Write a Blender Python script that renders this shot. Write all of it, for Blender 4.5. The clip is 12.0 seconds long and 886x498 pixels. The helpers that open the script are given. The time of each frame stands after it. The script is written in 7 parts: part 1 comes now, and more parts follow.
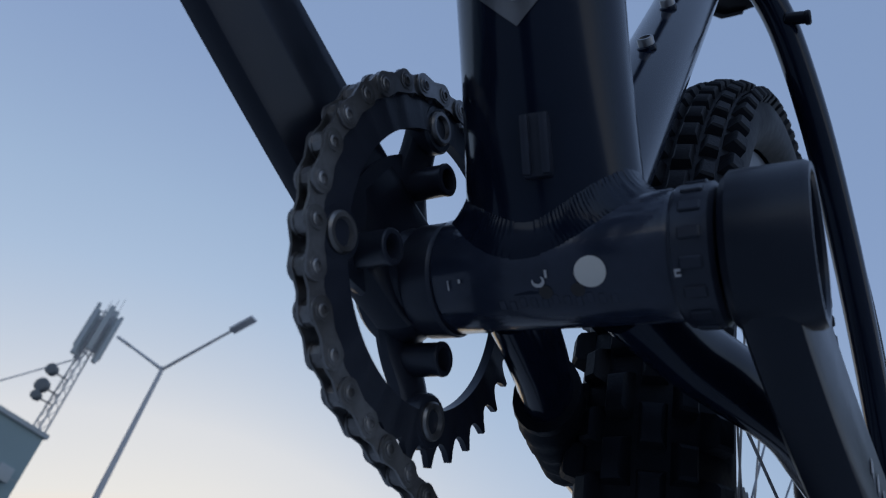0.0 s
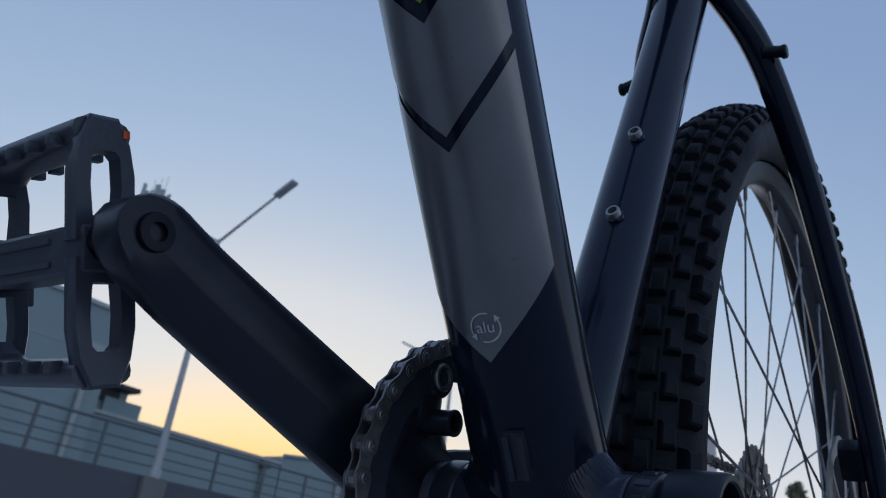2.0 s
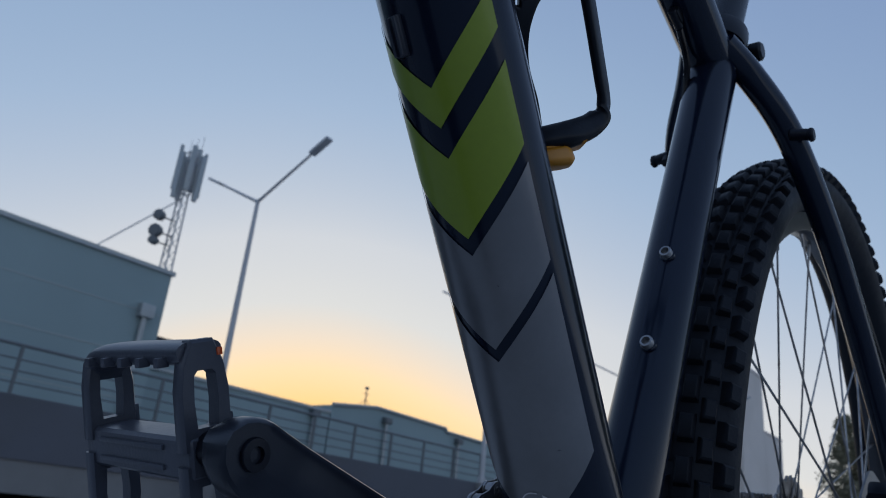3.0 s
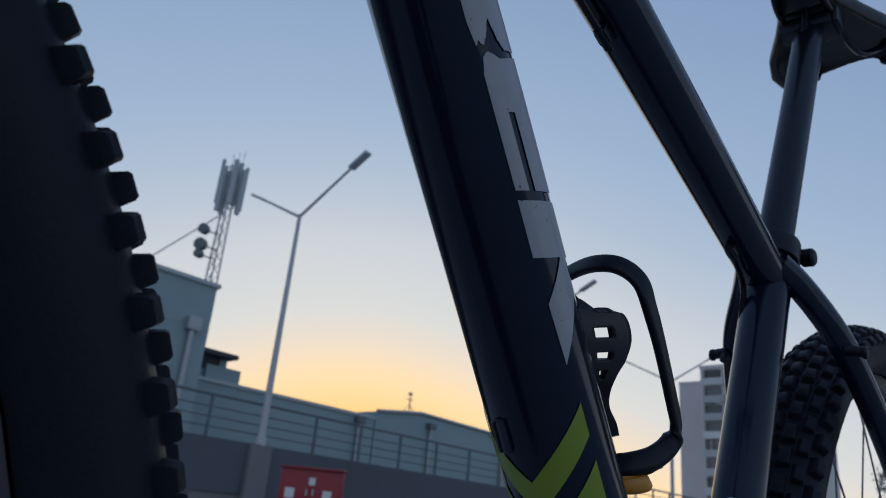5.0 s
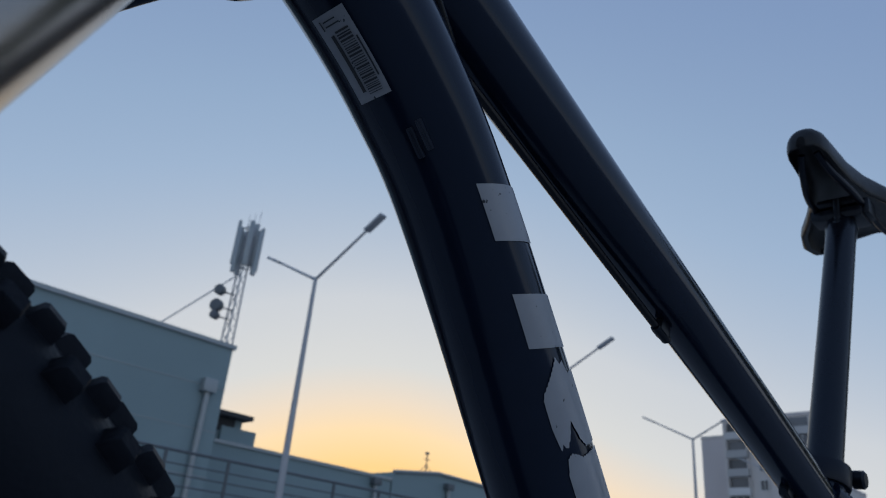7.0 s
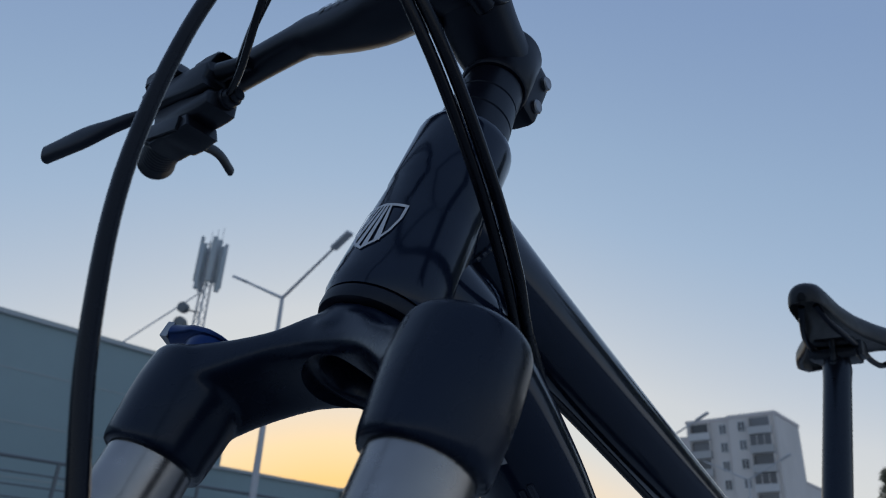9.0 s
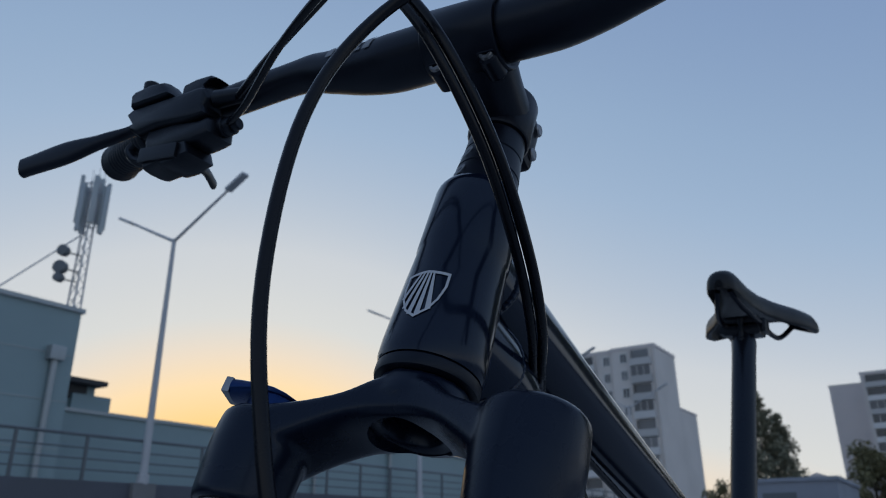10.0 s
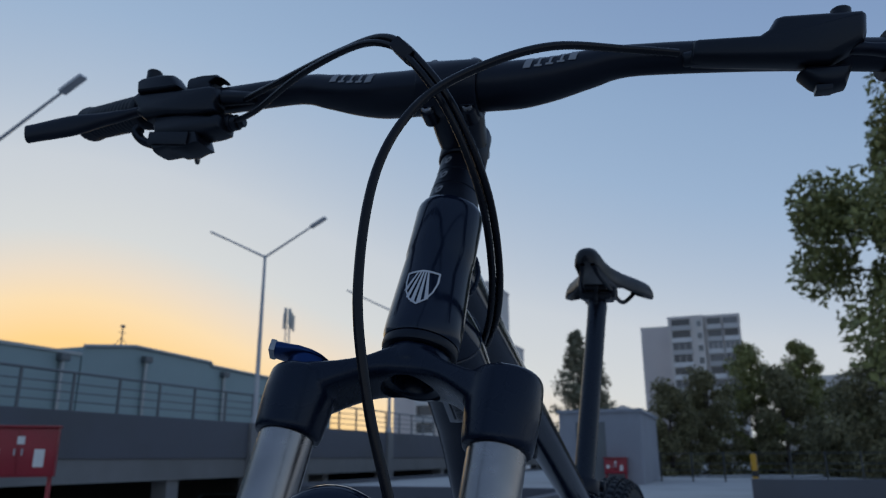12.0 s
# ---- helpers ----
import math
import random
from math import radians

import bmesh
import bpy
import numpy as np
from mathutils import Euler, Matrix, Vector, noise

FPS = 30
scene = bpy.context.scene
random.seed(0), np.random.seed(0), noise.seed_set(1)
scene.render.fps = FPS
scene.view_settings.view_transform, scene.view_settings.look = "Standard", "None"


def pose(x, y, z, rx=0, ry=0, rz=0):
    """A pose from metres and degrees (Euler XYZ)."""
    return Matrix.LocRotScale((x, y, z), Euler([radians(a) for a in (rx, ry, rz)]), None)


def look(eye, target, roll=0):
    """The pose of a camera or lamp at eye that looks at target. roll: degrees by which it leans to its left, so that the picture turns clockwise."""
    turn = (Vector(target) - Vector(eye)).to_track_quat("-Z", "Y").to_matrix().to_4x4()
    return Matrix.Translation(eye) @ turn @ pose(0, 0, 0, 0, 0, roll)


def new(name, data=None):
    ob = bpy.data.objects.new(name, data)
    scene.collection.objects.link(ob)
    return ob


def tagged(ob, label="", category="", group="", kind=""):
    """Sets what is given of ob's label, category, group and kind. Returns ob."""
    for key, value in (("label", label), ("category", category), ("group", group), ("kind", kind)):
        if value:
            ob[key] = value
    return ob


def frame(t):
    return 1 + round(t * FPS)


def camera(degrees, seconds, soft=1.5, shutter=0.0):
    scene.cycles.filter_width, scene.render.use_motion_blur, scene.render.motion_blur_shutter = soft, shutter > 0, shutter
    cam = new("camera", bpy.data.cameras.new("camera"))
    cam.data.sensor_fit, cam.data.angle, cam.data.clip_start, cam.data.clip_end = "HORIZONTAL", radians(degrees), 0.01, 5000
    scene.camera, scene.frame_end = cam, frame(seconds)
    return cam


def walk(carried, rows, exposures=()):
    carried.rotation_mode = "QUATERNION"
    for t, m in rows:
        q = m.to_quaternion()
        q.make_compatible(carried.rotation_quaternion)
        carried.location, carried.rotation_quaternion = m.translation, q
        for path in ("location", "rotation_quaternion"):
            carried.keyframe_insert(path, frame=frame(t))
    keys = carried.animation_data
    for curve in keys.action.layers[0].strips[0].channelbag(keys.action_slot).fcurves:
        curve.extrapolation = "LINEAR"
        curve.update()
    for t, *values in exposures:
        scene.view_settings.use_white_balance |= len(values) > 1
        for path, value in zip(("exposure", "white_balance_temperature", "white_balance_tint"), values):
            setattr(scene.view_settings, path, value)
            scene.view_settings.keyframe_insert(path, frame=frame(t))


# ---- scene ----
# ---- camera and walk ----
cam = camera(61.9, 12.0, soft=1.0)
PATH = [
    (0, (0.0961, -0.1611, 0.1691), (-0.8439, 1.0842, 1.4204), 15.17),
    (0.5, (0.1076, -0.1820, 0.1824), (-0.8593, 1.1213, 1.3514), 13.63),
    (1, (0.1230, -0.2094, 0.2065), (-0.8751, 1.1547, 1.2756), 11.17),
    (1.5, (0.1408, -0.2456, 0.2429), (-0.9070, 1.1609, 1.2042), 8.83),
    (2, (0.1653, -0.2806, 0.2780), (-0.9362, 1.1522, 1.1346), 7.29),
    (2.5, (0.1836, -0.3176, 0.3165), (-0.9785, 1.1186, 1.0826), 6.44),
    (3, (0.1983, -0.3497, 0.3552), (-1.0069, 1.0786, 1.0676), 5.90),
    (3.2, (0.2046, -0.3608, 0.3695), (-1.0160, 1.0614, 1.0677), 5.70),
    (4.8, (0.2309, -0.4436, 0.4773), (-1.0489, 0.9256, 1.1756), 5.44),
    (5, (0.2326, -0.4532, 0.4888), (-1.0527, 0.9055, 1.1972), 5.55),
    (5.5, (0.2373, -0.4774, 0.5200), (-1.0576, 0.8559, 1.2586), 5.46),
    (6, (0.2418, -0.4974, 0.5519), (-1.0552, 0.8145, 1.3244), 5.31),
    (6.5, (0.2435, -0.5119, 0.5836), (-1.0494, 0.7848, 1.3880), 5.26),
    (7, (0.2495, -0.5339, 0.6108), (-1.0342, 0.7499, 1.4499), 5.28),
    (7.5, (0.2548, -0.5632, 0.6366), (-1.0197, 0.7012, 1.5180), 5.50),
    (7.7, (0.2568, -0.5757, 0.6486), (-1.0165, 0.6790, 1.5455), 5.53),
    (9.3, (0.2617, -0.6766, 0.7439), (-0.9034, 0.7190, 1.5775), 1.47),
    (9.5, (0.2586, -0.6939, 0.7518), (-0.8675, 0.7513, 1.5538), 0.59),
    (10, (0.2472, -0.7413, 0.7630), (-0.7728, 0.8198, 1.4860), -0.54),
    (10.5, (0.2387, -0.7823, 0.7676), (-0.6729, 0.8732, 1.4220), -0.62),
    (11, (0.2374, -0.8202, 0.7682), (-0.5778, 0.9050, 1.3675), -0.47),
    (11.5, (0.2364, -0.8637, 0.7650), (-0.5045, 0.9076, 1.3252), -0.38),
    (12, (0.2407, -0.9087, 0.7607), (-0.4420, 0.8909, 1.3039), -0.21),
]
cam.data.dof.use_dof = True
cam.data.dof.focus_distance, cam.data.dof.aperture_fstop = 0.34, 20.0
walk(cam, [(t, look(eye, target, roll)) for t, eye, target, roll in PATH], [(0.0, 3.00, 6850, 13), (1.2, 3.01, 6850, 13), (2.5, 2.93, 6700, 12), (5.0, 2.85, 6680, 11), (7.5, 2.83, 6680, 11), (9.5, 2.87, 6750, 10), (10.5, 2.79, 6580, 10), (12.0, 2.79, 6500, 10)])

# ---- world, sun, exposure ----
SUN_AZ = -48.0          # degrees from +y towards +x, where the sun has just gone down
world = bpy.data.worlds.new("dusk_sky")
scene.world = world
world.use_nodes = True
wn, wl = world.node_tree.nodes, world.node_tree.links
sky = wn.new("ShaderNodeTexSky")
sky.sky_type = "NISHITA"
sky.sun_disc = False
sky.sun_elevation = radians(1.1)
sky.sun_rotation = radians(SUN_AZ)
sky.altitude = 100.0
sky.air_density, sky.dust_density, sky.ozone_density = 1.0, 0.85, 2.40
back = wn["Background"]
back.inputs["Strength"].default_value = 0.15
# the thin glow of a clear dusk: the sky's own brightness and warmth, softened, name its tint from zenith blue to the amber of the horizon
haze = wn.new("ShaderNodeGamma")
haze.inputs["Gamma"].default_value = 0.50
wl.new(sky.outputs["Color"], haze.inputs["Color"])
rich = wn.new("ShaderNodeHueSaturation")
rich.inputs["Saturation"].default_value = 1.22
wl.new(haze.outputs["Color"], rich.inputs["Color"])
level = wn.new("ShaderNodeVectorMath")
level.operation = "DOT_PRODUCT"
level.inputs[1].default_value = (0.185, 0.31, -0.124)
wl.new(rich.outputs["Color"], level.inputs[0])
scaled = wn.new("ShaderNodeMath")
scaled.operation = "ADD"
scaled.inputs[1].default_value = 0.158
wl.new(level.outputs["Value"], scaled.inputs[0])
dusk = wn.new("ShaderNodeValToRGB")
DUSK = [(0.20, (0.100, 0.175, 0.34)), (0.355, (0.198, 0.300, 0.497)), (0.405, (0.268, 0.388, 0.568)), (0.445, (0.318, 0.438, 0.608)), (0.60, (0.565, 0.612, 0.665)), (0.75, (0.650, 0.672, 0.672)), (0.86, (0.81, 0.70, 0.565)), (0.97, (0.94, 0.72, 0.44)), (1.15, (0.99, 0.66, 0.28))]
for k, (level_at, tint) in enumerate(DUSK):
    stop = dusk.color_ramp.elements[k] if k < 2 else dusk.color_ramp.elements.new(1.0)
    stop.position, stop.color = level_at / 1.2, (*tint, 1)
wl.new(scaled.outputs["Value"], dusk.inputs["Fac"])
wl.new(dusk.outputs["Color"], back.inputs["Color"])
sun_data = bpy.data.lights.new("sun", "SUN")
sun_data.energy, sun_data.angle, sun_data.color = 0.02, radians(3.0), (1.0, 0.62, 0.32)
sun = new("sun", sun_data)
sun_dir = Vector((math.sin(radians(SUN_AZ)), math.cos(radians(SUN_AZ)), math.tan(radians(0.6))))
sun.matrix_world = look(sun_dir * 200, (0, 0, 0))

# ---- materials ----
def material(name, color, rough=0.5, metal=0.0, coat=0.0, vary=0.15, scale=40.0, bump=0.0, bump_scale=200.0, spec=0.5, second=None, second_scale=4.0, island=0.0, random_ob=0.0, chips=None, sheen=None):
    """A procedural surface: base colour with fine grain and broad stains, roughness wear and fine relief."""
    m = bpy.data.materials.new(name)
    m.use_nodes = True
    n, l = m.node_tree.nodes, m.node_tree.links
    b = n["Principled BSDF"]
    b.inputs["Metallic"].default_value = metal
    b.inputs["Coat Weight"].default_value = coat
    b.inputs["Coat Roughness"].default_value = 0.08
    b.inputs["Specular IOR Level"].default_value = spec
    if sheen:
        b.inputs["Specular Tint"].default_value = (*sheen, 1)
    co = n.new("ShaderNodeTexCoord")
    fine = n.new("ShaderNodeTexNoise")
    fine.inputs["Scale"].default_value, fine.inputs["Detail"].default_value = scale, 6.0
    broad = n.new("ShaderNodeTexNoise")
    broad.inputs["Scale"].default_value, broad.inputs["Detail"].default_value = second_scale, 4.0
    for t in (fine, broad):
        l.new(co.outputs["Object"], t.inputs["Vector"])
    mix = n.new("ShaderNodeMix")
    mix.data_type = "RGBA"
    mix.inputs[6].default_value = (*[c * (1 - vary) for c in color], 1)
    mix.inputs[7].default_value = (*[min(1, c * (1 + vary)) for c in color], 1)
    l.new(fine.outputs["Fac"], mix.inputs[0])
    mix2 = n.new("ShaderNodeMix")
    mix2.data_type = "RGBA"
    other = second or tuple(c * (1 - 0.6 * vary) for c in color)
    mix2.inputs[7].default_value = (*other, 1)
    ramp = n.new("ShaderNodeMapRange")
    ramp.inputs["From Min"].default_value, ramp.inputs["From Max"].default_value = 0.45, 0.75
    ramp.inputs["To Max"].default_value = 0.8
    l.new(broad.outputs["Fac"], ramp.inputs["Value"])
    l.new(ramp.outputs["Result"], mix2.inputs[0])
    l.new(mix.outputs[2], mix2.inputs[6])
    last = mix2.outputs[2]
    if chips:
        spot = n.new("ShaderNodeTexNoise")
        spot.inputs["Scale"].default_value, spot.inputs["Detail"].default_value = 300.0, 3.0
        edge = n.new("ShaderNodeMapRange")
        edge.inputs["From Min"].default_value, edge.inputs["From Max"].default_value = 0.70, 0.715
        worn = n.new("ShaderNodeMix")
        worn.data_type = "RGBA"
        worn.inputs[7].default_value = (*chips, 1)
        l.new(co.outputs["Object"], spot.inputs["Vector"])
        l.new(spot.outputs["Fac"], edge.inputs["Value"])
        l.new(edge.outputs["Result"], worn.inputs[0])
        l.new(last, worn.inputs[6])
        last = worn.outputs[2]
    if island or random_ob:
        src = n.new("ShaderNodeNewGeometry").outputs["Random Per Island"] if island else n.new("ShaderNodeObjectInfo").outputs["Random"]
        amount = island or random_ob
        hsv = n.new("ShaderNodeHueSaturation")
        val = n.new("ShaderNodeMapRange")
        val.inputs["To Min"].default_value, val.inputs["To Max"].default_value = 1 - amount, 1 + amount
        l.new(src, val.inputs["Value"])
        l.new(val.outputs["Result"], hsv.inputs["Value"])
        l.new(last, hsv.inputs["Color"])
        last = hsv.outputs["Color"]
    l.new(last, b.inputs["Base Color"])
    rr = n.new("ShaderNodeMapRange")
    rr.inputs["To Min"].default_value, rr.inputs["To Max"].default_value = max(0.02, rough * 0.8), min(1, rough * 1.25)
    l.new(fine.outputs["Fac"], rr.inputs["Value"])
    l.new(rr.outputs["Result"], b.inputs["Roughness"])
    if bump:
        bt = n.new("ShaderNodeTexNoise")
        bt.inputs["Scale"].default_value, bt.inputs["Detail"].default_value = bump_scale, 5.0
        l.new(co.outputs["Object"], bt.inputs["Vector"])
        bn = n.new("ShaderNodeBump")
        bn.inputs["Strength"].default_value, bn.inputs["Distance"].default_value = bump, 0.001
        l.new(bt.outputs["Fac"], bn.inputs["Height"])
        l.new(bn.outputs["Normal"], b.inputs["Normal"])
    return m


M_PAINT = material("gloss_navy_black_paint", (0.0054, 0.0090, 0.0210), 0.16, 0.0, 0.22, 0.2, 60, 0.02, 400, spec=0.24, sheen=(0.62, 0.78, 1.0))
M_CAST = material("satin_black_casting", (0.0050, 0.0078, 0.0175), 0.27, 0.0, 0.05, 0.2, 60, 0.03, 400, spec=0.27, sheen=(0.66, 0.80, 1.0))
M_MATTE = material("matte_black_anodised", (0.0042, 0.0050, 0.0100), 0.36, 0.0, 0.0, 0.25, 90, 0.05, 900, spec=0.30, sheen=(0.75, 0.85, 1.0))
M_RING = material("satin_black_alloy", (0.021, 0.025, 0.038), 0.32, 0.0, 0.0, 0.3, 120, 0.08, 700, spec=0.5, sheen=(0.75, 0.85, 1.0))
M_CRANK = material("satin_black_crank", (0.0085, 0.0108, 0.019), 0.33, 0.0, 0.0, 0.25, 90, 0.05, 900, spec=0.46, sheen=(0.75, 0.85, 1.0))
M_RUBBER = material("black_tyre_rubber", (0.0060, 0.0070, 0.0106), 0.58, 0, 0, 0.3, 120, 0.3, 500, second=(0.0082, 0.0092, 0.0130), second_scale=9, spec=0.27, sheen=(0.7, 0.82, 1.0))
M_PLASTIC = material("black_plastic", (0.0050, 0.0058, 0.0092), 0.36, 0, 0, 0.2, 120, 0.1, 700, spec=0.30, sheen=(0.75, 0.85, 1.0))
M_SHELL = material("worn_gloss_paint", (0.021, 0.028, 0.049), 0.18, 0.0, 0.3, 0.3, 160, 0.35, 130, spec=0.45, sheen=(0.75, 0.85, 1.0))
M_PEDAL = material("dark_grey_resin", (0.060, 0.068, 0.092), 0.32, 0, 0, 0.25, 90, 0.15, 600, second=(0.050, 0.056, 0.074), second_scale=30, sheen=(0.8, 0.88, 1.0))
M_CHAIN = material("dark_chain_steel", (0.30, 0.30, 0.31), 0.36, 0.9, 0, 0.35, 300, 0.1, 900, second=(0.10, 0.095, 0.09), second_scale=60)
M_STEEL = material("polished_steel", (0.62, 0.62, 0.62), 0.22, 1.0, 0, 0.08, 200)
M_STANCHION = material("satin_stanchion", (0.30, 0.286, 0.278), 0.25, 1.0, 0, 0.2, 90, 0.03, 900, second=(0.19, 0.18, 0.175), second_scale=26)
M_ALLOY = material("dull_alloy", (0.3, 0.31, 0.33), 0.4, 0.8, 0, 0.15, 150)
M_RIM = material("grey_rim", (0.055, 0.058, 0.067), 0.32, 0.5, 0, 0.2, 90)
M_SILVER = material("silver_grey_decal", (0.206, 0.214, 0.234), 0.30, 0.65, 0.15, 0.07, 300, second=(0.16, 0.167, 0.184), second_scale=20)
M_LIME = material("lime_decal", (0.185, 0.262, 0.018), 0.4, 0, 0.2, 0.08, 300)
M_WHITE = material("worn_white_decal", (0.285, 0.296, 0.322), 0.45, 0, 0.2, 0.06, 200, second=(0.25, 0.26, 0.28), second_scale=60, chips=(0.009, 0.012, 0.02))
M_PRINT = material("pale_grey_print", (0.5, 0.51, 0.54), 0.5, 0, 0, 0.08, 200)
M_INK = material("black_ink", (0.030, 0.030, 0.034), 0.6, 0, 0, 0.1, 200)
M_FADED = material("faded_grey_print", (0.22, 0.23, 0.25), 0.5, 0, 0, 0.08, 200)
M_AMBER = material("amber_plastic", (0.50, 0.21, 0.015), 0.3, 0, 0.2, 0.1, 90)
M_YELLOW = material("yellow_plastic", (0.65, 0.34, 0.02), 0.45, 0, 0, 0.1, 90)
M_BLUE = material("blue_anodised", (0.008, 0.03, 0.11), 0.28, 0.8, 0, 0.15, 120)
M_ORANGE = material("orange_reflector", (0.6, 0.09, 0.02), 0.25, 0, 0.3, 0.1, 90)
M_CABLE = material("black_cable_jacket", (0.0034, 0.0041, 0.0078), 0.26, 0, 0.0, 0.15, 200, spec=0.24)
M_SADDLE = material("black_saddle_vinyl", (0.0045, 0.0052, 0.0078), 0.42, 0, 0, 0.25, 90, 0.25, 500, spec=0.35)
M_POST = material("satin_black_post", (0.006, 0.0075, 0.012), 0.28, 0.0, 0, 0.15, 120, spec=0.35, sheen=(0.7, 0.82, 1.0))
M_CONCRETE = material("grey_concrete", (0.2, 0.2, 0.2), 0.8, 0, 0, 0.15, 3, 0.3, 40, second=(0.15, 0.148, 0.145), second_scale=0.5)
M_DARKCON = material("painted_dark_grey_concrete", (0.10, 0.106, 0.127), 0.7, 0, 0, 0.12, 3, 0.2, 40, second=(0.085, 0.088, 0.095), second_scale=0.6)
M_GREEN = material("pale_green_cladding", (0.262, 0.35, 0.365), 0.6, 0, 0, 0.06, 2, 0.1, 30, second=(0.232, 0.312, 0.326), second_scale=0.25)
M_DOWNPIPE = material("grey_zinc", (0.36, 0.39, 0.4), 0.45, 0.4, 0, 0.1, 5)
M_GALV = material("galvanised_steel", (0.47, 0.48, 0.50), 0.5, 0.2, 0, 0.15, 8)
M_RAIL = material("grey_rail_paint", (0.14, 0.155, 0.165), 0.5, 0.2, 0, 0.12, 8)
M_FENCE = material("dark_fence_steel", (0.055, 0.06, 0.062), 0.55, 0.2, 0, 0.12, 8)
M_RENDER = material("blue_grey_render", (0.30, 0.315, 0.355), 0.8, 0, 0, 0.12, 3, 0.2, 40, second=(0.26, 0.27, 0.30), second_scale=0.6)
# near-black for eave and louvre; on the deck's rear wall it paints bay shade
M_DARK = material("dark_trim_and_bay_shade", (0.06, 0.06, 0.062), 0.9, 0, 0, 0.2, 2)
M_RED = material("red_painted_sheet", (0.30, 0.010, 0.026), 0.42, 0, 0.1, 0.12, 6, second=(0.24, 0.008, 0.02), second_scale=2)
M_PAPER = material("white_label_paper", (0.7, 0.7, 0.68), 0.7, 0, 0, 0.06, 20)
M_PLASTER = material("weathered_white_plaster", (0.62, 0.575, 0.54), 0.8, 0, 0, 0.08, 0.6, 0, 40, second=(0.54, 0.50, 0.465), second_scale=0.12)
M_GABLE = material("grey_beige_plaster", (0.60, 0.545, 0.525), 0.85, 0, 0, 0.08, 0.6, second=(0.53, 0.48, 0.46), second_scale=0.15)
M_GLASS = material("dark_window_glass", (0.12, 0.122, 0.128), 0.2, 0, 0, 0.2, 0.5, random_ob=0.5)
M_BALCONY = material("balcony_panel", (0.52, 0.51, 0.50), 0.75, 0, 0, 0.1, 1.0, random_ob=0.25)
M_BARK = material("grey_brown_bark", (0.09, 0.07, 0.055), 0.9, 0, 0, 0.3, 12, 0.6, 30)
M_LEAF = material("broad_leaf_green", (0.235, 0.235, 0.078), 0.6, 0, 0, 0.2, 3, island=0.3)
M_LEAF2 = material("dark_leaf_green", (0.19, 0.172, 0.085), 0.65, 0, 0, 0.2, 3, island=0.3)
M_NEEDLE = material("conifer_green", (0.20, 0.19, 0.125), 0.7, 0, 0, 0.2, 3, island=0.35)
M_PAVE = material("pale_concrete_paving", (0.47, 0.46, 0.445), 0.85, 0, 0, 0.15, 8, 0.3, 60, second=(0.34, 0.33, 0.315), second_scale=0.5)
M_CARPAINT = material("pale_green_car_paint", (0.3, 0.36, 0.36), 0.25, 0.3, 0.6, 0.05, 5)
M_CARGLASS = material("car_glass", (0.03, 0.035, 0.04), 0.06, 0, 0, 0.1, 2)

# ---- mesh helpers ----
X = Vector((1, 0, 0))


def V(*a):
    return Vector(a)


def finish(name, bm, mat, parent=None, label="", smooth=True, category="", kind="", group="", angle=35):
    bmesh.ops.recalc_face_normals(bm, faces=bm.faces)
    me = bpy.data.meshes.new(name)
    bm.to_mesh(me)
    bm.free()
    mats = mat if isinstance(mat, (list, tuple)) else [mat]
    for m in mats:
        me.materials.append(m)
    if smooth:
        me.polygons.foreach_set("use_smooth", [True] * len(me.polygons))
        me.set_sharp_from_angle(angle=radians(angle))
    ob = new(name, me)
    ob.parent = parent
    return tagged(ob, label, category, group, kind)


def part(name, bm, mat, parent, label="", smooth=True):
    return finish(name, bm, mat, parent, label, smooth)


def pieces(name, bm, mat, parent, label=""):
    """Link each separate island of a bmesh as a part of its own."""
    left = dict.fromkeys(bm.verts)
    for first in list(bm.verts):
        if first not in left:
            continue
        del left[first]
        todo, isle = [first], {}
        while todo:
            v = todo.pop()
            isle[v] = None
            for e in v.link_edges:
                w = e.other_vert(v)
                if w in left:
                    del left[w]
                    todo.append(w)
        one = bmesh.new()
        mapped = {v: one.verts.new(v.co) for v in isle}
        for f in bm.faces:
            if f.verts[0] in mapped:
                one.faces.new([mapped[v] for v in f.verts])
        part(name, one, mat, parent, label)
    bm.free()


def curve_points(pts, k=6):
    """A smooth line through the given points."""
    pts = [Vector(p) for p in pts]
    ext = [2 * pts[0] - pts[1], *pts, 2 * pts[-1] - pts[-2]]
    out = []
    for i in range(1, len(ext) - 2):
        p0, p1, p2, p3 = ext[i - 1:i + 3]
        for j in range(k):
            u = j / k
            out.append(0.5 * ((2 * p1) + (p2 - p0) * u + (2 * p0 - 5 * p1 + 4 * p2 - p3) * u * u + (3 * p1 - p0 - 3 * p2 + p3) * u ** 3))
    out.append(pts[-1])
    return out


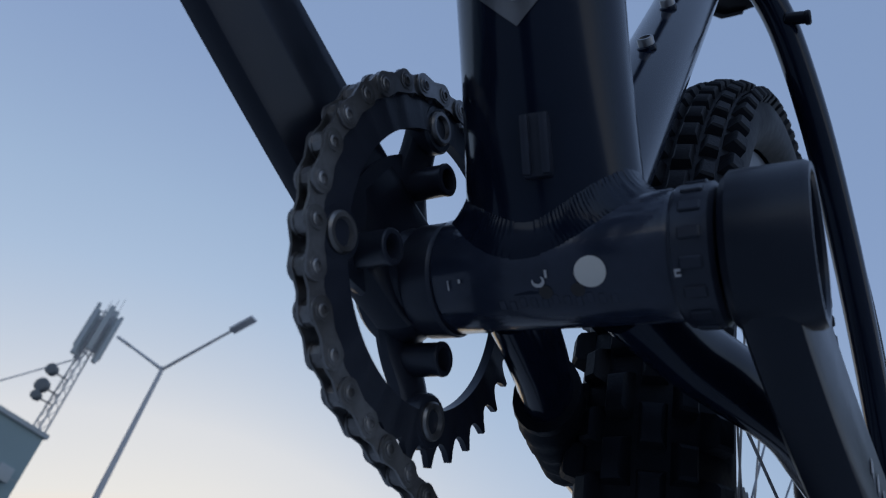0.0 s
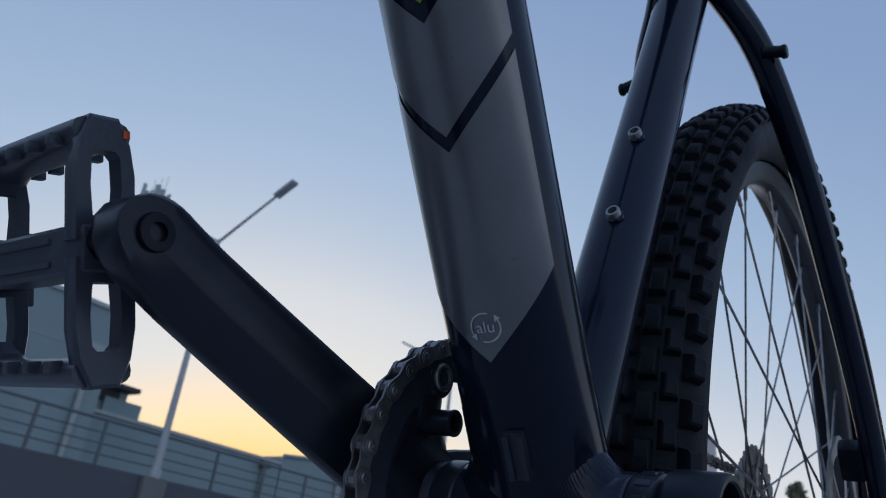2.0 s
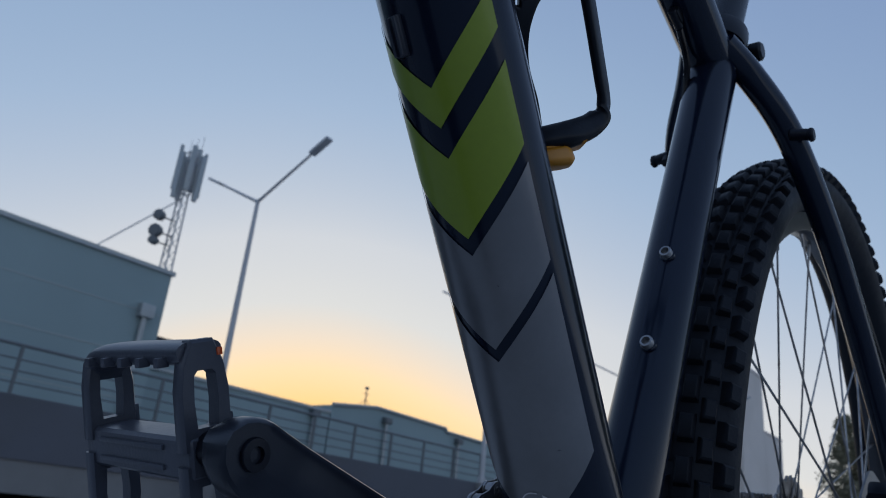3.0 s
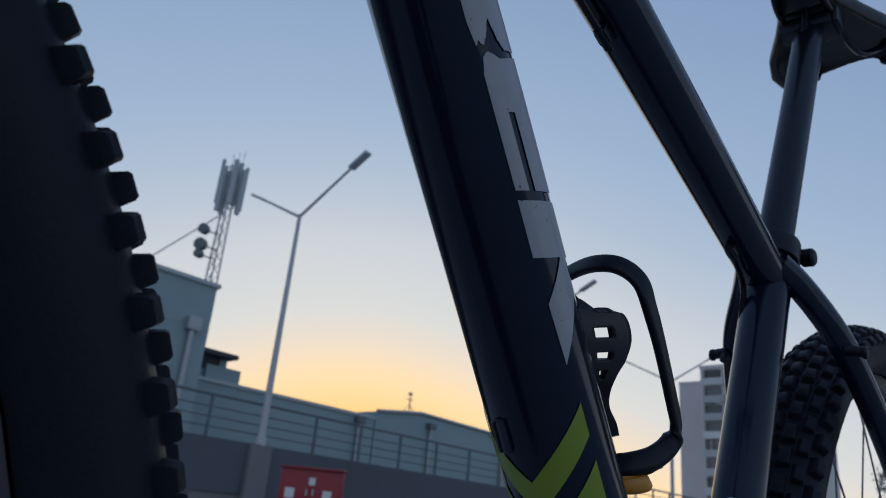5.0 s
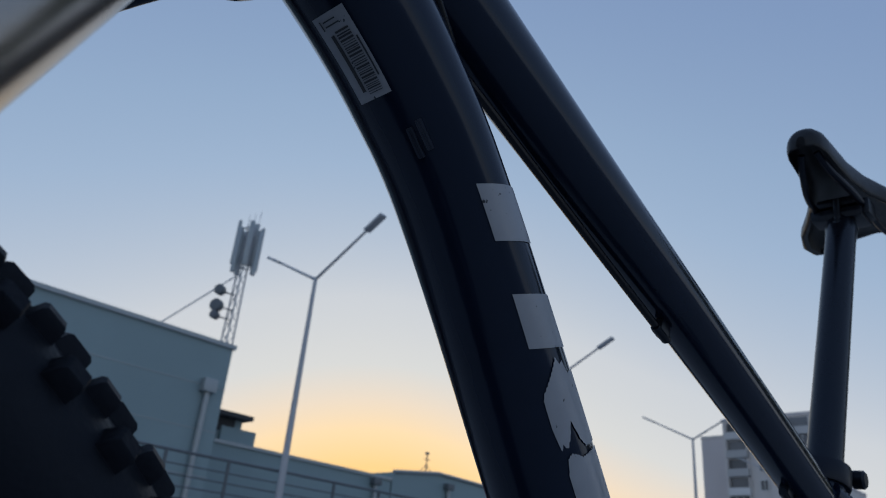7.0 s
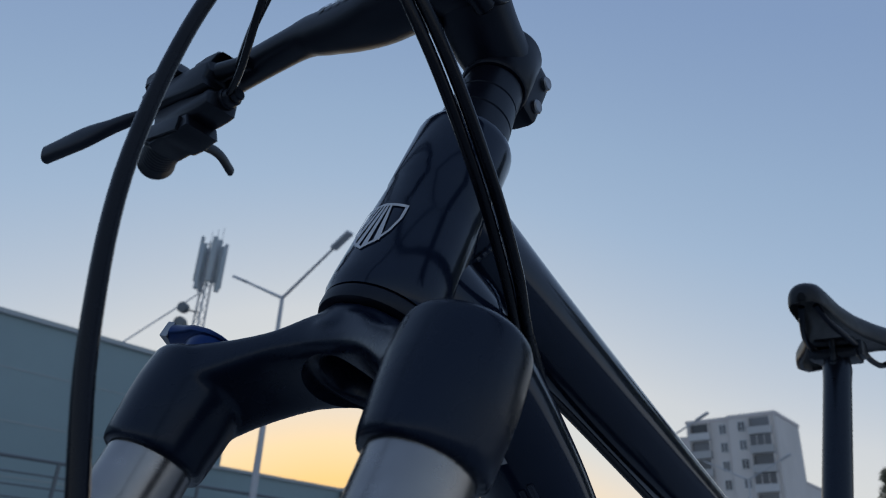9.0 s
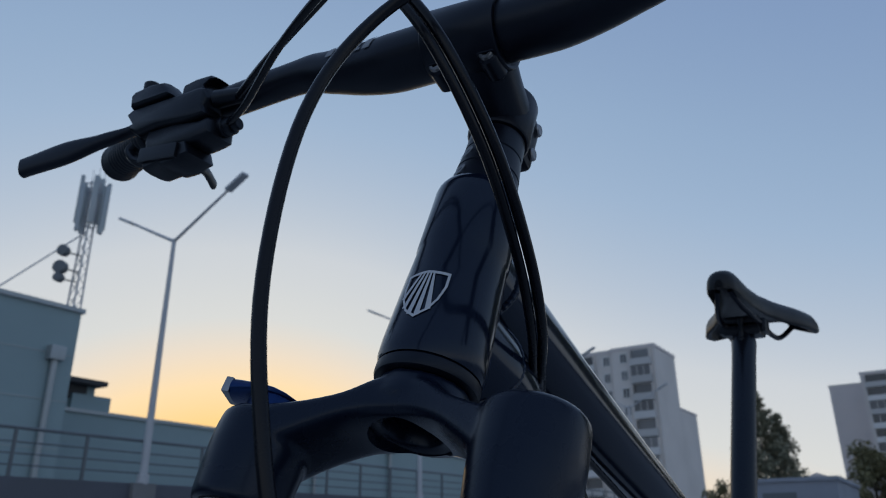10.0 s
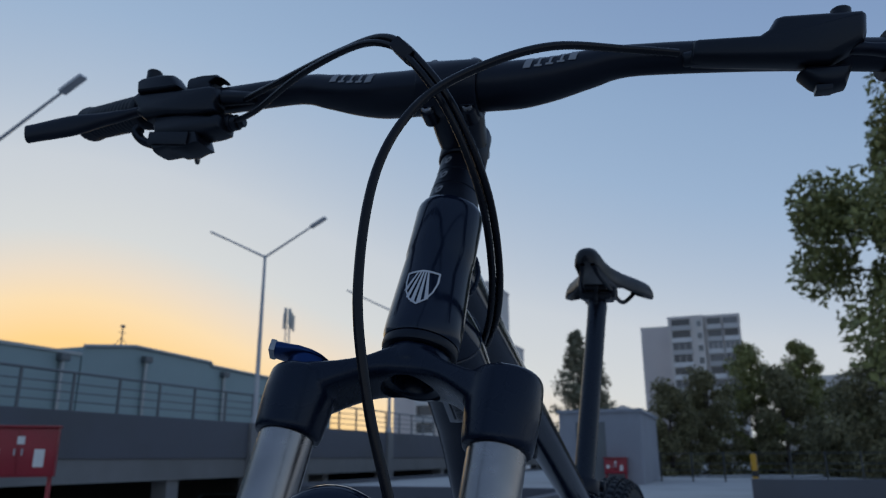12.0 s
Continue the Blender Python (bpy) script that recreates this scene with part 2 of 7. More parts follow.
def sweep(bm, pts, radii, n=16, ref=X, cap=True, square=0.0):
    """A tube along pts; radii: a number, or for each point (across ref, along the other way)."""
    pts = [Vector(p) for p in pts]
    rings = []
    for i, p in enumerate(pts):
        t = (pts[min(i + 1, len(pts) - 1)] - pts[max(i - 1, 0)]).normalized()
        s = (ref - ref.dot(t) * t)
        s = s.normalized() if s.length > 1e-4 else t.orthogonal().normalized()
        b = t.cross(s)
        r = radii if isinstance(radii, (int, float, tuple)) else radii[i]
        ra, rb = (r, r) if isinstance(r, (int, float)) else r
        ring = []
        for j in range(n):
            a = 2 * math.pi * j / n
            ca, sa = math.cos(a), math.sin(a)
            if square:
                q = 1 - square * 0.5
                ca, sa = math.copysign(abs(ca) ** q, ca), math.copysign(abs(sa) ** q, sa)
            ring.append(bm.verts.new(p + s * ra * ca + b * rb * sa))
        rings.append(ring)
    for a, b in zip(rings, rings[1:]):
        for j in range(n):
            bm.faces.new((a[j], a[(j + 1) % n], b[(j + 1) % n], b[j]))
    if cap:
        bm.faces.new(rings[0][::-1])
        bm.faces.new(rings[-1])
    return rings


def lathe(bm, origin, axis, profile, n=32, closed=False):
    """Turn a profile of (radius, height along the axis) round the axis; closed joins its last point to its first."""
    origin, axis = Vector(origin), Vector(axis).normalized()
    u = axis.orthogonal().normalized() if abs(axis.x) < 0.9 else (V(0, 0, 1) - V(0, 0, 1).dot(axis) * axis).normalized()
    w = axis.cross(u)
    rings = []
    for r, h in profile:
        if r < 1e-6:
            rings.append([bm.verts.new(origin + axis * h)])
        else:
            rings.append([bm.verts.new(origin + axis * h + (u * math.cos(2 * math.pi * j / n) + w * math.sin(2 * math.pi * j / n)) * r) for j in range(n)])
    pairs = list(zip(rings, rings[1:]))
    if closed:
        pairs.append((rings[-1], rings[0]))
    for a, b in pairs:
        for j in range(n):
            k = (j + 1) % n
            if len(a) == 1 and len(b) == 1:
                continue
            if len(a) == 1:
                bm.faces.new((a[0], b[j], b[k]))
            elif len(b) == 1:
                bm.faces.new((a[j], b[0], a[k]))
            else:
                bm.faces.new((a[j], b[j], b[k], a[k]))


def cyl(bm, p0, p1, r, r1=None, n=16, soft=0.0):
    p0, p1 = Vector(p0), Vector(p1)
    h = (p1 - p0).length
    r1 = r if r1 is None else r1
    if soft:
        prof = [(0, 0), (r - soft, 0), (r, soft), (r1, h - soft), (r1 - soft, h), (0, h)]
    else:
        prof = [(0, 0), (r, 0), (r1, h), (0, h)]
    lathe(bm, p0, p1 - p0, prof, n)


def box(bm, centre, size, rot=None, bevel=0.0, segments=2):
    made = bmesh.ops.create_cube(bm, size=1.0)
    vs = made["verts"]
    m = Matrix.Translation(Vector(centre)) @ (rot.to_4x4() if rot else Matrix.Identity(4)) @ Matrix.Diagonal((*size, 1))
    bmesh.ops.transform(bm, matrix=m, verts=vs)
    if bevel:
        es = {e for v in vs for e in v.link_edges}
        bmesh.ops.bevel(bm, geom=list(es), offset=bevel, segments=segments, affect="EDGES", profile=0.7)


def plate(bm, outline, thick, to_world):
    """A flat plate from a 2D outline, thick along the local z, laid out by to_world(u, v, w)."""
    low = [bm.verts.new(to_world(u, v, -thick / 2)) for u, v in outline]
    top = [bm.verts.new(to_world(u, v, thick / 2)) for u, v in outline]
    k = len(outline)
    bm.faces.new(low[::-1])
    bm.faces.new(top)
    for i in range(k):
        bm.faces.new((low[i], low[(i + 1) % k], top[(i + 1) % k], top[i]))


def rot_from(u, v, w):
    return Matrix((u, v, w)).transposed()

# ---- the bicycle: x to the rider's left, y to the rear, z up; it leans a little to its left on its stand ----
bike = new("mountain_bike")
tagged(bike, "black hardtail mountain bike with lime and silver decals, leaning slightly", "bicycle")
bike.matrix_world = Matrix.Translation((0, 0, -0.006)) @ Matrix.Rotation(radians(3.7), 4, "Y")

BB_Z = 0.320
HEAD_LOW, HEAD_DIR = V(0, -0.458, 0.841), V(0, 0.367, 0.930).normalized()
STEER = Matrix.Translation(HEAD_LOW) @ Matrix.Rotation(radians(5.0), 4, HEAD_DIR) @ Matrix.Translation(-HEAD_LOW)
REAR, FRONT = V(0, 0.435, 0.372), V(0, -0.672, 0.372)


STEER_BAR = Matrix.Translation((0, -0.39, 0)) @ Matrix.Rotation(radians(4.2), 4, "Z") @ Matrix.Translation((0, 0.39, 0))


def turned(bm):
    bmesh.ops.transform(bm, matrix=STEER_BAR, verts=bm.verts)
    return bm


def steered(bm):
    bmesh.ops.transform(bm, matrix=STEER, verts=bm.verts)
    return bm


# down tube: a long straight run that bends forward below the head
DT_LINE = curve_points([(-0.004, 0.010, 0.318), (-0.0035, -0.04, 0.385), (-0.0015, -0.155, 0.5388), (0, -0.2495, 0.6665), (0, -0.3288, 0.7708), (0, -0.3670, 0.8098), (0, -0.4045, 0.8384), (0, -0.452, 0.866)], 10)
DT_CUM = [0.0]
for a, b in zip(DT_LINE, DT_LINE[1:]):
    DT_CUM.append(DT_CUM[-1] + (b - a).length)


def dt_radii(s):
    w = 0.0276 + 0.002 * max(0, 1 - s / 0.07) - 0.006 * min(1, max(0, (s - 0.685) / 0.04))
    h = 0.0255 - 0.0018 * max(0, 1 - s / 0.1) - 0.0026 * math.sin(math.pi * min(1, max(0, (s - 0.42) / 0.30))) ** 2 + 0.003 * max(0, (s - 0.58) / 0.15)
    return w, h


def dt_frame(s):
    s = min(max(s, 0), DT_CUM[-1] - 1e-6)
    i = max(j for j, c in enumerate(DT_CUM) if c <= s)
    i = min(i, len(DT_LINE) - 2)
    u = (s - DT_CUM[i]) / (DT_CUM[i + 1] - DT_CUM[i])
    def tan(k):
        return (DT_LINE[min(k + 1, len(DT_LINE) - 1)] - DT_LINE[max(k - 1, 0)]).normalized()
    t = tan(i).lerp(tan(i + 1), u).normalized()
    return DT_LINE[i].lerp(DT_LINE[i + 1], u), t, t.cross(X)


def dt_point(s, theta, lift=0.0):
    """A point on the down tube: s along it, theta in degrees from its underside towards the rider's left."""
    c, t, up = dt_frame(s)
    w, h = dt_radii(s)
    under = up if up.z < 0 else -up
    a = radians(theta)
    return c + X * math.sin(a) * (w + lift) + under * math.cos(a) * (h + lift)


bm = bmesh.new()
sweep(bm, DT_LINE, [dt_radii(c) for c in DT_CUM], 40)
down_tube = part("down_tube", bm, M_PAINT, bike, "gloss black down tube that bends towards the head")


def decal(name, mat, lo, hi, th0, th1, parent, label="", n=24, m=4, lift=0.0005, skew=0.0):
    """A thin sheet stuck on the down tube between lo(theta) and hi(theta)."""
    bm = bmesh.new()
    grid = []
    for i in range(n + 1):
        th = th0 + (th1 - th0) * i / n
        k = skew * (17.5 - (th - 54))
        a, b = lo(th) + k, hi(th) + k
        grid.append([bm.verts.new(dt_point(a + (b - a) * j / m, th + 5.5, lift)) for j in range(m + 1)])
    for i in range(n):
        for j in range(m):
            bm.faces.new((grid[i][j], grid[i][j + 1], grid[i + 1][j + 1], grid[i + 1][j]))
    return part(name, bm, mat, parent, label)


def vee(s0, k=0.00047):
    return lambda th: s0 + k * abs(th)


EDGE = 66
decal("silver_decal", M_SILVER, vee(0.0790), vee(0.1575), -EDGE, EDGE, down_tube, "silver-grey chevron decal", 32, 10)
decal("silver_decal", M_SILVER, vee(0.1630), vee(0.2030), -EDGE, EDGE, down_tube, "silver-grey chevron decal", 32, 8)
decal("lime_decal", M_LIME, vee(0.2100), vee(0.2425), -EDGE, EDGE, down_tube, "lime green chevron decal", 32, 6)
decal("lime_decal", M_LIME, vee(0.2545), vee(0.2700), -EDGE, EDGE, down_tube, "lime green chevron decal", 32, 4)


def line_of(*knots):
    """Straight runs between (theta, s) knots, slightly frayed."""
    def at_theta(th):
        for (a, p), (b, q) in zip(knots, knots[1:]):
            if th <= b:
                return p + (q - p) * max(0, th - a) / (b - a) + 0.0004 * math.sin(th * 1.9)
        return knots[-1][1]
    return at_theta


def slant(s0, k=0.00014):
    return lambda th: s0 - k * (th - 56)


# half-peeled white lettering on the left flank
L0, L1 = 55, 110
decal("worn_decal", M_WHITE, slant(0.5490), slant(0.5740), L0, L1, down_tube, "white block of a worn decal")
decal("worn_decal", M_WHITE, slant(0.5018), slant(0.5258), L0, L1, down_tube, "white block of a worn decal")
decal("worn_decal", M_WHITE, line_of((54, 0.4665), (57, 0.4560), (60, 0.4585), (64, 0.4560), (70, 0.4600), (76, 0.4665), (82, 0.4570), (88, 0.4525), (110, 0.4505)),
      line_of((54, 0.4790), (56, 0.4815), (81, 0.4940), (84, 0.4905), (90, 0.4910), (94, 0.4850), (110, 0.4840)), 54, L1, down_tube, "torn remnant of a white decal", 56)
decal("worn_decal", M_WHITE, slant(0.4305), line_of((57, 0.4450), (61, 0.4520), (66, 0.4535), (72, 0.4520), (78, 0.4495), (110, 0.4485)), 57, L1, down_tube, "torn bow of a worn decal", 40)
decal("worn_decal", M_WHITE, slant(0.3972), slant(0.4305), 57, 71.5, down_tube, "white stroke of a worn decal", 10)
decal("worn_decal", M_WHITE, slant(0.3972), slant(0.4305), 79, L1, down_tube, "white stroke of a worn decal", 16)
decal("worn_decal", M_WHITE, slant(0.3680), slant(0.3930), 56.5, L1, down_tube, "white block of a worn decal")
decal("worn_decal", M_WHITE, lambda th: 0.3470 - 0.0140 * (th - 59.5) if th < 61.5 else 0.319 + 0.00069 * (th - 61.5), lambda th: 0.3470 + 0.00054 * (th - 59.5), 59.5, 102, down_tube, "white kite of a worn decal", 85)

# recycling mark: two arrows round the word
def mark_point(u, v, lift=0.0009):
    return dt_point(0.0925 + v, math.degrees(u / 0.0262) + 7.2, lift)


bm = bmesh.new()
for a0 in (-108, 72):
    prev = None
    for i in range(13):
        a = radians(a0 + 135 * i / 12)
        row = [bm.verts.new(mark_point(math.cos(a) * r, math.sin(a) * r)) for r in (0.0052, 0.0058)]
        if prev:
            bm.faces.new((prev[0], prev[1], row[1], row[0]))
        prev = row
    a = radians(a0 + 135)
    e = [(0.0068, 0), (0.0042, 0), (0.0056, 0.0024)]
    bm.faces.new([bm.verts.new(mark_point(math.cos(a) * r - math.sin(a) * d, math.sin(a) * r + math.cos(a) * d)) for r, d in e])
part("recycling_mark", bm, M_PRINT, down_tube, "two pale arrows printed in a ring")


def lettering(text, name, mat, parent, place, size, label=""):
    """Built-in font letters as a mesh, bent onto a surface by place(u, v)."""
    cu = bpy.data.curves.new(name, "FONT")
    cu.body, cu.size, cu.align_x, cu.align_y = text, size, "CENTER", "CENTER"
    tmp = new("temporary_text", cu)
    bpy.context.view_layer.update()
    me = bpy.data.meshes.new_from_object(tmp.evaluated_get(bpy.context.evaluated_depsgraph_get()))
    bpy.data.objects.remove(tmp)
    bpy.data.curves.remove(cu)
    bm = bmesh.new()
    bm.from_mesh(me)
    bpy.data.meshes.remove(me)
    for v in bm.verts:
        v.co = place(v.co.x, v.co.y)
    return part(name, bm, mat, parent, label)


lettering("alu", "lettering", M_PRINT, down_tube, mark_point, 0.0062, "small pale word alu")

# serial label under the bend
def label_point(u, v, lift=0.0008):
    return dt_point(0.6435 + v * 0.84, math.degrees(u * 0.8 / 0.0262) + 9.0, lift)


def label_rect(bm, u0, u1, v0, v1, lift, n=4, m=4):
    g = [[bm.verts.new(label_point(u0 + (u1 - u0) * i / n, v0 + (v1 - v0) * j / m, lift)) for j in range(m + 1)] for i in range(n + 1)]
    for i in range(n):
        for j in range(m):
            bm.faces.new((g[i][j], g[i][j + 1], g[i + 1][j + 1], g[i + 1][j]))


bm = bmesh.new()
label_rect(bm, -0.0095, 0.0095, -0.024, 0.024, 0.0006, 6, 10)
serial = part("serial_label", bm, M_WHITE, down_tube, "pale paper label with bar code")
v = -0.021
rnd = random.Random(4)
while v < 0.014:
    w = rnd.choice((0.0004, 0.0007, 0.0011))
    bm = bmesh.new()
    label_rect(bm, -0.001, 0.0065, v, v + w, 0.0009, 2, 1)
    part("bar", bm, M_INK, serial)
    v += w + rnd.choice((0.0005, 0.0008))
for u0, u1, v0, v1 in ((-0.0042, -0.0022, -0.019, 0.013), (0.0074, 0.0082, -0.014, 0.008), (-0.006, -0.0053, 0.0165, 0.0215), (-0.004, 0.004, 0.0175, 0.0182), (-0.004, 0.003, 0.0200, 0.0207)):
    bm = bmesh.new()
    label_rect(bm, u0, u1, v0, v1, 0.0009, 2, 8)
    pieces("print_bar", bm, M_INK, serial)


def on_dt(s, theta):
    c, t, up = dt_frame(s)
    p = dt_point(s, theta)
    q = dt_point(s, theta, 0.01)
    n_out = (q - p).normalized()
    return p, t, n_out, t.cross(n_out)


# cable ports on the underside
for s, th, ln, wd in ((0.0425, 12, 0.019, 0.0085), (0.292, -14, 0.016, 0.006), (0.600, 24, 0.013, 0.003), (0.602, 34, 0.013, 0.003)):
    p, t, o, sd = on_dt(s, th)
    bm = bmesh.new()
    deep = min(0.005, wd * 0.55)
    box(bm, p + o * deep * 0.1, (wd, ln, deep), rot_from(sd, t, o), deep * 0.3)
    for k in (-0.33, 0.33):
        box(bm, p + o * deep * 0.62 + sd * (wd * k), (wd * 0.30, ln * 0.94, deep * 0.7), rot_from(sd, t, o), deep * 0.2)
    part("cable_guide", bm, M_RING, down_tube)

# seat tube, top tube, head tube, bottom bracket shell
SEAT_DIR = V(0, 0.302, 0.953).normalized()
def seat_at(z):
    return V(0, -0.002, BB_Z) + SEAT_DIR * ((z - BB_Z) / SEAT_DIR.z)


bm = bmesh.new()
sweep(bm, [seat_at(z) for z in (BB_Z, 0.45, 0.62, 0.70, 0.735)], [0.0172, 0.0172, 0.0172, 0.0178, 0.0178], 28)
seat_tube = part("seat_tube", bm, M_PAINT, bike)
bm = bmesh.new()
tt = curve_points([(0, -0.435, 0.905), (0, -0.36, 0.876), (0, -0.25, 0.836), (0, -0.13, 0.794), (0, 0.0, 0.747), (0, 0.118, 0.703)], 5)
sweep(bm, tt, [(0.021 - 0.004 * i / (len(tt) - 1), 0.0265 - 0.009 * min(1, 1.6 * i / (len(tt) - 1))) for i in range(len(tt))], 28)
top_tube = part("top_tube", bm, M_PAINT, bike)
bm = bmesh.new()
lathe(bm, HEAD_LOW, HEAD_DIR, [(0.016, -0.0022), (0.0252, -0.0022), (0.0262, 0.001), (0.0264, 0.008), (0.0260, 0.020), (0.0250, 0.045), (0.0240, 0.063), (0.0246, 0.065), (0.0246, 0.0990), (0.0247, 0.1040), (0.0243, 0.1072), (0.0232, 0.1096), (0.0212, 0.1108), (0.016, 0.1110)], 40)
head_tube = part("head_tube", bm, M_PAINT, bike, "gloss black head tube with a shield badge")
bm = bmesh.new()
lathe(bm, HEAD_LOW, HEAD_DIR, [(0.012, -0.0098), (0.0232, -0.0098), (0.0248, -0.0088), (0.0254, -0.0070), (0.0254, -0.0035), (0.0246, -0.0026), (0.012, -0.0026)], 36)
part("headset_cup", bm, M_MATTE, bike)


# shield badge: a rim and rays, plain shapes
def badge_point(u, v, lift=0.0006):
    h = 0.0285 + v
    r = 0.0261 - 0.042 * max(0, h - 0.018) + lift
    a = (u + 0.0022) / 0.0255
    fwd = V(0, -HEAD_DIR.z, HEAD_DIR.y)
    return HEAD_LOW + HEAD_DIR * h + X * math.sin(a) * r + fwd * math.cos(a) * r


def shield(k):
    pts = [(-0.0118, 0.0118), (0, 0.0132), (0.0118, 0.0118), (0.0117, 0.004), (0.0095, -0.004), (0.0058, -0.0105), (0, -0.0145), (-0.0058, -0.0105), (-0.0095, -0.004), (-0.0117, 0.004)]
    return [(u * k, (v + 0.001) * k - 0.001) for u, v in pts]


def fine_loop(pts, k=5):
    out = []
    for (a, b), (c, d) in zip(pts, pts[1:] + pts[:1]):
        out += [(a + (c - a) * i / k, b + (d - b) * i / k) for i in range(k)]
    return out


bm = bmesh.new()
outer = [bm.verts.new(badge_point(u, v)) for u, v in fine_loop(shield(1.0))]
inner = [bm.verts.new(badge_point(u, v)) for u, v in fine_loop(shield(0.89))]
for i in range(len(outer)):
    j = (i + 1) % len(outer)
    bm.faces.new((outer[i], outer[j], inner[j], inner[i]))
for ut, ub, vb in ((-0.0034, -0.0100, -0.0026), (-0.0016, -0.0070, -0.0086), (0.0002, -0.0030, -0.0124), (0.0018, 0.0012, -0.0132), (0.0034, 0.0058, -0.0098)):
    prev = None
    for i in range(9):
        f = i / 8
        c, v, hw = ut + (ub - ut) * f, 0.0118 + (vb - 0.0118) * f, 0.0005 + 0.0008 * f
        row = [bm.verts.new(badge_point(c - hw, v)), bm.verts.new(badge_point(c + hw, v))]
        if prev:
            bm.faces.new((prev[0], prev[1], row[1], row[0]))
        prev = row
part("shield_badge", bm, M_PRINT, head_tube, "pale shield emblem with converging rays")

bm = bmesh.new()
SH_R, SH_Z = 0.0190, BB_Z + 0.001
lathe(bm, (-0.0365, 0, SH_Z), X, [(0.014, 0), (SH_R - 0.0005, 0), (SH_R, 0.001), (SH_R, 0.072), (SH_R - 0.0005, 0.073), (0.014, 0.073)], 40)
shell = part("bottom_bracket_shell", bm, M_SHELL, bike, "welded black bottom bracket shell")


def shell_point(u, v, lift=0.0006):
    """u along the axle, v round the shell from its forward-lower side."""
    a = radians(222) + v / SH_R
    return V(u, math.cos(a) * (SH_R + lift), SH_Z + math.sin(a) * (SH_R + lift))


bm = bmesh.new()
c = bm.verts.new(shell_point(0.0153, 0.0017))
rim = [bm.verts.new(shell_point(0.0153 + 0.0046 * math.cos(2 * math.pi * i / 24), 0.0017 + 0.0043 * math.sin(2 * math.pi * i / 24))) for i in range(24)]
for i in range(24):
    bm.faces.new((c, rim[i], rim[(i + 1) % 24]))
part("white_dot", bm, M_PAPER, shell, "round white sticker")
bm = bmesh.new()
hook = []
for i in range(11):
    a = radians(-200 + 250 * i / 10)
    wide = 0.0009 * math.sin(math.pi * (i + 0.6) / 11.2) + 0.0002
    hook.append([bm.verts.new(shell_point(-0.0005 + math.cos(a) * (0.0017 + q * wide), 0.0030 - math.sin(a) * (0.0014 + q * wide), 0.0005)) for q in (-0.5, 0.5)])
for p, q in zip(hook, hook[1:]):
    bm.faces.new((p[0], p[1], q[1], q[0]))
for u, v, w, h in ((0.0022, 0.0012, 0.0008, 0.0022), (-0.030, 0.002, 0.0005, 0.003), (-0.026, 0.001, 0.0008, 0.0012)):
    bm.faces.new([bm.verts.new(shell_point(u + a * w, v + b * h, 0.0005)) for a, b in ((-0.5, -0.5), (0.5, -0.5), (0.5, 0.5), (-0.5, 0.5))])
pieces("print_bar", bm, M_PRINT, shell, "tiny worn print marks")
bm = bmesh.new()
for u, v, w, h in ((0.0392, 0.0030, 0.0016, 0.0006), (0.0392, 0.0042, 0.0016, 0.0006), (0.0386, 0.0036, 0.0005, 0.0018)):
    bm.faces.new([bm.verts.new(shell_point(u + p * w, v + q * h, 0.0031)) for p, q in ((-0.5, -0.5), (0.5, -0.5), (0.5, 0.5), (-0.5, 0.5))])
pieces("print_bar", bm, M_PRINT, shell, "tiny pale print on the cup")
bm = bmesh.new()
for i in range(11):
    u = -0.0135 + i * 0.0034
    box(bm, shell_point(u, 0.0098 + 0.0006 * math.sin(i * 2.1), 0.0), (0.0019, 0.0032, 0.0007), Matrix.Rotation(radians(222 - 90) + 0.5, 3, "X"), 0.0002, 1)
# drain holes: flat black discs paint their inner shade, the shell stays uncut
for u in (0.0012, 0.0108):
    hole = bmesh.new()
    lathe(hole, shell_point(u, 0.0066, 0.0001), shell_point(u, 0.0066, 0.01) - shell_point(u, 0.0066, 0.0), [(0, 0.0002), (0.0016, 0.0002), (0.0021, 0.0001)], 16)
    part("drain_hole_disc", hole, M_INK, shell, "small black disc that paints a drain hole's shade")
pieces("stamped_mark", bm, M_SHELL, shell, "stamped serial characters, unreadable")


# weld beads
def weld(name, ring, r, parent, ripple=lambda f: 1.0):
    """A rippled bead along a closed or open line of points; ripple(f) says how strongly it is scaled at f of its length."""
    bm = bmesh.new()
    fine = curve_points(ring, 6)
    last = len(fine) - 1
    sweep(bm, fine, [(r * (1.25 + ripple(i / last) * (0.16 * math.sin(i * 1.047) + 0.05 * math.sin(i * 0.31))), r * (0.95 + ripple(i / last) * 0.14 * math.sin(i * 1.047))) for i in range(last + 1)], 10)
    return part(name, bm, M_PAINT, parent, "rippled weld bead")


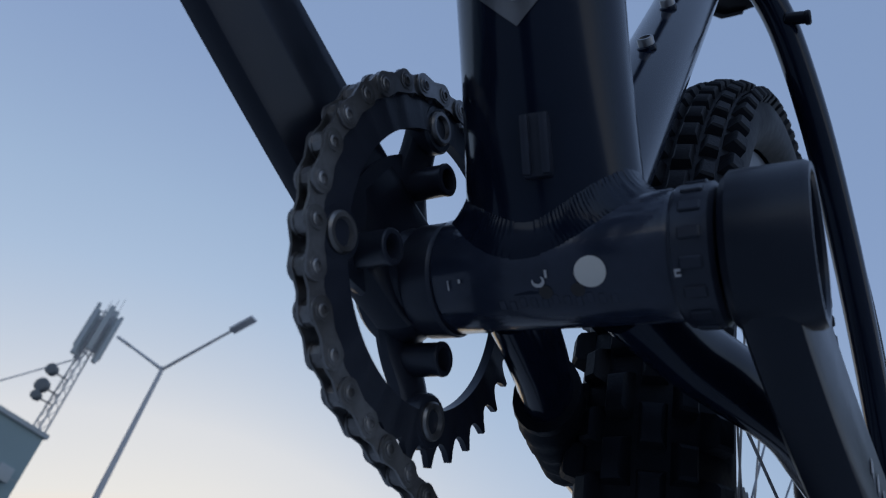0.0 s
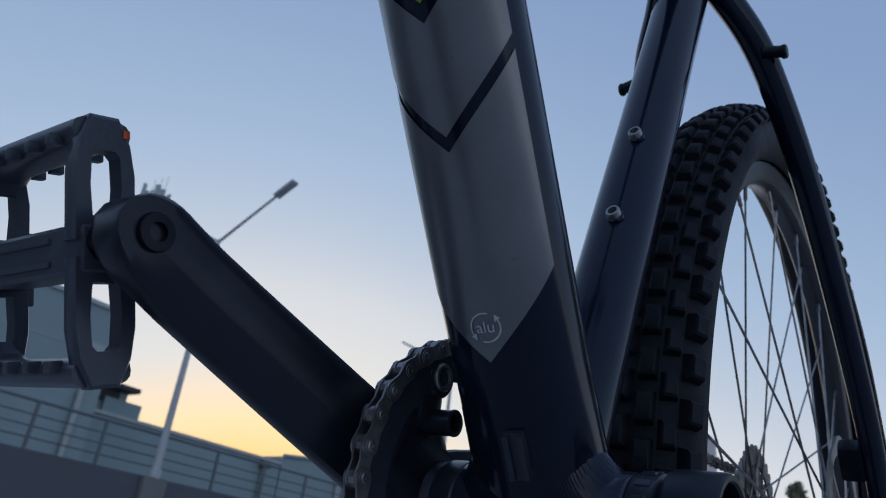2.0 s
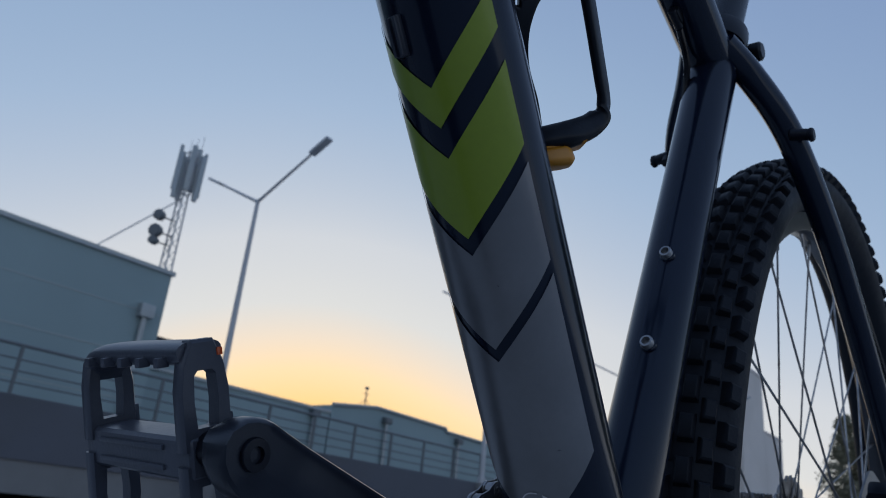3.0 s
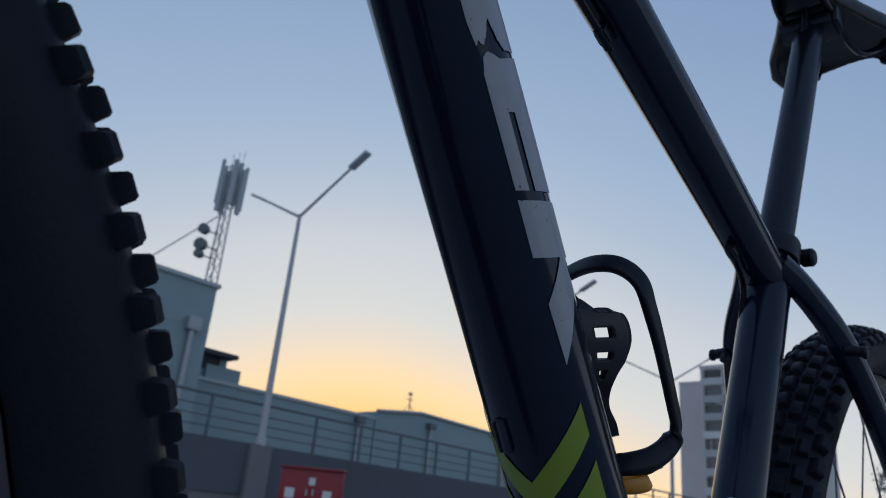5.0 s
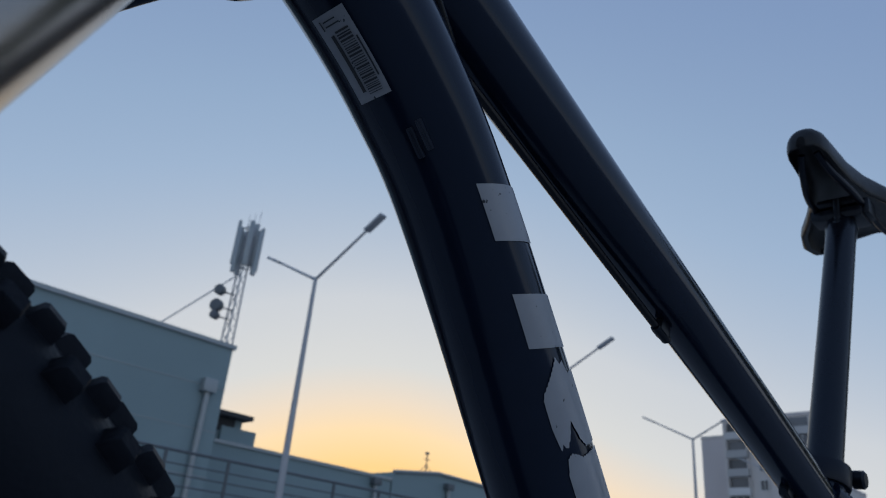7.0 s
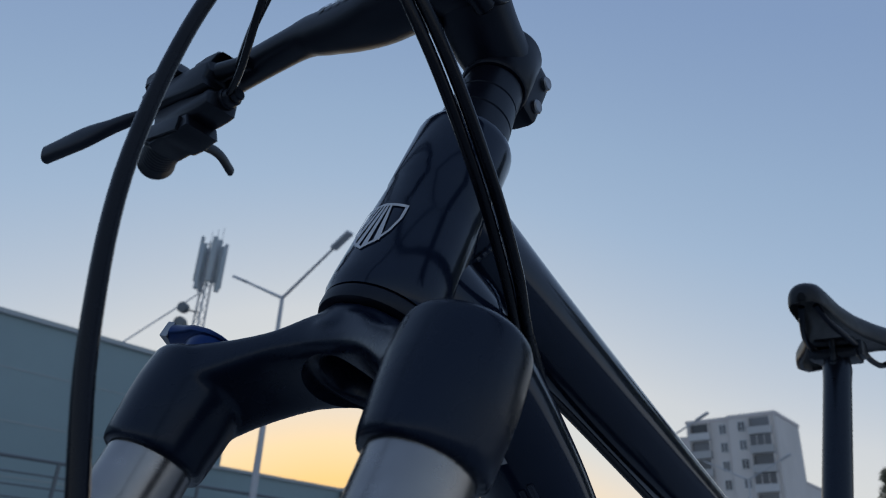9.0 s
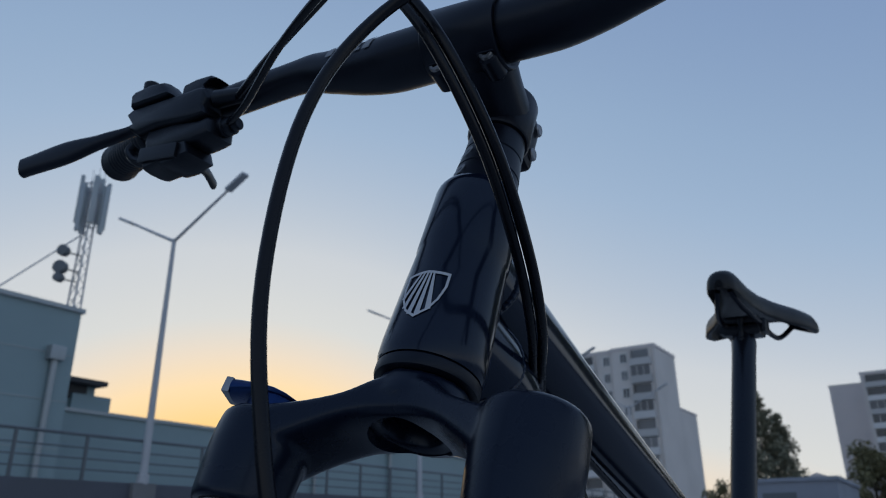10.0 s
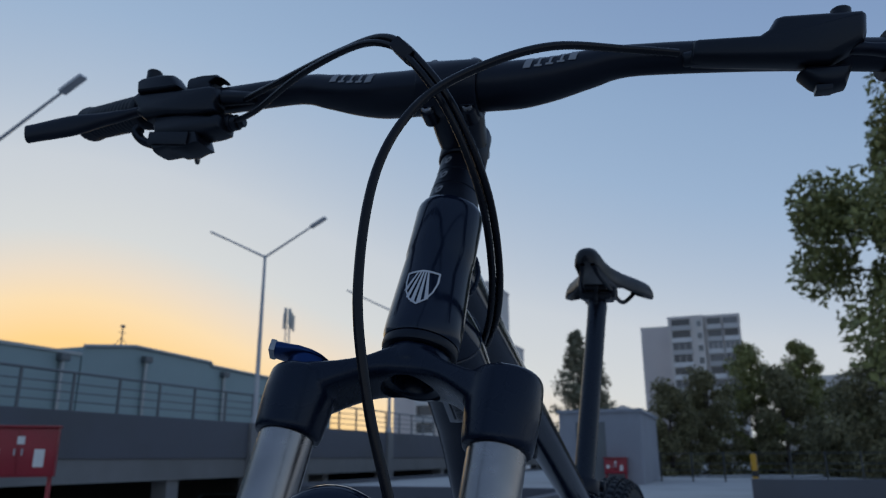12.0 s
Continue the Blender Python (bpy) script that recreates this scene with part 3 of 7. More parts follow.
# the fillet between down tube and shell: a soft blend with faint ripples towards its ends
bm = bmesh.new()
rows, steps = [], 600
for i in range(steps + 1):
    th = -150 + 300 * i / steps
    s = 0.004
    while s < 0.06:
        crease = dt_point(s, th)
        if math.hypot(crease.y, crease.z - SH_Z) > SH_R:
            break
        s += 0.0005
    f = i / steps
    strength = 0.15 if 0.36 < f < 0.66 else 1.0
    wave = strength * (0.6 * math.sin(i * 0.53 + 2.2 * math.sin(i * 0.043)) + 0.4 * math.sin(i * 0.21 + 1.3))
    reach = 0.0060 + 0.0005 * math.sin(i * 0.055) + 0.00008 * wave + 0.0020 * max(0, 1 - abs(f - 0.73) / 0.10)
    out = crease - dt_frame(s)[0]
    radial = V(0, crease.y, crease.z - SH_Z).normalized()
    foot = crease + (out - out.dot(radial) * radial).normalized() * reach
    radial = V(0, foot.y, foot.z - SH_Z).normalized()
    foot = V(max(-0.0335, min(0.0345, foot.x)), radial.y * (SH_R - 0.0001), SH_Z + radial.z * (SH_R - 0.0001))
    head = dt_point(s + reach, th, -0.0001)
    knee = crease + (head - crease).normalized() * 0.0012 + (foot - crease).normalized() * 0.0012 + (radial + out.normalized()) * (0.0009 + 0.00005 * wave)
    knee.x = max(-0.0335, min(0.0345, knee.x))
    rows.append([bm.verts.new(head * (1 - u) ** 2 + knee * 2 * u * (1 - u) + foot * u * u) for u in (k / 8 for k in range(9))])
for a, b in zip(rows, rows[1:]):
    for k in range(8):
        bm.faces.new((a[k], a[k + 1], b[k + 1], b[k]))
part("weld", bm, M_PAINT, shell, "soft rippled weld bead")
st = [seat_at(BB_Z + 0.022) + X * math.cos(a) * 0.0178 + V(0, math.sin(a) * 0.0178, 0) for a in [i * 2 * math.pi / 40 for i in range(41)]]
weld("weld", st, 0.0026, shell)
wl_pts = []
for i in range(49):
    a = radians(-170 + 340 * i / 48)
    c0, t0, up0 = dt_frame(DT_CUM[-1] - 0.028)
    wl_pts.append(c0 + X * math.sin(a) * 0.0262 + (up0 if up0.z < 0 else -up0) * math.cos(a) * 0.0272 + t0 * 0.012 * math.sin(a) ** 2 * -1)
weld("weld", wl_pts, 0.0015, head_tube, lambda f: 0.5)
wt = [V(0, -0.418, 0.8985) + X * math.cos(a) * 0.0205 + V(0, 0.34, 0.94) * math.sin(a) * 0.0262 + V(0, 0.94, -0.34) * 0.008 * abs(math.cos(a)) for a in [i * 2 * math.pi / 44 for i in range(45)]]
weld("weld", wt, 0.0018, head_tube, lambda f: 0.6)
ws = [seat_at(0.703) + V(0, -0.0175, 0) + X * math.cos(a) * 0.0172 + V(0, 0.015 * abs(math.cos(a)), math.sin(a) * 0.0185) for a in [i * 2 * math.pi / 36 for i in range(37)]]
weld("weld", ws, 0.0022, seat_tube)

# stays
for sd in (1, -1):
    bm = bmesh.new()
    line = curve_points([(sd * 0.010, 0.108, 0.712), (sd * 0.022, 0.130, 0.697), (sd * 0.038, 0.153, 0.668), (sd * 0.048, 0.182, 0.635), (sd * 0.0575, 0.225, 0.585), (sd * 0.066, 0.29, 0.512), (sd * 0.071, 0.36, 0.442), (sd * 0.071, 0.43, 0.378)], 6)
    sweep(bm, line, [(0.0105 - 0.002 * i / len(line), 0.0118 - 0.003 * i / len(line)) for i in range(len(line))], 18)
    part("seat_stay", bm, M_PAINT, bike)
    bm = bmesh.new()
    cyl(bm, (sd * 0.044, 0.153, 0.654), (sd * 0.059, 0.155, 0.652), 0.0042, n=14, soft=0.0008)
    cyl(bm, (sd * 0.056, 0.155, 0.652), (sd * 0.060, 0.155, 0.652), 0.0050, n=14, soft=0.001)
    part("rack_boss", bm, M_MATTE, bike)
    bm = bmesh.new()
    if sd > 0:
        line = curve_points([(0.017, 0.012, 0.318), (0.0278, 0.0434, 0.318), (0.0385, 0.0640, 0.318), (0.0490, 0.0900, 0.319), (0.0540, 0.130, 0.3215), (0.0585, 0.22, 0.335), (0.064, 0.33, 0.352), (0.068, 0.43, 0.370)], 6)
    else:
        line = curve_points([(sd * 0.020, 0.010, 0.318), (sd * 0.0255, 0.045, 0.3175), (sd * 0.034, 0.082, 0.3170), (sd * 0.041, 0.125, 0.3190), (sd * 0.053, 0.22, 0.333), (sd * 0.063, 0.33, 0.352), (sd * 0.068, 0.43, 0.370)], 6)
    sweep(bm, line, [(0.0105 - 0.002 * i / len(line), 0.0145 - 0.004 * i / len(line)) for i in range(len(line))], 18)
    part("chain_stay", bm, M_PAINT, bike)
    bm = bmesh.new()
    box(bm, (sd * 0.0675, 0.437, 0.376), (0.006, 0.034, 0.04), None, 0.003)
    cyl(bm, (sd * 0.064, 0.435, 0.372), (sd * 0.080, 0.435, 0.372), 0.0085, n=18, soft=0.0015)
    part("dropout", bm, M_MATTE, bike)
bm = bmesh.new()
sweep(bm, curve_points([(-0.0305, 0.066, 0.3165), (-0.034, 0.082, 0.3162), (-0.0365, 0.100, 0.3168), (-0.0395, 0.117, 0.3180)], 5), [(0.0128 + 0.0008 * math.sin(i * 1.9), 0.0165 + 0.0009 * math.sin(i * 1.9 + 1)) for i in range(16)], 20)
part("chainstay_guard", bm, M_RUBBER, bike, "black wrapped chainstay protector")

# seat collar, post and saddle
bm = bmesh.new()
lathe(bm, seat_at(0.720), SEAT_DIR, [(0.0165, 0), (0.0206, 0), (0.0212, 0.002), (0.0212, 0.016), (0.0206, 0.018), (0.0142, 0.0185), (0.0142, 0)], 30, True)
box(bm, seat_at(0.730) + V(0.004, 0.024, 0), (0.018, 0.012, 0.016), None, 0.003)
collar = part("seat_collar", bm, M_MATTE, bike)
bm = bmesh.new()
cyl(bm, seat_at(0.730) + V(-0.012, 0.026, 0.001), seat_at(0.730) + V(0.024, 0.026, 0.001), 0.0045, n=14, soft=0.001)
cyl(bm, seat_at(0.730) + V(0.014, 0.026, 0.001), seat_at(0.730) + V(0.025, 0.026, 0.001), 0.0075, n=16, soft=0.0018)
part("clamp_bolt", bm, M_PLASTIC, collar)
bm = bmesh.new()
POST_TOP = V(0, 0.236, 1.004)
post_low = seat_at(0.70)
lathe(bm, post_low, POST_TOP - post_low, [(0, 0), (0.0142, 0), (0.0142, (POST_TOP - post_low).length - 0.03), (0.0150, (POST_TOP - post_low).length - 0.012), (0.0130, (POST_TOP - post_low).length), (0, (POST_TOP - post_low).length)], 28)
part("seat_post", bm, M_POST, bike, "satin black seat post")
bm = bmesh.new()
box(bm, POST_TOP + V(0, 0.006, 0.006), (0.046, 0.038, 0.013), Matrix.Rotation(radians(2), 3, "X"), 0.006)
box(bm, POST_TOP + V(0, 0.006, 0.0195), (0.042, 0.034, 0.010), None, 0.004)
for sx in (-0.024, 0.024):
    box(bm, POST_TOP + V(sx, 0.006, 0.012), (0.009, 0.026, 0.018), None, 0.004)
cyl(bm, POST_TOP + V(0, -0.014, -0.008), POST_TOP + V(0, -0.014, 0.020), 0.0035, n=12)
cyl(bm, POST_TOP + V(0, -0.014, -0.012), POST_TOP + V(0, -0.014, -0.006), 0.0055, n=12)
part("saddle_clamp", bm, M_PLASTIC, bike)

bm = bmesh.new()
stations = [(0.1225, 0.004, 1.048, 0.006), (0.1250, 0.0110, 1.056, 0.014), (0.131, 0.0160, 1.0610, 0.021), (0.142, 0.0186, 1.0645, 0.025), (0.165, 0.0198, 1.0655, 0.028), (0.20, 0.0225, 1.0630, 0.028), (0.235, 0.030, 1.0605, 0.028), (0.27, 0.046, 1.0595, 0.030), (0.305, 0.064, 1.0605, 0.031), (0.34, 0.0735, 1.0625, 0.032), (0.37, 0.072, 1.0645, 0.030), (0.385, 0.060, 1.0640, 0.024), (0.391, 0.036, 1.0625, 0.014)]
rings = []
for y, w, zt, drop in stations:
    ring = []
    bow = 2.2 if y < 0.22 else 2.7
    for j in range(17):
        u = -1 + 2 * j / 16
        ring.append(bm.verts.new((w * math.sin(u * math.pi / 2), y, zt - drop * abs(u) ** bow - 0.0035 * (1 - abs(u)) ** 2 * (y > 0.2))))
    for k, dz in ((0.985, 0.0028), (0.945, 0.0045)):
        ring.append(bm.verts.new((w * k, y, zt - drop - dz)))
    for j in range(17):
        u = 1 - 2 * j / 16
        ring.append(bm.verts.new((w * 0.88 * math.sin(u * math.pi / 2), y + (0.004 if y < 0.13 else -0.004 if y > 0.38 else 0), zt - drop * abs(u) ** bow * 0.96 - 0.0085 * (1 - 0.5 * abs(u)))))
    for k, dz in ((0.945, 0.0045), (0.985, 0.0028)):
        ring.append(bm.verts.new((-w * k, y, zt - drop - dz)))
    rings.append(ring)
for a, b in zip(rings, rings[1:]):
    k = len(a)
    for j in range(k):
        bm.faces.new((a[j], a[(j + 1) % k], b[(j + 1) % k], b[j]))
bm.faces.new(rings[0][::-1])
bm.faces.new(rings[-1])
bmesh.ops.subdivide_edges(bm, edges=bm.edges[:], cuts=1, use_grid_fill=True, smooth=0.6)
saddle = part("saddle", bm, M_SADDLE, bike, "black padded saddle with a slim nose")
for sd in (1, -1):
    bm = bmesh.new()
    sweep(bm, curve_points([(sd * 0.007, 0.145, 1.040), (sd * 0.013, 0.165, 1.027), (sd * 0.021, 0.205, 1.019), (sd * 0.022, 0.262, 1.0180), (sd * 0.024, 0.290, 1.0150), (sd * 0.030, 0.315, 1.0160), (sd * 0.041, 0.338, 1.0330), (sd * 0.045, 0.345, 1.0450)], 5), 0.0034, 10)
    part("rail", bm, M_MATTE, saddle)

# bottle bosses on the seat tube
for z in (0.4690, 0.5280):
    out = V(0, -SEAT_DIR.z, SEAT_DIR.y)
    c = seat_at(z - 0.005) + V(0.0040, -0.0168, 0.0053) - out * 0.0006
    bm = bmesh.new()
    lathe(bm, c, out, [(0, -0.001), (0.0046, -0.001), (0.0045, 0.0005), (0.0040, 0.0009), (0.0028, 0.0010)], 20)
    part("boss", bm, M_PAINT, seat_tube)
    bm = bmesh.new()
    lathe(bm, c, out, [(0, 0.0006), (0.0037, 0.0006), (0.0037, 0.0036), (0.0034, 0.0044), (0.0024, 0.0045), (0.0021, 0.0012), (0, 0.0012)], 18)
    part("bottle_bolt", bm, M_ALLOY, seat_tube, "hollow-headed steel bolt")

# cable stops under the top tube
bm = bmesh.new()
sweep(bm, curve_points([(0.002, -0.352, 0.8400), (-0.001, -0.315, 0.8310), (-0.003, -0.250, 0.8105), (-0.003, -0.147, 0.7745), (-0.003, -0.130, 0.7690)], 6), 0.0024, 10)
part("cable_run", bm, M_CABLE, top_tube, "black cable housing under the top tube")
for y, z in ((-0.1385, 0.7725), (0.0546, 0.7045)):
    bm = bmesh.new()
    box(bm, (-0.003, y, z + 0.0015), (0.008, 0.011, 0.008), Matrix.Rotation(radians(-19), 3, "X"), 0.0025)
    cyl(bm, (-0.003, y - 0.007, z + 0.001), (-0.003, y + 0.007, z - 0.0035), 0.0030, n=12)
    part("cable_stop", bm, M_PLASTIC, top_tube)
bm = bmesh.new()
sweep(bm, curve_points([(-0.003, 0.062, 0.700), (-0.008, 0.090, 0.688), (-0.013, 0.099, 0.660), (-0.019, 0.107, 0.620), (-0.034, 0.130, 0.585), (-0.049, 0.185, 0.600), (-0.058, 0.25, 0.55), (-0.068, 0.38, 0.44)], 6), 0.0024, 8)
part("gear_cable", bm, M_CABLE, bike)
bm = bmesh.new()
sweep(bm, curve_points([(0.052, 0.190, 0.632), (0.062, 0.235, 0.588), (0.0745, 0.31, 0.505), (0.0780, 0.385, 0.430)], 6), 0.0026, 8)
part("brake_hose", bm, M_CABLE, bike)
bm = bmesh.new()
cyl(bm, (-0.046, 0.154, 0.654), (-0.046, 0.150, 0.646), 0.004, n=12)
part("cable_stop", bm, M_PLASTIC, bike)

# ---- crankset ----
RING_X = -0.048
CRANK = V(0, -0.162, 0.0585).normalized()
TEETH, PITCH = 32, 0.0127
RING_R = TEETH * PITCH / (2 * math.pi)


def in_ring(r, a, dx=0.0):
    return V(RING_X + dx, -0.0015 + math.cos(a) * r, BB_Z + 0.0048 + math.sin(a) * r)


bm = bmesh.new()
prof = []
for k in range(TEETH):
    for f, r in ((0.0, RING_R - 0.0064), (0.17, RING_R - 0.0056), (0.33, RING_R - 0.0030), (0.43, RING_R + 0.0008), (0.55, RING_R + 0.0010), (0.68, RING_R - 0.0030), (0.84, RING_R - 0.0056)):
        prof.append((r, 2 * math.pi * (k + f) / TEETH))
inner_r = 0.0480
for dx0, dx1 in ((-0.0011, 0.0011),):
    lo_o = [bm.verts.new(in_ring(r, a, dx0)) for r, a in prof]
    hi_o = [bm.verts.new(in_ring(r, a, dx1)) for r, a in prof]
    lo_i = [bm.verts.new(in_ring(inner_r, a, dx0 - 0.0008)) for r, a in prof]
    hi_i = [bm.verts.new(in_ring(inner_r, a, dx1 + 0.0008)) for r, a in prof]
    k = len(prof)
    for i in range(k):
        j = (i + 1) % k
        bm.faces.new((lo_o[i], lo_o[j], hi_o[j], hi_o[i]))
        bm.faces.new((lo_i[i], lo_i[j], lo_o[j], lo_o[i]))
        bm.faces.new((hi_i[i], hi_i[j], hi_o[j], hi_o[i]))
        bm.faces.new((lo_i[i], lo_i[j], hi_i[j], hi_i[i]))
ring_ob = part("chainring", bm, M_RING, bike, "black single chainring with bare teeth below")
BOLT_A = [math.atan2(0.3677 - 0.3235, -0.0252 + 0.0024) + i * math.pi / 2 for i in range(4)]
for a in BOLT_A:
    bm = bmesh.new()
    # a tab that carries the bolt, and the bolt itself
    lathe(bm, in_ring(0.0510, a, -0.0062), X, [(0, 0), (0.0088, 0), (0.0092, 0.0008), (0.0092, 0.0068), (0.0084, 0.0078), (0, 0.0078)], 22)
    part("bolt_tab", bm, M_RING, ring_ob)
    bm = bmesh.new()
    lathe(bm, in_ring(0.0510, a, 0.0012), X, [(0.0028, 0), (0.0064, 0), (0.0064, 0.0012), (0.0057, 0.0020), (0.0044, 0.0020), (0.0040, 0.0004), (0.0028, 0.0002)], 24)
    part("chainring_bolt", bm, M_CHAIN, ring_ob, "hollow steel chainring bolt")
bm = bmesh.new()
lathe(bm, (-0.066, 0, BB_Z), X, [(0, 0), (0.0190, 0), (0.0205, 0.002), (0.0205, 0.0105), (0.0190, 0.0135), (0.0175, 0.0190), (0.0165, 0.0205), (0, 0.0205)], 36)
fan = [in_ring(0.010, BOLT_A[0] + math.pi / 4)] + [in_ring(0.0418 - 0.002 * math.sin(math.pi * k / 12), BOLT_A[0] - 0.02 + (math.pi / 2 + 0.04) * k / 12) for k in range(13)]
plate(bm, [(p.y, p.z) for p in fan], 0.0070, lambda u, v, w: V(RING_X - 0.0115 + w, u, v))
spider = part("spider", bm, M_RING, bike, "four-armed black crank spider")
ARM_LINE = [(0.010, -0.0125, 0.0150), (0.020, -0.0122, 0.0132), (0.031, -0.0112, 0.0102), (0.041, -0.0078, 0.0086), (0.0525, -0.0052, 0.0078)]
for k, a in enumerate(BOLT_A):
    bm = bmesh.new()
    line = curve_points([in_ring(r, a, dx) for r, dx, w in ARM_LINE], 4)
    wide = curve_points([(w, 0, 0) for r, dx, w in ARM_LINE], 4)
    sweep(bm, line, [(0.0040, p.x) for p in wide], 16, X, square=0.5)
    part("spider_arm", bm, M_RING, spider)
    # the hollow post for an inner ring, unused
    bm = bmesh.new()
    lathe(bm, in_ring(0.0310, a, -0.0100), X, [(0, 0), (0.0058, 0), (0.0056, 0.0140), (0.0059, 0.0148), (0.0058, 0.0157), (0.0054, 0.0160), (0.0040, 0.0160), (0.0037, 0.0152), (0.0036, 0.0060), (0, 0.0060)], 26)
    part("spacer_boss", bm, M_RING, spider, "hollow post for a second ring")


def crank_arm(sd, dirv):
    """sd: side; dirv: direction to the pedal. A flat bar with rounded edges and a wide bevel along the lower side of its inner face."""
    bm = bmesh.new()
    end = V(0, 0, BB_Z) + dirv * 0.172
    across = V(0, -dirv.z, dirv.y)
    rings = []
    for i in range(49):
        f = i / 48
        run = 0.1895 * f - 0.004
        c = V(sd * ((0.0545 + 0.0235 * min(1, f * 1.25) ** 0.7) if sd < 0 else (0.0575 + 0.0205 * min(1, f * 1.25) ** 1.3)), 0, BB_Z) + dirv * run
        w = 0.0212 - 0.0050 * min(1, f * 1.15)
        if f > 0.90:
            w *= math.sqrt(max(0.04, 1 - ((f - 0.90) / 0.102) ** 2))
        t = 0.0080
        g = min(1, max(0, (f - 0.10) / 0.10)) * min(1, max(0, (0.93 - f) / 0.10))
        sec = [(-1.0, 0.45), (-0.93, 0.85), (-0.82, 1.0), (0.82, 1.0), (0.93, 0.85), (1.0, 0.45), (1.0, -0.45 + 0.30 * g), (0.96, -0.85 + 0.52 * g), (0.86, -1.0 + 0.56 * g), (0.55, -1.0 + 0.34 * g), (0.20, -1.0 + 0.05 * g), (0.12, -1.0), (-0.30, -1.0), (-0.60, -1.0), (-0.82, -1.0), (-0.93, -0.85), (-1.0, -0.45)]
        rings.append([bm.verts.new(c + across * (a * w) + X * sd * (b * t)) for a, b in sec])
    for a, b in zip(rings, rings[1:]):
        k = len(a)
        for q in range(k):
            bm.faces.new((a[q], a[(q + 1) % k], b[(q + 1) % k], b[q]))
    bm.faces.new(rings[0][::-1])
    bm.faces.new(rings[-1])
    return bm, end


bm, end_r = crank_arm(-1, CRANK)
arm = part("crank_arm", bm, M_CRANK, bike, "satin black crank arm pointing forward")
bm = bmesh.new()
lathe(bm, V(-0.0690, end_r.y, end_r.z), X, [(0.0034, -0.004), (0.0034, 0.0012), (0.0064, 0.0010), (0.0068, 0.0002), (0.0068, -0.003)], 24)
lathe(bm, V(-0.0690, end_r.y, end_r.z), X, [(0, -0.002), (0.0036, -0.002)], 6)
part("spindle_end", bm, M_MATTE, arm)
bm, end_l = crank_arm(1, -CRANK)
bmesh.ops.delete(bm, geom=[v for v in bm.verts if math.hypot(v.co.y, v.co.z - BB_Z) < 0.0195], context="VERTS")
lathe(bm, (0.0495, 0, BB_Z), X, [(0.0145, 0), (0.0205, 0), (0.0222, 0.002), (0.0222, 0.0200), (0.0214, 0.0215), (0.0196, 0.0215), (0.0188, 0.0205), (0.0182, 0.003), (0, 0.003)], 44)
arm_l = part("crank_arm", bm, M_CRANK, bike, "satin black crank arm with a hollow boss")
rl = rot_from(-CRANK, V(0, -CRANK.z, CRANK.y) * -1, X)
bm = bmesh.new()
for i, (w0, hh) in enumerate(((0.004, 0.006), (0.003, 0.007), (0.004, 0.006), (0.0035, 0.007), (0.0035, 0.006), (0.004, 0.0065))):
    box(bm, V(0.0575 + 0.0205 * (1.25 * (0.082 + i * 0.0065) / 0.1895) ** 1.3 + 0.0082, 0, BB_Z) - CRANK * (0.078 + i * 0.0065), (w0, hh, 0.0004), rl)
pieces("print_bar", bm, M_PRINT, arm_l, "pale worn marking")
for sd in (1, -1):
    bm = bmesh.new()
    prof = [(0.0150, 0), (0.0186, 0), (0.0188, 0.0008), (0.0199, 0.0012), (0.0201, 0.0020), (0.0201, 0.0105), (0.0185, 0.0118), (0.0150, 0.0118)]
    lathe(bm, (sd * 0.0365, 0, BB_Z), X * sd, [(min(r, 0.0201 if sd > 0 else 0.0192), h) for r, h in prof], 48)
    cup = part("bearing_cup", bm, M_RING, bike, "notched black bearing cup")
    bm = bmesh.new()
    for i in range(16 if sd > 0 else 0):
        a = 2 * math.pi * i / 16
        box(bm, V(sd * 0.0425, math.cos(a) * 0.0201, BB_Z + math.sin(a) * 0.0201), (0.0058, 0.0034, 0.0014), Matrix.Rotation(a - math.pi / 2, 3, "X"), 0.0004, 1)
    pieces("rib", bm, M_RING, cup)
bm = bmesh.new()
cyl(bm, (-0.06, 0, BB_Z), (0.0535, 0, BB_Z), 0.0120, n=24)
part("axle", bm, M_MATTE, bike)


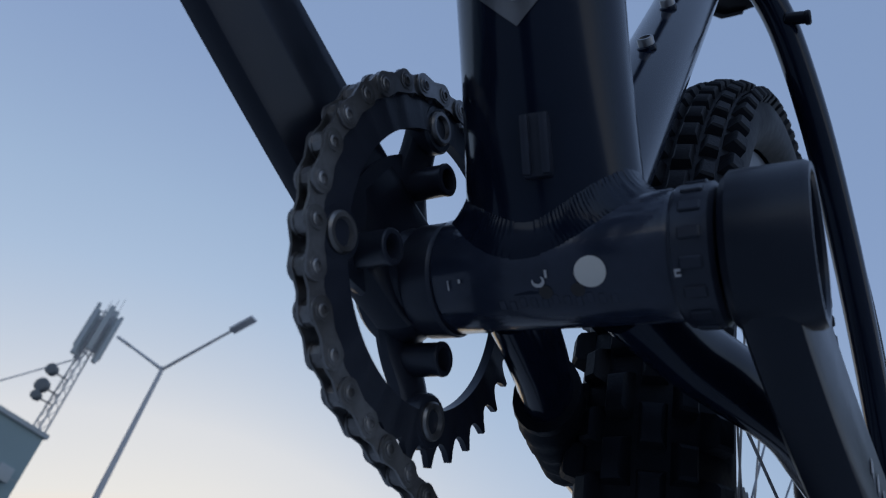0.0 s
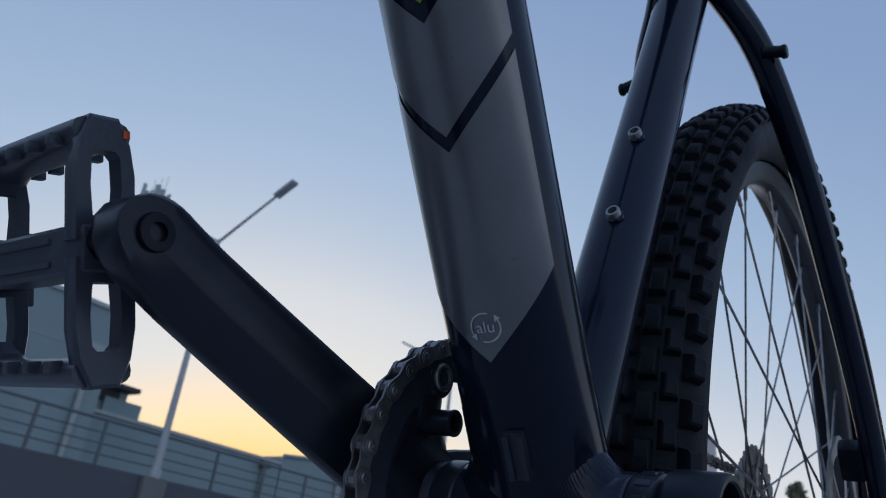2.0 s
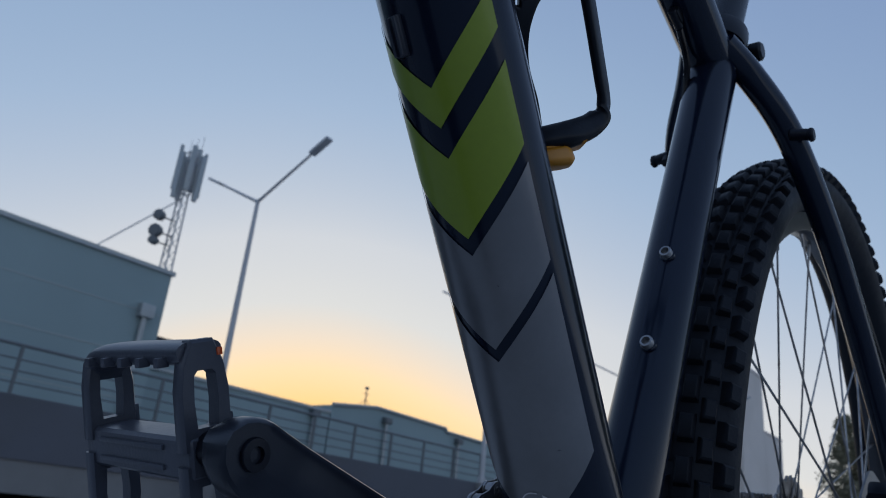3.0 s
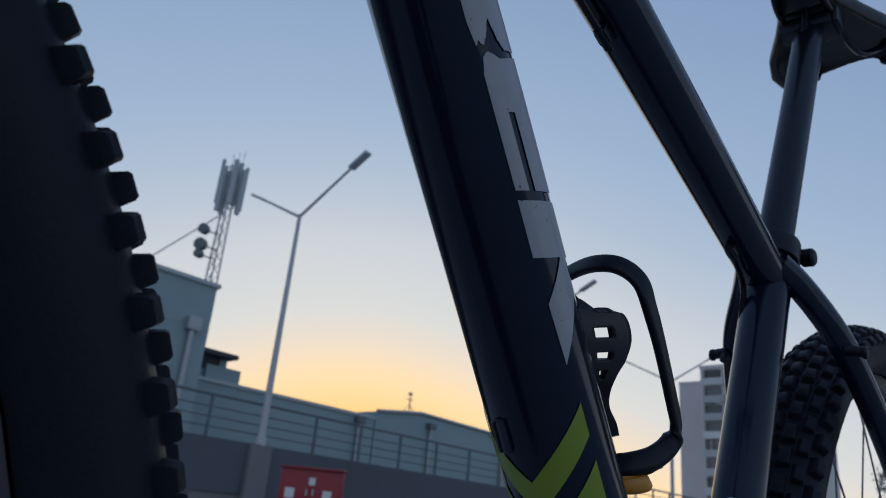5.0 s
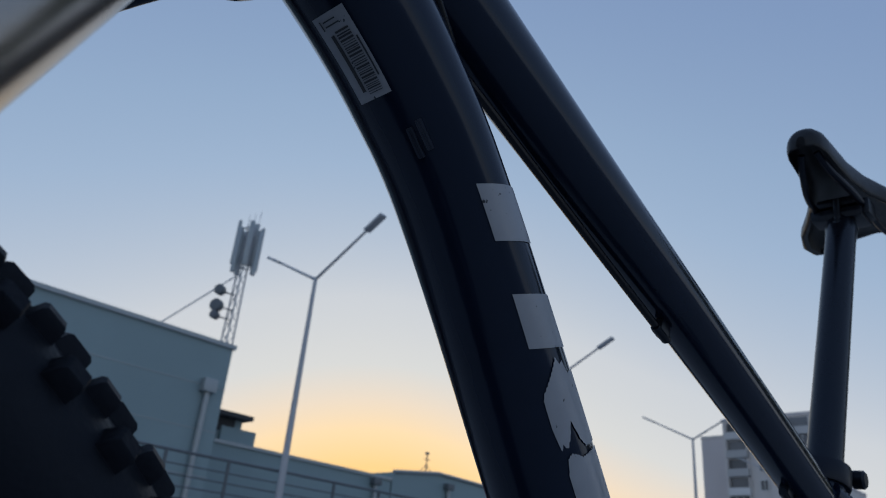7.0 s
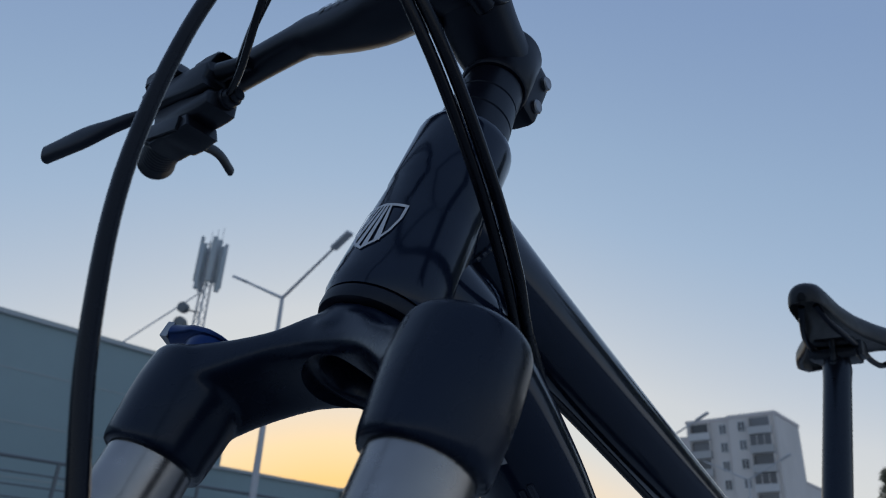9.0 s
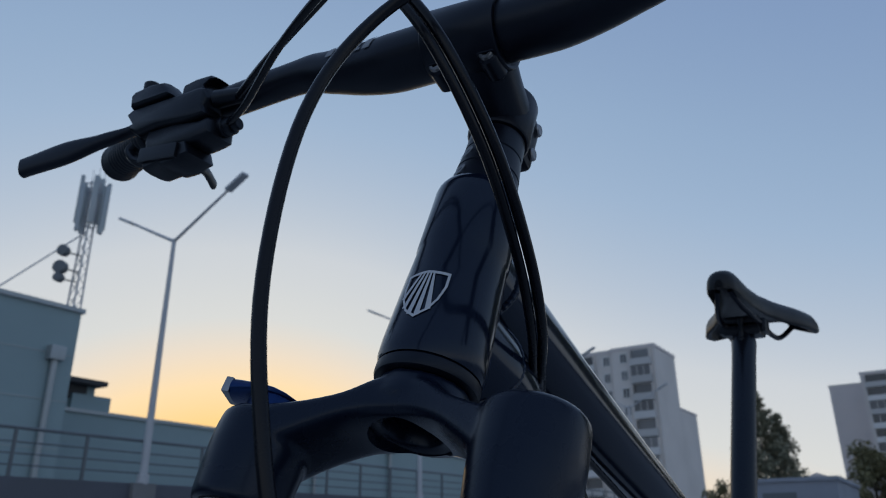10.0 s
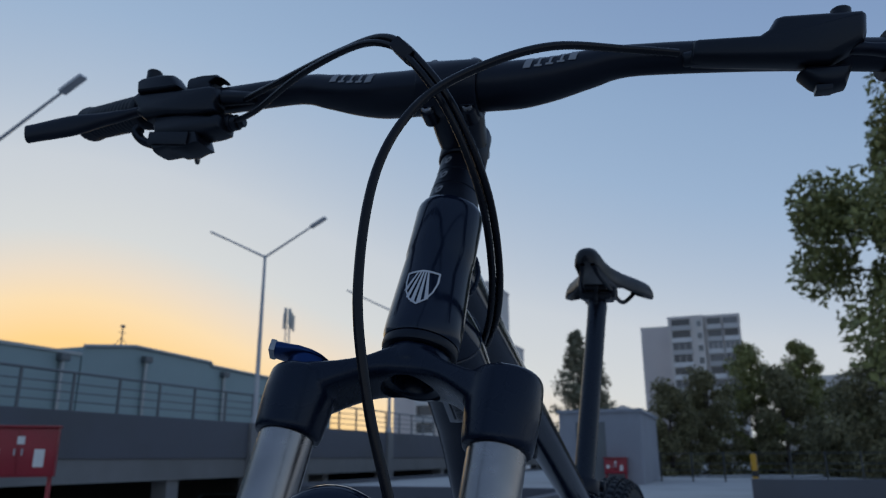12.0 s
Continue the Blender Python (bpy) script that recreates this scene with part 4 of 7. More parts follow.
def pedal(sd, end, up):
    """A resin platform pedal: two end plates with slots, rails between them and the axle housing."""
    out = X * sd
    nrm = out.cross(up)
    c0 = V(sd * 0.1428, end.y, end.z) - up * 0.0026
    def at(u, v, w):
        return c0 + out * u + up * v + nrm * w
    r = rot_from(out, up, nrm)
    H, W, T = 0.0484, 0.0442, 0.0116
    bm = bmesh.new()
    box(bm, at(0, 0, 0), (2 * W + 0.0008, 0.0180, 2 * T - 0.003), r, 0.004, 3)
    body = part("pedal", bm, M_PEDAL, bike, "dark grey resin platform pedal")
    for v in (1, -1):
        bm = bmesh.new()
        sweep(bm, curve_points([at(W - 0.0030, v * (H - 0.0165), 0), at(W - 0.0060, v * (H - 0.0098), 0), at(W - 0.0160, v * (H - 0.0062), 0), at(0, v * (H - 0.0056), 0), at(-W + 0.0035, v * (H - 0.0056), 0)], 5), (T - 0.0008, 0.0052), 20, nrm, square=0.55)
        part("rail", bm, M_PEDAL, body)
        for u in (W - 0.0045, -W + 0.0045):
            # an end plate half: a rounded frame round a long slot
            outline = [(v * 0.003, -T), (v * 0.003, T), (v * 0.028, T), (v * 0.039, T - 0.0018), (v * (H if u < 0 else H - 0.006), T - 0.0062), (v * (H if u < 0 else H - 0.006), -T + 0.0062), (v * 0.039, -T + 0.0018), (v * 0.028, -T)]
            hole = [(v * 0.0118, -0.0050), (v * 0.0118, 0.0050), (v * 0.023, 0.0058), (v * 0.0335, 0.0052), (v * 0.0355, 0.0034), (v * 0.0355, -0.0034), (v * 0.0335, -0.0052), (v * 0.023, -0.0058)]
            bm = bmesh.new()
            rows = []
            for q, sc in ((-0.0038, 0.94), (-0.0026, 1.0), (0.0026, 1.0), (0.0038, 0.94)):
                rows.append(([bm.verts.new(at(u + q, a * (1 if abs(a) < 0.02 else 0.5 + 0.5 * sc), b * sc)) for a, b in outline], [bm.verts.new(at(u + q, a, b)) for a, b in hole]))
            for (o0, h0), (o1, h1) in zip(rows, rows[1:]):
                for i in range(8):
                    k = (i + 1) % 8
                    bm.faces.new((o0[i], o0[k], o1[k], o1[i]))
                    bm.faces.new((h0[i], h1[i], h1[k], h0[k]))
            for o0, h0 in (rows[0], rows[-1]):
                for i in range(8):
                    k = (i + 1) % 8
                    bm.faces.new((o0[i], o0[k], h0[k], h0[i]))
            part("end_plate", bm, M_PEDAL, body)
        for i in range(5):
            bm = bmesh.new()
            for q in (1, -1):
                box(bm, at(-0.030 + 0.0150 * i, v * (H - 0.0085), q * T), (0.0040, 0.0042, 0.0052), r, 0.0008)
            part("stud", bm, M_PEDAL, body)
        for u in (W - 0.005, -W + 0.005):
            bm = bmesh.new()
            box(bm, at(u, v * 0.0115, sd * -T), (0.0042, 0.0085, 0.0045), r, 0.001)
            part("stud", bm, M_PEDAL, body)
    bm = bmesh.new()
    box(bm, at(-W + 0.0012, H - 0.0060, sd * -0.0075), (0.0026, 0.0034, 0.0026), r, 0.0006)
    part("reflector", bm, M_ORANGE, body, "small orange reflector")
    for q in (1, -1):
        bm = bmesh.new()
        box(bm, at(0.002, 0.0042, q * (T - 0.0014)), (0.054, 0.0022, 0.0022), r, 0.0007)
        box(bm, at(0.002, -0.0042, q * (T - 0.0014)), (0.054, 0.0022, 0.0022), r, 0.0007)
        part("rib", bm, M_PEDAL, body)
    bm = bmesh.new()
    cyl(bm, V(sd * 0.083, end.y, end.z), V(sd * 0.108, end.y, end.z), 0.0078, n=18, soft=0.001)
    part("spindle", bm, M_MATTE, body)


pedal(-1, end_r, V(0, -0.3635, 0.9316).normalized())
pedal(1, end_l, V(0, -0.3635, 0.9316).normalized())

# ---- chain ----
def link_mesh(outer):
    bm = bmesh.new()
    half = PITCH / 2
    outline = []
    for i in range(8):
        a = math.pi / 2 + math.pi * i / 7
        outline.append((-half + 0.0042 * math.cos(a), 0.0042 * math.sin(a)))
    outline.append((0, -0.0030))
    for i in range(8):
        a = -math.pi / 2 + math.pi * i / 7
        outline.append((half + 0.0042 * math.cos(a), 0.0042 * math.sin(a)))
    outline.append((0, 0.0030))
    off = 0.0030 if outer else 0.0020
    for w in (off, -off):
        plate(bm, outline, 0.0009, lambda u, v, z, w=w: V(w + z, u, v))
    if outer:
        for u in (-half, half):
            lathe(bm, (-0.0041, u, 0), X, [(0, 0), (0.0021, 0), (0.0021, 0.0080), (0.0018, 0.0082), (0.0012, 0.0082), (0.0011, 0.0070), (0, 0.0070)], 12)
            lathe(bm, (0.0034, u, 0), X, [(0.0021, 0.0002), (0.0030, 0.0002), (0.0029, 0.0004), (0.0021, 0.0004)], 12)
    else:
        for u in (-half, half):
            cyl(bm, (-0.0019, u, 0), (0.0019, u, 0), 0.0038, n=10)
    bmesh.ops.recalc_face_normals(bm, faces=bm.faces)
    me = bpy.data.meshes.new("link")
    bm.to_mesh(me)
    bm.free()
    me.materials.append(M_CHAIN)
    me.polygons.foreach_set("use_smooth", [True] * len(me.polygons))
    me.set_sharp_from_angle(angle=radians(35))
    return me


CHAIN_R = RING_R - 0.0014


def chain_line():
    """Top run from the cassette, round the front of the ring, and the lower run back to the derailleur."""
    a_top, a_low = radians(84), radians(263)
    cog = V(0, 0.435, 0.372 + 0.043)
    pts = []
    top = V(0, math.cos(a_top) * CHAIN_R, BB_Z + math.sin(a_top) * CHAIN_R)
    low = V(0, math.cos(a_low) * CHAIN_R, BB_Z + math.sin(a_low) * CHAIN_R)
    n1 = 30
    for i in range(n1):
        pts.append(cog.lerp(top, i / n1))
    steps = round((a_low - a_top) / (2 * math.pi / TEETH))
    for i in range(steps + 1):
        a = a_top + (a_low - a_top) * i / steps
        pts.append(V(0, math.cos(a) * CHAIN_R, BB_Z + math.sin(a) * CHAIN_R))
    dirn = V(0, 0.44, -0.054).normalized()
    for i in range(1, 34):
        pts.append(low + dirn * PITCH * i)
    return pts


chain = new("chain")
chain.parent = bike
tagged(chain, "dark oily steel roller chain round the chainring")
mi, mo = link_mesh(False), link_mesh(True)
cl = chain_line()
for i, (a, b) in enumerate(zip(cl, cl[1:])):
    ob = new("link", mo if i % 2 else mi)
    ob.parent = chain
    d = (b - a)
    ob.matrix_local = Matrix.Translation(V(RING_X, -0.0015, 0.0048) + (a + b) / 2) @ Matrix.Rotation(math.atan2(d.z, d.y), 4, "X")

# ---- wheels ----
def tyre_mesh(rows, seed, k_size=1.0, w=0.0275):
    """A round carcass with three staggered rows of chamfered knobs on either side."""
    bm = bmesh.new()
    prof = []
    for i in range(17):
        a = radians(-158 + 316 * i / 16)
        prof.append((0.337 + 0.0226 * math.cos(a), w * math.sin(a) if abs(a) < 1.6 else math.copysign(w * abs(math.sin(a)) ** 0.7, a)))
    lathe(bm, (0, 0, 0), X, prof, 96)
    rnd = random.Random(seed)
    for k in range(rows):
        for side in (-1, 1):
            for lat, wide, long_, tall in ((12, 0.0092, 0.0160, 0.0050), (34, 0.0078, 0.0135, 0.0050), (58, 0.0092, 0.0132, 0.0058)):
                turn = 2 * math.pi * (k + (0.5 if (side > 0) != (lat == 34) else 0)) / rows + rnd.uniform(-0.002, 0.002)
                a = radians(lat)
                base = Matrix.Rotation(turn, 4, "X") @ Matrix.Translation((side * w * math.sin(a), 0, 0.337 + 0.0226 * math.cos(a))) @ Matrix.Rotation(side * a, 4, "Y")
                rings = []
                for z, grow in ((-0.0015, 1.16), (tall * 0.45, 1.0), (tall * 0.8, 0.93), (tall, 0.72)):
                    rings.append([bm.verts.new(base @ V(sx * wide * k_size * grow, sy * long_ * k_size * grow, z)) for sx, sy in ((-0.5, -0.5), (0.5, -0.5), (0.5, 0.5), (-0.5, 0.5))])
                bm.faces.new(rings[-1])
                for lo_, hi_ in zip(rings, rings[1:]):
                    for i in range(4):
                        bm.faces.new((lo_[i], lo_[(i + 1) % 4], hi_[(i + 1) % 4], hi_[i]))
    return bm


def wheel(name, centre, matrix, label, rear):
    hub_o = new(name)
    hub_o.parent = bike
    hub_o.matrix_local = matrix @ Matrix.Translation(centre)
    tagged(hub_o, label)
    part("tyre", tyre_mesh(92, 3, 0.98, 0.0302) if rear else tyre_mesh(98, 5, 0.66), M_RUBBER, hub_o, "knobbly black off-road tyre")
    bm = bmesh.new()
    lathe(bm, (0, 0, 0), X, [(0.3155, -0.0125), (0.3155, -0.0105), (0.3075, -0.0095), (0.3060, 0.0), (0.3075, 0.0095), (0.3155, 0.0105), (0.3155, 0.0125), (0.3040, 0.0122), (0.2990, 0.0095), (0.2968, 0.0045), (0.2968, -0.0045), (0.2990, -0.0095), (0.3040, -0.0122)], 96, True)
    part("rim", bm, M_RIM, hub_o, "grey alloy rim")
    bm = bmesh.new()
    hw = 0.05
    lathe(bm, (-hw, 0, 0), X, [(0, 0), (0.0085, 0), (0.0095, 0.012), (0.017, 0.014), (0.027, 0.017), (0.029, 0.020), (0.027, 0.0225), (0.017, 0.026), (0.0135, 0.035), (0.0135, 0.065), (0.017, 0.074), (0.027, 0.0775), (0.029, 0.080), (0.027, 0.083), (0.017, 0.086), (0.0095, 0.088), (0.0085, 0.1), (0, 0.1)], 32)
    part("hub", bm, M_MATTE, hub_o)
    for i in range(32):
        sd = 1 if i % 2 else -1
        ar = 2 * math.pi * (i + 0.5) / 32
        cross = (1 if (i // 2) % 2 else -1) * radians(62)
        ah = ar + cross
        p0 = V(sd * 0.030, math.cos(ah) * 0.026, math.sin(ah) * 0.026)
        p1 = V(sd * 0.003, math.cos(ar) * 0.2985, math.sin(ar) * 0.2985)
        bm = bmesh.new()
        cyl(bm, p0, p1, 0.0010, n=6)
        cyl(bm, p1 + (p0 - p1).normalized() * 0.014, p1, 0.0018, n=6)
        part("spoke", bm, M_CHAIN, hub_o)
    # brake rotor on the left
    bm = bmesh.new()
    n = 72
    for r0, r1 in ((0.068, 0.080),):
        o = []
        for q in (-0.0009, 0.0009):
            o.append(([bm.verts.new((0.041 + q, math.cos(2 * math.pi * i / n) * (r0 + 0.0012 * math.sin(i * 12 * math.pi / n)), math.sin(2 * math.pi * i / n) * (r0 + 0.0012 * math.sin(i * 12 * math.pi / n)))) for i in range(n)],
                      [bm.verts.new((0.041 + q, math.cos(2 * math.pi * i / n) * (r1 + 0.0015 * math.sin(i * 16 * math.pi / n)), math.sin(2 * math.pi * i / n) * (r1 + 0.0015 * math.sin(i * 16 * math.pi / n)))) for i in range(n)]))
        for i in range(n):
            j = (i + 1) % n
            (li, lo_), (hi_, ho) = o
            bm.faces.new((li[i], li[j], lo_[j], lo_[i]))
            bm.faces.new((hi_[i], hi_[j], ho[j], ho[i]))
            bm.faces.new((li[i], li[j], hi_[j], hi_[i]))
            bm.faces.new((lo_[i], lo_[j], ho[j], ho[i]))
    for i in range(6):
        a = 2 * math.pi * i / 6
        sweep(bm, [V(0.041, math.cos(a) * 0.02, math.sin(a) * 0.02), V(0.041, math.cos(a + 0.35) * 0.07, math.sin(a + 0.35) * 0.07)], (0.0009, 0.003), 8)
    part("brake_rotor", bm, M_ALLOY, hub_o, "drilled steel brake disc")
    return hub_o


rear_wheel = wheel("rear_wheel", REAR, Matrix.Identity(4), "rear wheel with a knobbly tyre and steel spokes", True)
wheel("front_wheel", FRONT, STEER, "front wheel with a knobbly tyre, steered slightly left", False)
for i, (r, x) in enumerate(((0.068, -0.028), (0.060, -0.032), (0.053, -0.0355), (0.046, -0.039), (0.040, -0.0425), (0.034, -0.046), (0.029, -0.0495))):
    bm = bmesh.new()
    nt = int(r * 2 * math.pi / PITCH)
    prof = []
    for k in range(nt):
        for f, q in ((0.0, -0.003), (0.3, 0.002), (0.5, 0.003), (0.7, 0.002)):
            prof.append((r + q, 2 * math.pi * (k + f) / nt))
    lo_ = [bm.verts.new((x - 0.0009, math.cos(a) * q, math.sin(a) * q)) for q, a in prof]
    hi_ = [bm.verts.new((x + 0.0009, math.cos(a) * q, math.sin(a) * q)) for q, a in prof]
    l2 = [bm.verts.new((x - 0.0009, math.cos(a) * (r - 0.014), math.sin(a) * (r - 0.014))) for q, a in prof]
    h2 = [bm.verts.new((x + 0.0009, math.cos(a) * (r - 0.014), math.sin(a) * (r - 0.014))) for q, a in prof]
    for a in range(len(prof)):
        b = (a + 1) % len(prof)
        bm.faces.new((lo_[a], lo_[b], hi_[b], hi_[a]))
        bm.faces.new((l2[a], l2[b], lo_[b], lo_[a]))
        bm.faces.new((h2[a], h2[b], hi_[b], hi_[a]))
        bm.faces.new((l2[a], l2[b], h2[b], h2[a]))
    if i == 0:
        for k in range(5):
            a = 2 * math.pi * k / 5
            sweep(bm, [V(x, math.cos(a) * 0.012, math.sin(a) * 0.012), V(x, math.cos(a + 0.3) * 0.056, math.sin(a + 0.3) * 0.056)], (0.001, 0.004), 8)
    part("sprocket", bm, M_CHAIN, rear_wheel)
# derailleur and rear caliper
bm = bmesh.new()
sweep(bm, curve_points([(-0.070, 0.440, 0.345), (-0.078, 0.445, 0.315), (-0.068, 0.430, 0.290)], 5), (0.008, 0.012), 14)
for p in ((-0.046, 0.428, 0.292), (-0.046, 0.405, 0.212)):
    lathe(bm, V(*p) - X * 0.003, X, [(0, 0), (0.019, 0), (0.019, 0.006), (0, 0.006)], 22)
for dx in (-0.006, 0.006):
    sweep(bm, [(-0.046 + dx, 0.428, 0.300), (-0.046 + dx, 0.405, 0.205)], (0.0012, 0.009), 10)
part("rear_derailleur", bm, M_MATTE, bike, "black rear derailleur with two jockey wheels")
bm = bmesh.new()
box(bm, (0.056, 0.380, 0.424), (0.018, 0.016, 0.030), Matrix.Rotation(radians(45), 3, "X"), 0.005)
cyl(bm, (0.064, 0.380, 0.427), (0.070, 0.380, 0.427), 0.008, n=20, soft=0.002)
cyl(bm, (0.069, 0.395, 0.445), (0.072, 0.385, 0.465), 0.005, n=12)
part("brake_caliper", bm, M_MATTE, bike, "black rear disc brake caliper")

# ---- fork ----
LEG_X = 0.065
def leg(z):
    return V(0, -0.5025 + (z - 0.778) * 0.3946, z)


for sd in (1, -1):
    bm = bmesh.new()
    sweep(bm, [leg(0.64) + X * sd * LEG_X, leg(0.80) + X * sd * LEG_X], 0.0170, 36)
    part("stanchion", steered(bm), M_STANCHION, bike, "bare satin metal fork stanchion")
    d = HEAD_DIR
    bm = bmesh.new()
    lathe(bm, leg(0.655) + X * sd * LEG_X, -d, [(0.0172, -0.010), (0.0215, -0.010), (0.0225, -0.004), (0.0225, 0.05), (0.0205, 0.16), (0.0185, 0.27), (0.0165, 0.29), (0, 0.292)], 32)
    box(bm, FRONT + X * sd * 0.058, (0.012, 0.036, 0.05), None, 0.005)
    part("fork_leg", steered(bm), M_PAINT, bike, "gloss black lower fork leg")
    bm = bmesh.new()
    lathe(bm, leg(0.662) + X * sd * LEG_X, d, [(0.0171, 0), (0.0218, 0), (0.0215, 0.006), (0.0186, 0.009), (0.0171, 0.009)], 32)
    part("wiper_seal", steered(bm), M_RUBBER, bike)
bm = bmesh.new()
for sd in (1, -1):
    up = 0.004 if sd > 0 else 0.0
    lathe(bm, leg(0.7740 + 0.75 * up) + X * sd * LEG_X, HEAD_DIR, [(0, 0), (0.0198, 0.0), (0.0208, 0.003), (0.0213, 0.009), (0.0221, 0.018), (0.0225, 0.027), (0.0223, 0.0345 + up), (0.0218, 0.0400 + up), (0.0190, 0.0430 + up), (0, 0.0440 + up)], 40)
half = [(0.0, 0.0015, 0.0222, -0.0105, -0.0340), (0.012, 0.0025, 0.0216, -0.0125, -0.0345), (0.026, 0.0065, 0.0202, -0.0215, -0.0385), (0.042, 0.0118, 0.0196, -0.0280, -0.0490), (0.054, 0.0158, 0.0200, -0.0315, -0.0590), (0.066, 0.0180, 0.0205, -0.0340, -0.0670)]
whole = [(-a, b, c, d, e) for a, b, c, d, e in half[:0:-1]] + half
fwd = V(0, -HEAD_DIR.z, HEAD_DIR.y)
rings = []
for p, q in zip(curve_points([h[:3] for h in whole], 6), curve_points([(h[3], h[4], 0) for h in whole], 6)):
    ring = []
    for j in range(40):
        ca, sa = math.cos(2 * math.pi * j / 40), math.sin(2 * math.pi * j / 40)
        ca, sa = math.copysign(abs(ca) ** 0.5, ca), math.copysign(abs(sa) ** 0.5, sa)
        ring.append(bm.verts.new(HEAD_LOW + X * p.x + fwd * (p.y + p.z * ca) + HEAD_DIR * ((q.x + q.y) / 2 + (q.x - q.y) / 2 * sa)))
    rings.append(ring)
for a, b in zip(rings, rings[1:]):
    for j in range(40):
        bm.faces.new((a[j], a[(j + 1) % 40], b[(j + 1) % 40], b[j]))
bm.faces.new(rings[0][::-1])
bm.faces.new(rings[-1])
lathe(bm, HEAD_LOW, HEAD_DIR, [(0, -0.0285), (0.0205, -0.0285), (0.0250, -0.022), (0.0243, -0.017), (0.0230, -0.0125), (0.0224, -0.0100), (0, -0.0100)], 40)
lathe(bm, HEAD_LOW - fwd * 0.0075, HEAD_DIR, [(0, -0.0325), (0.0120, -0.0320), (0.0190, -0.0295), (0.0226, -0.0230), (0.0226, -0.0140), (0.0205, -0.0100), (0, -0.0100)], 40)
crown = part("fork_crown", steered(bm), M_CAST, bike, "arched gloss black fork crown", True)
for kind, name in (("REMESH", "blend"), ("SMOOTH", "soften"), ("BOOLEAN", "socket")):
    mod = crown.modifiers.new(name, kind)
    if kind == "REMESH":
        mod.mode, mod.voxel_size, mod.use_smooth_shade = "VOXEL", 0.0013, True
    elif kind == "SMOOTH":
        mod.factor, mod.iterations = 0.5, 9
    else:
        # the hollow round socket under the crown, turned out of the solid
        bm = bmesh.new()
        lathe(bm, HEAD_LOW, HEAD_DIR, [(0, -0.0160), (0.0135, -0.0160), (0.0140, -0.0290), (0.0150, -0.0302), (0.0192, -0.0312), (0.0200, -0.0450), (0, -0.0450)], 48)
        cutter = finish("temporary_cutter", steered(bm), M_INK, bike)
        mod.operation, mod.solver, mod.object = "DIFFERENCE", "EXACT", cutter
bpy.context.view_layer.update()
hollow = bpy.data.meshes.new_from_object(crown.evaluated_get(bpy.context.evaluated_depsgraph_get()))
crown.modifiers.clear()
crown.data = hollow
bpy.data.objects.remove(cutter)
hollow.polygons.foreach_set("use_smooth", [True] * len(hollow.polygons))
hollow.set_sharp_from_angle(angle=radians(40))
# top caps: a flat cap on one side, the blue lockout lever on the other
bm = bmesh.new()
lathe(bm, leg(0.8155) + X * LEG_X, HEAD_DIR, [(0, 0.0), (0.0175, 0.0), (0.0175, 0.004), (0.0160, 0.0055), (0.0105, 0.0055), (0.0095, 0.0035), (0, 0.0035)], 30)
part("top_cap", steered(bm), M_MATTE, crown)
bm = bmesh.new()
lc = leg(0.8195) - X * LEG_X
fwd = V(0, -HEAD_DIR.z, HEAD_DIR.y)
tab = (X * -0.80 + fwd * 0.30).normalized()
run = [(-0.0140, 0.0014, 0.0060), (-0.0115, 0.0024, 0.0098), (-0.0060, 0.0042, 0.0138), (0.0, 0.0058, 0.0150), (0.0085, 0.0074, 0.0138), (0.0150, 0.0084, 0.0108), (0.0205, 0.0090, 0.0090), (0.0238, 0.0090, 0.0082)]
sweep(bm, [lc + tab * d + HEAD_DIR * (hh * 0.5 + 0.0012) for d, hh, w in run], [(w, hh * 0.5) for d, hh, w in run], 22, HEAD_DIR.cross(tab), square=0.35)
lathe(bm, lc, HEAD_DIR, [(0, -0.006), (0.0140, -0.006), (0.0145, 0.0), (0.0135, 0.0030), (0, 0.0030)], 30)
lockout = part("lockout_lever", steered(bm), M_BLUE, crown, "blue anodised lockout lever")
bm = bmesh.new()
box(bm, lc + tab * 0.0256 + HEAD_DIR * 0.0056, (0.0040, 0.0150, 0.0078), rot_from(tab, HEAD_DIR.cross(tab), HEAD_DIR), 0.001)
part("lever_tip", steered(bm), M_ALLOY, lockout, "bare alloy tip")
bm = bmesh.new()
sweep(bm, curve_points([leg(0.625) + X * 0.062 + V(0, -0.012, 0), V(0.052, -0.575, 0.690), V(0.026, -0.570, 0.735), V(0, -0.568, 0.748), V(-0.026, -0.570, 0.735), V(-0.052, -0.575, 0.690), leg(0.625) - X * 0.062 + V(0, -0.012, 0)], 6), (0.010, 0.008), 16, V(0, 1, 0))
part("fork_brace", steered(bm), M_PAINT, bike)

# ---- steerer, stem, handlebar ----
bm = bmesh.new()
zs = HEAD_LOW + HEAD_DIR * 0.1110
RING_H = 0.0156


def spacer_r(h):
    return 0.0198 - 0.0032 * min(1, h / 0.036)


for k in range(3):
    r0, r1 = spacer_r(RING_H * k), spacer_r(RING_H * (k + 1))
    lathe(bm, zs + HEAD_DIR * RING_H * k, HEAD_DIR, [(0.0143, 0), (r0 - 0.0006, 0), (r0, 0.0006), (r1, RING_H - 0.0008), (r1 - 0.0006, RING_H - 0.0002), (0.0143, RING_H - 0.0002)], 32)
spacers = part("steerer_spacer", steered(bm), M_MATTE, bike, "stack of thin black headset spacers")


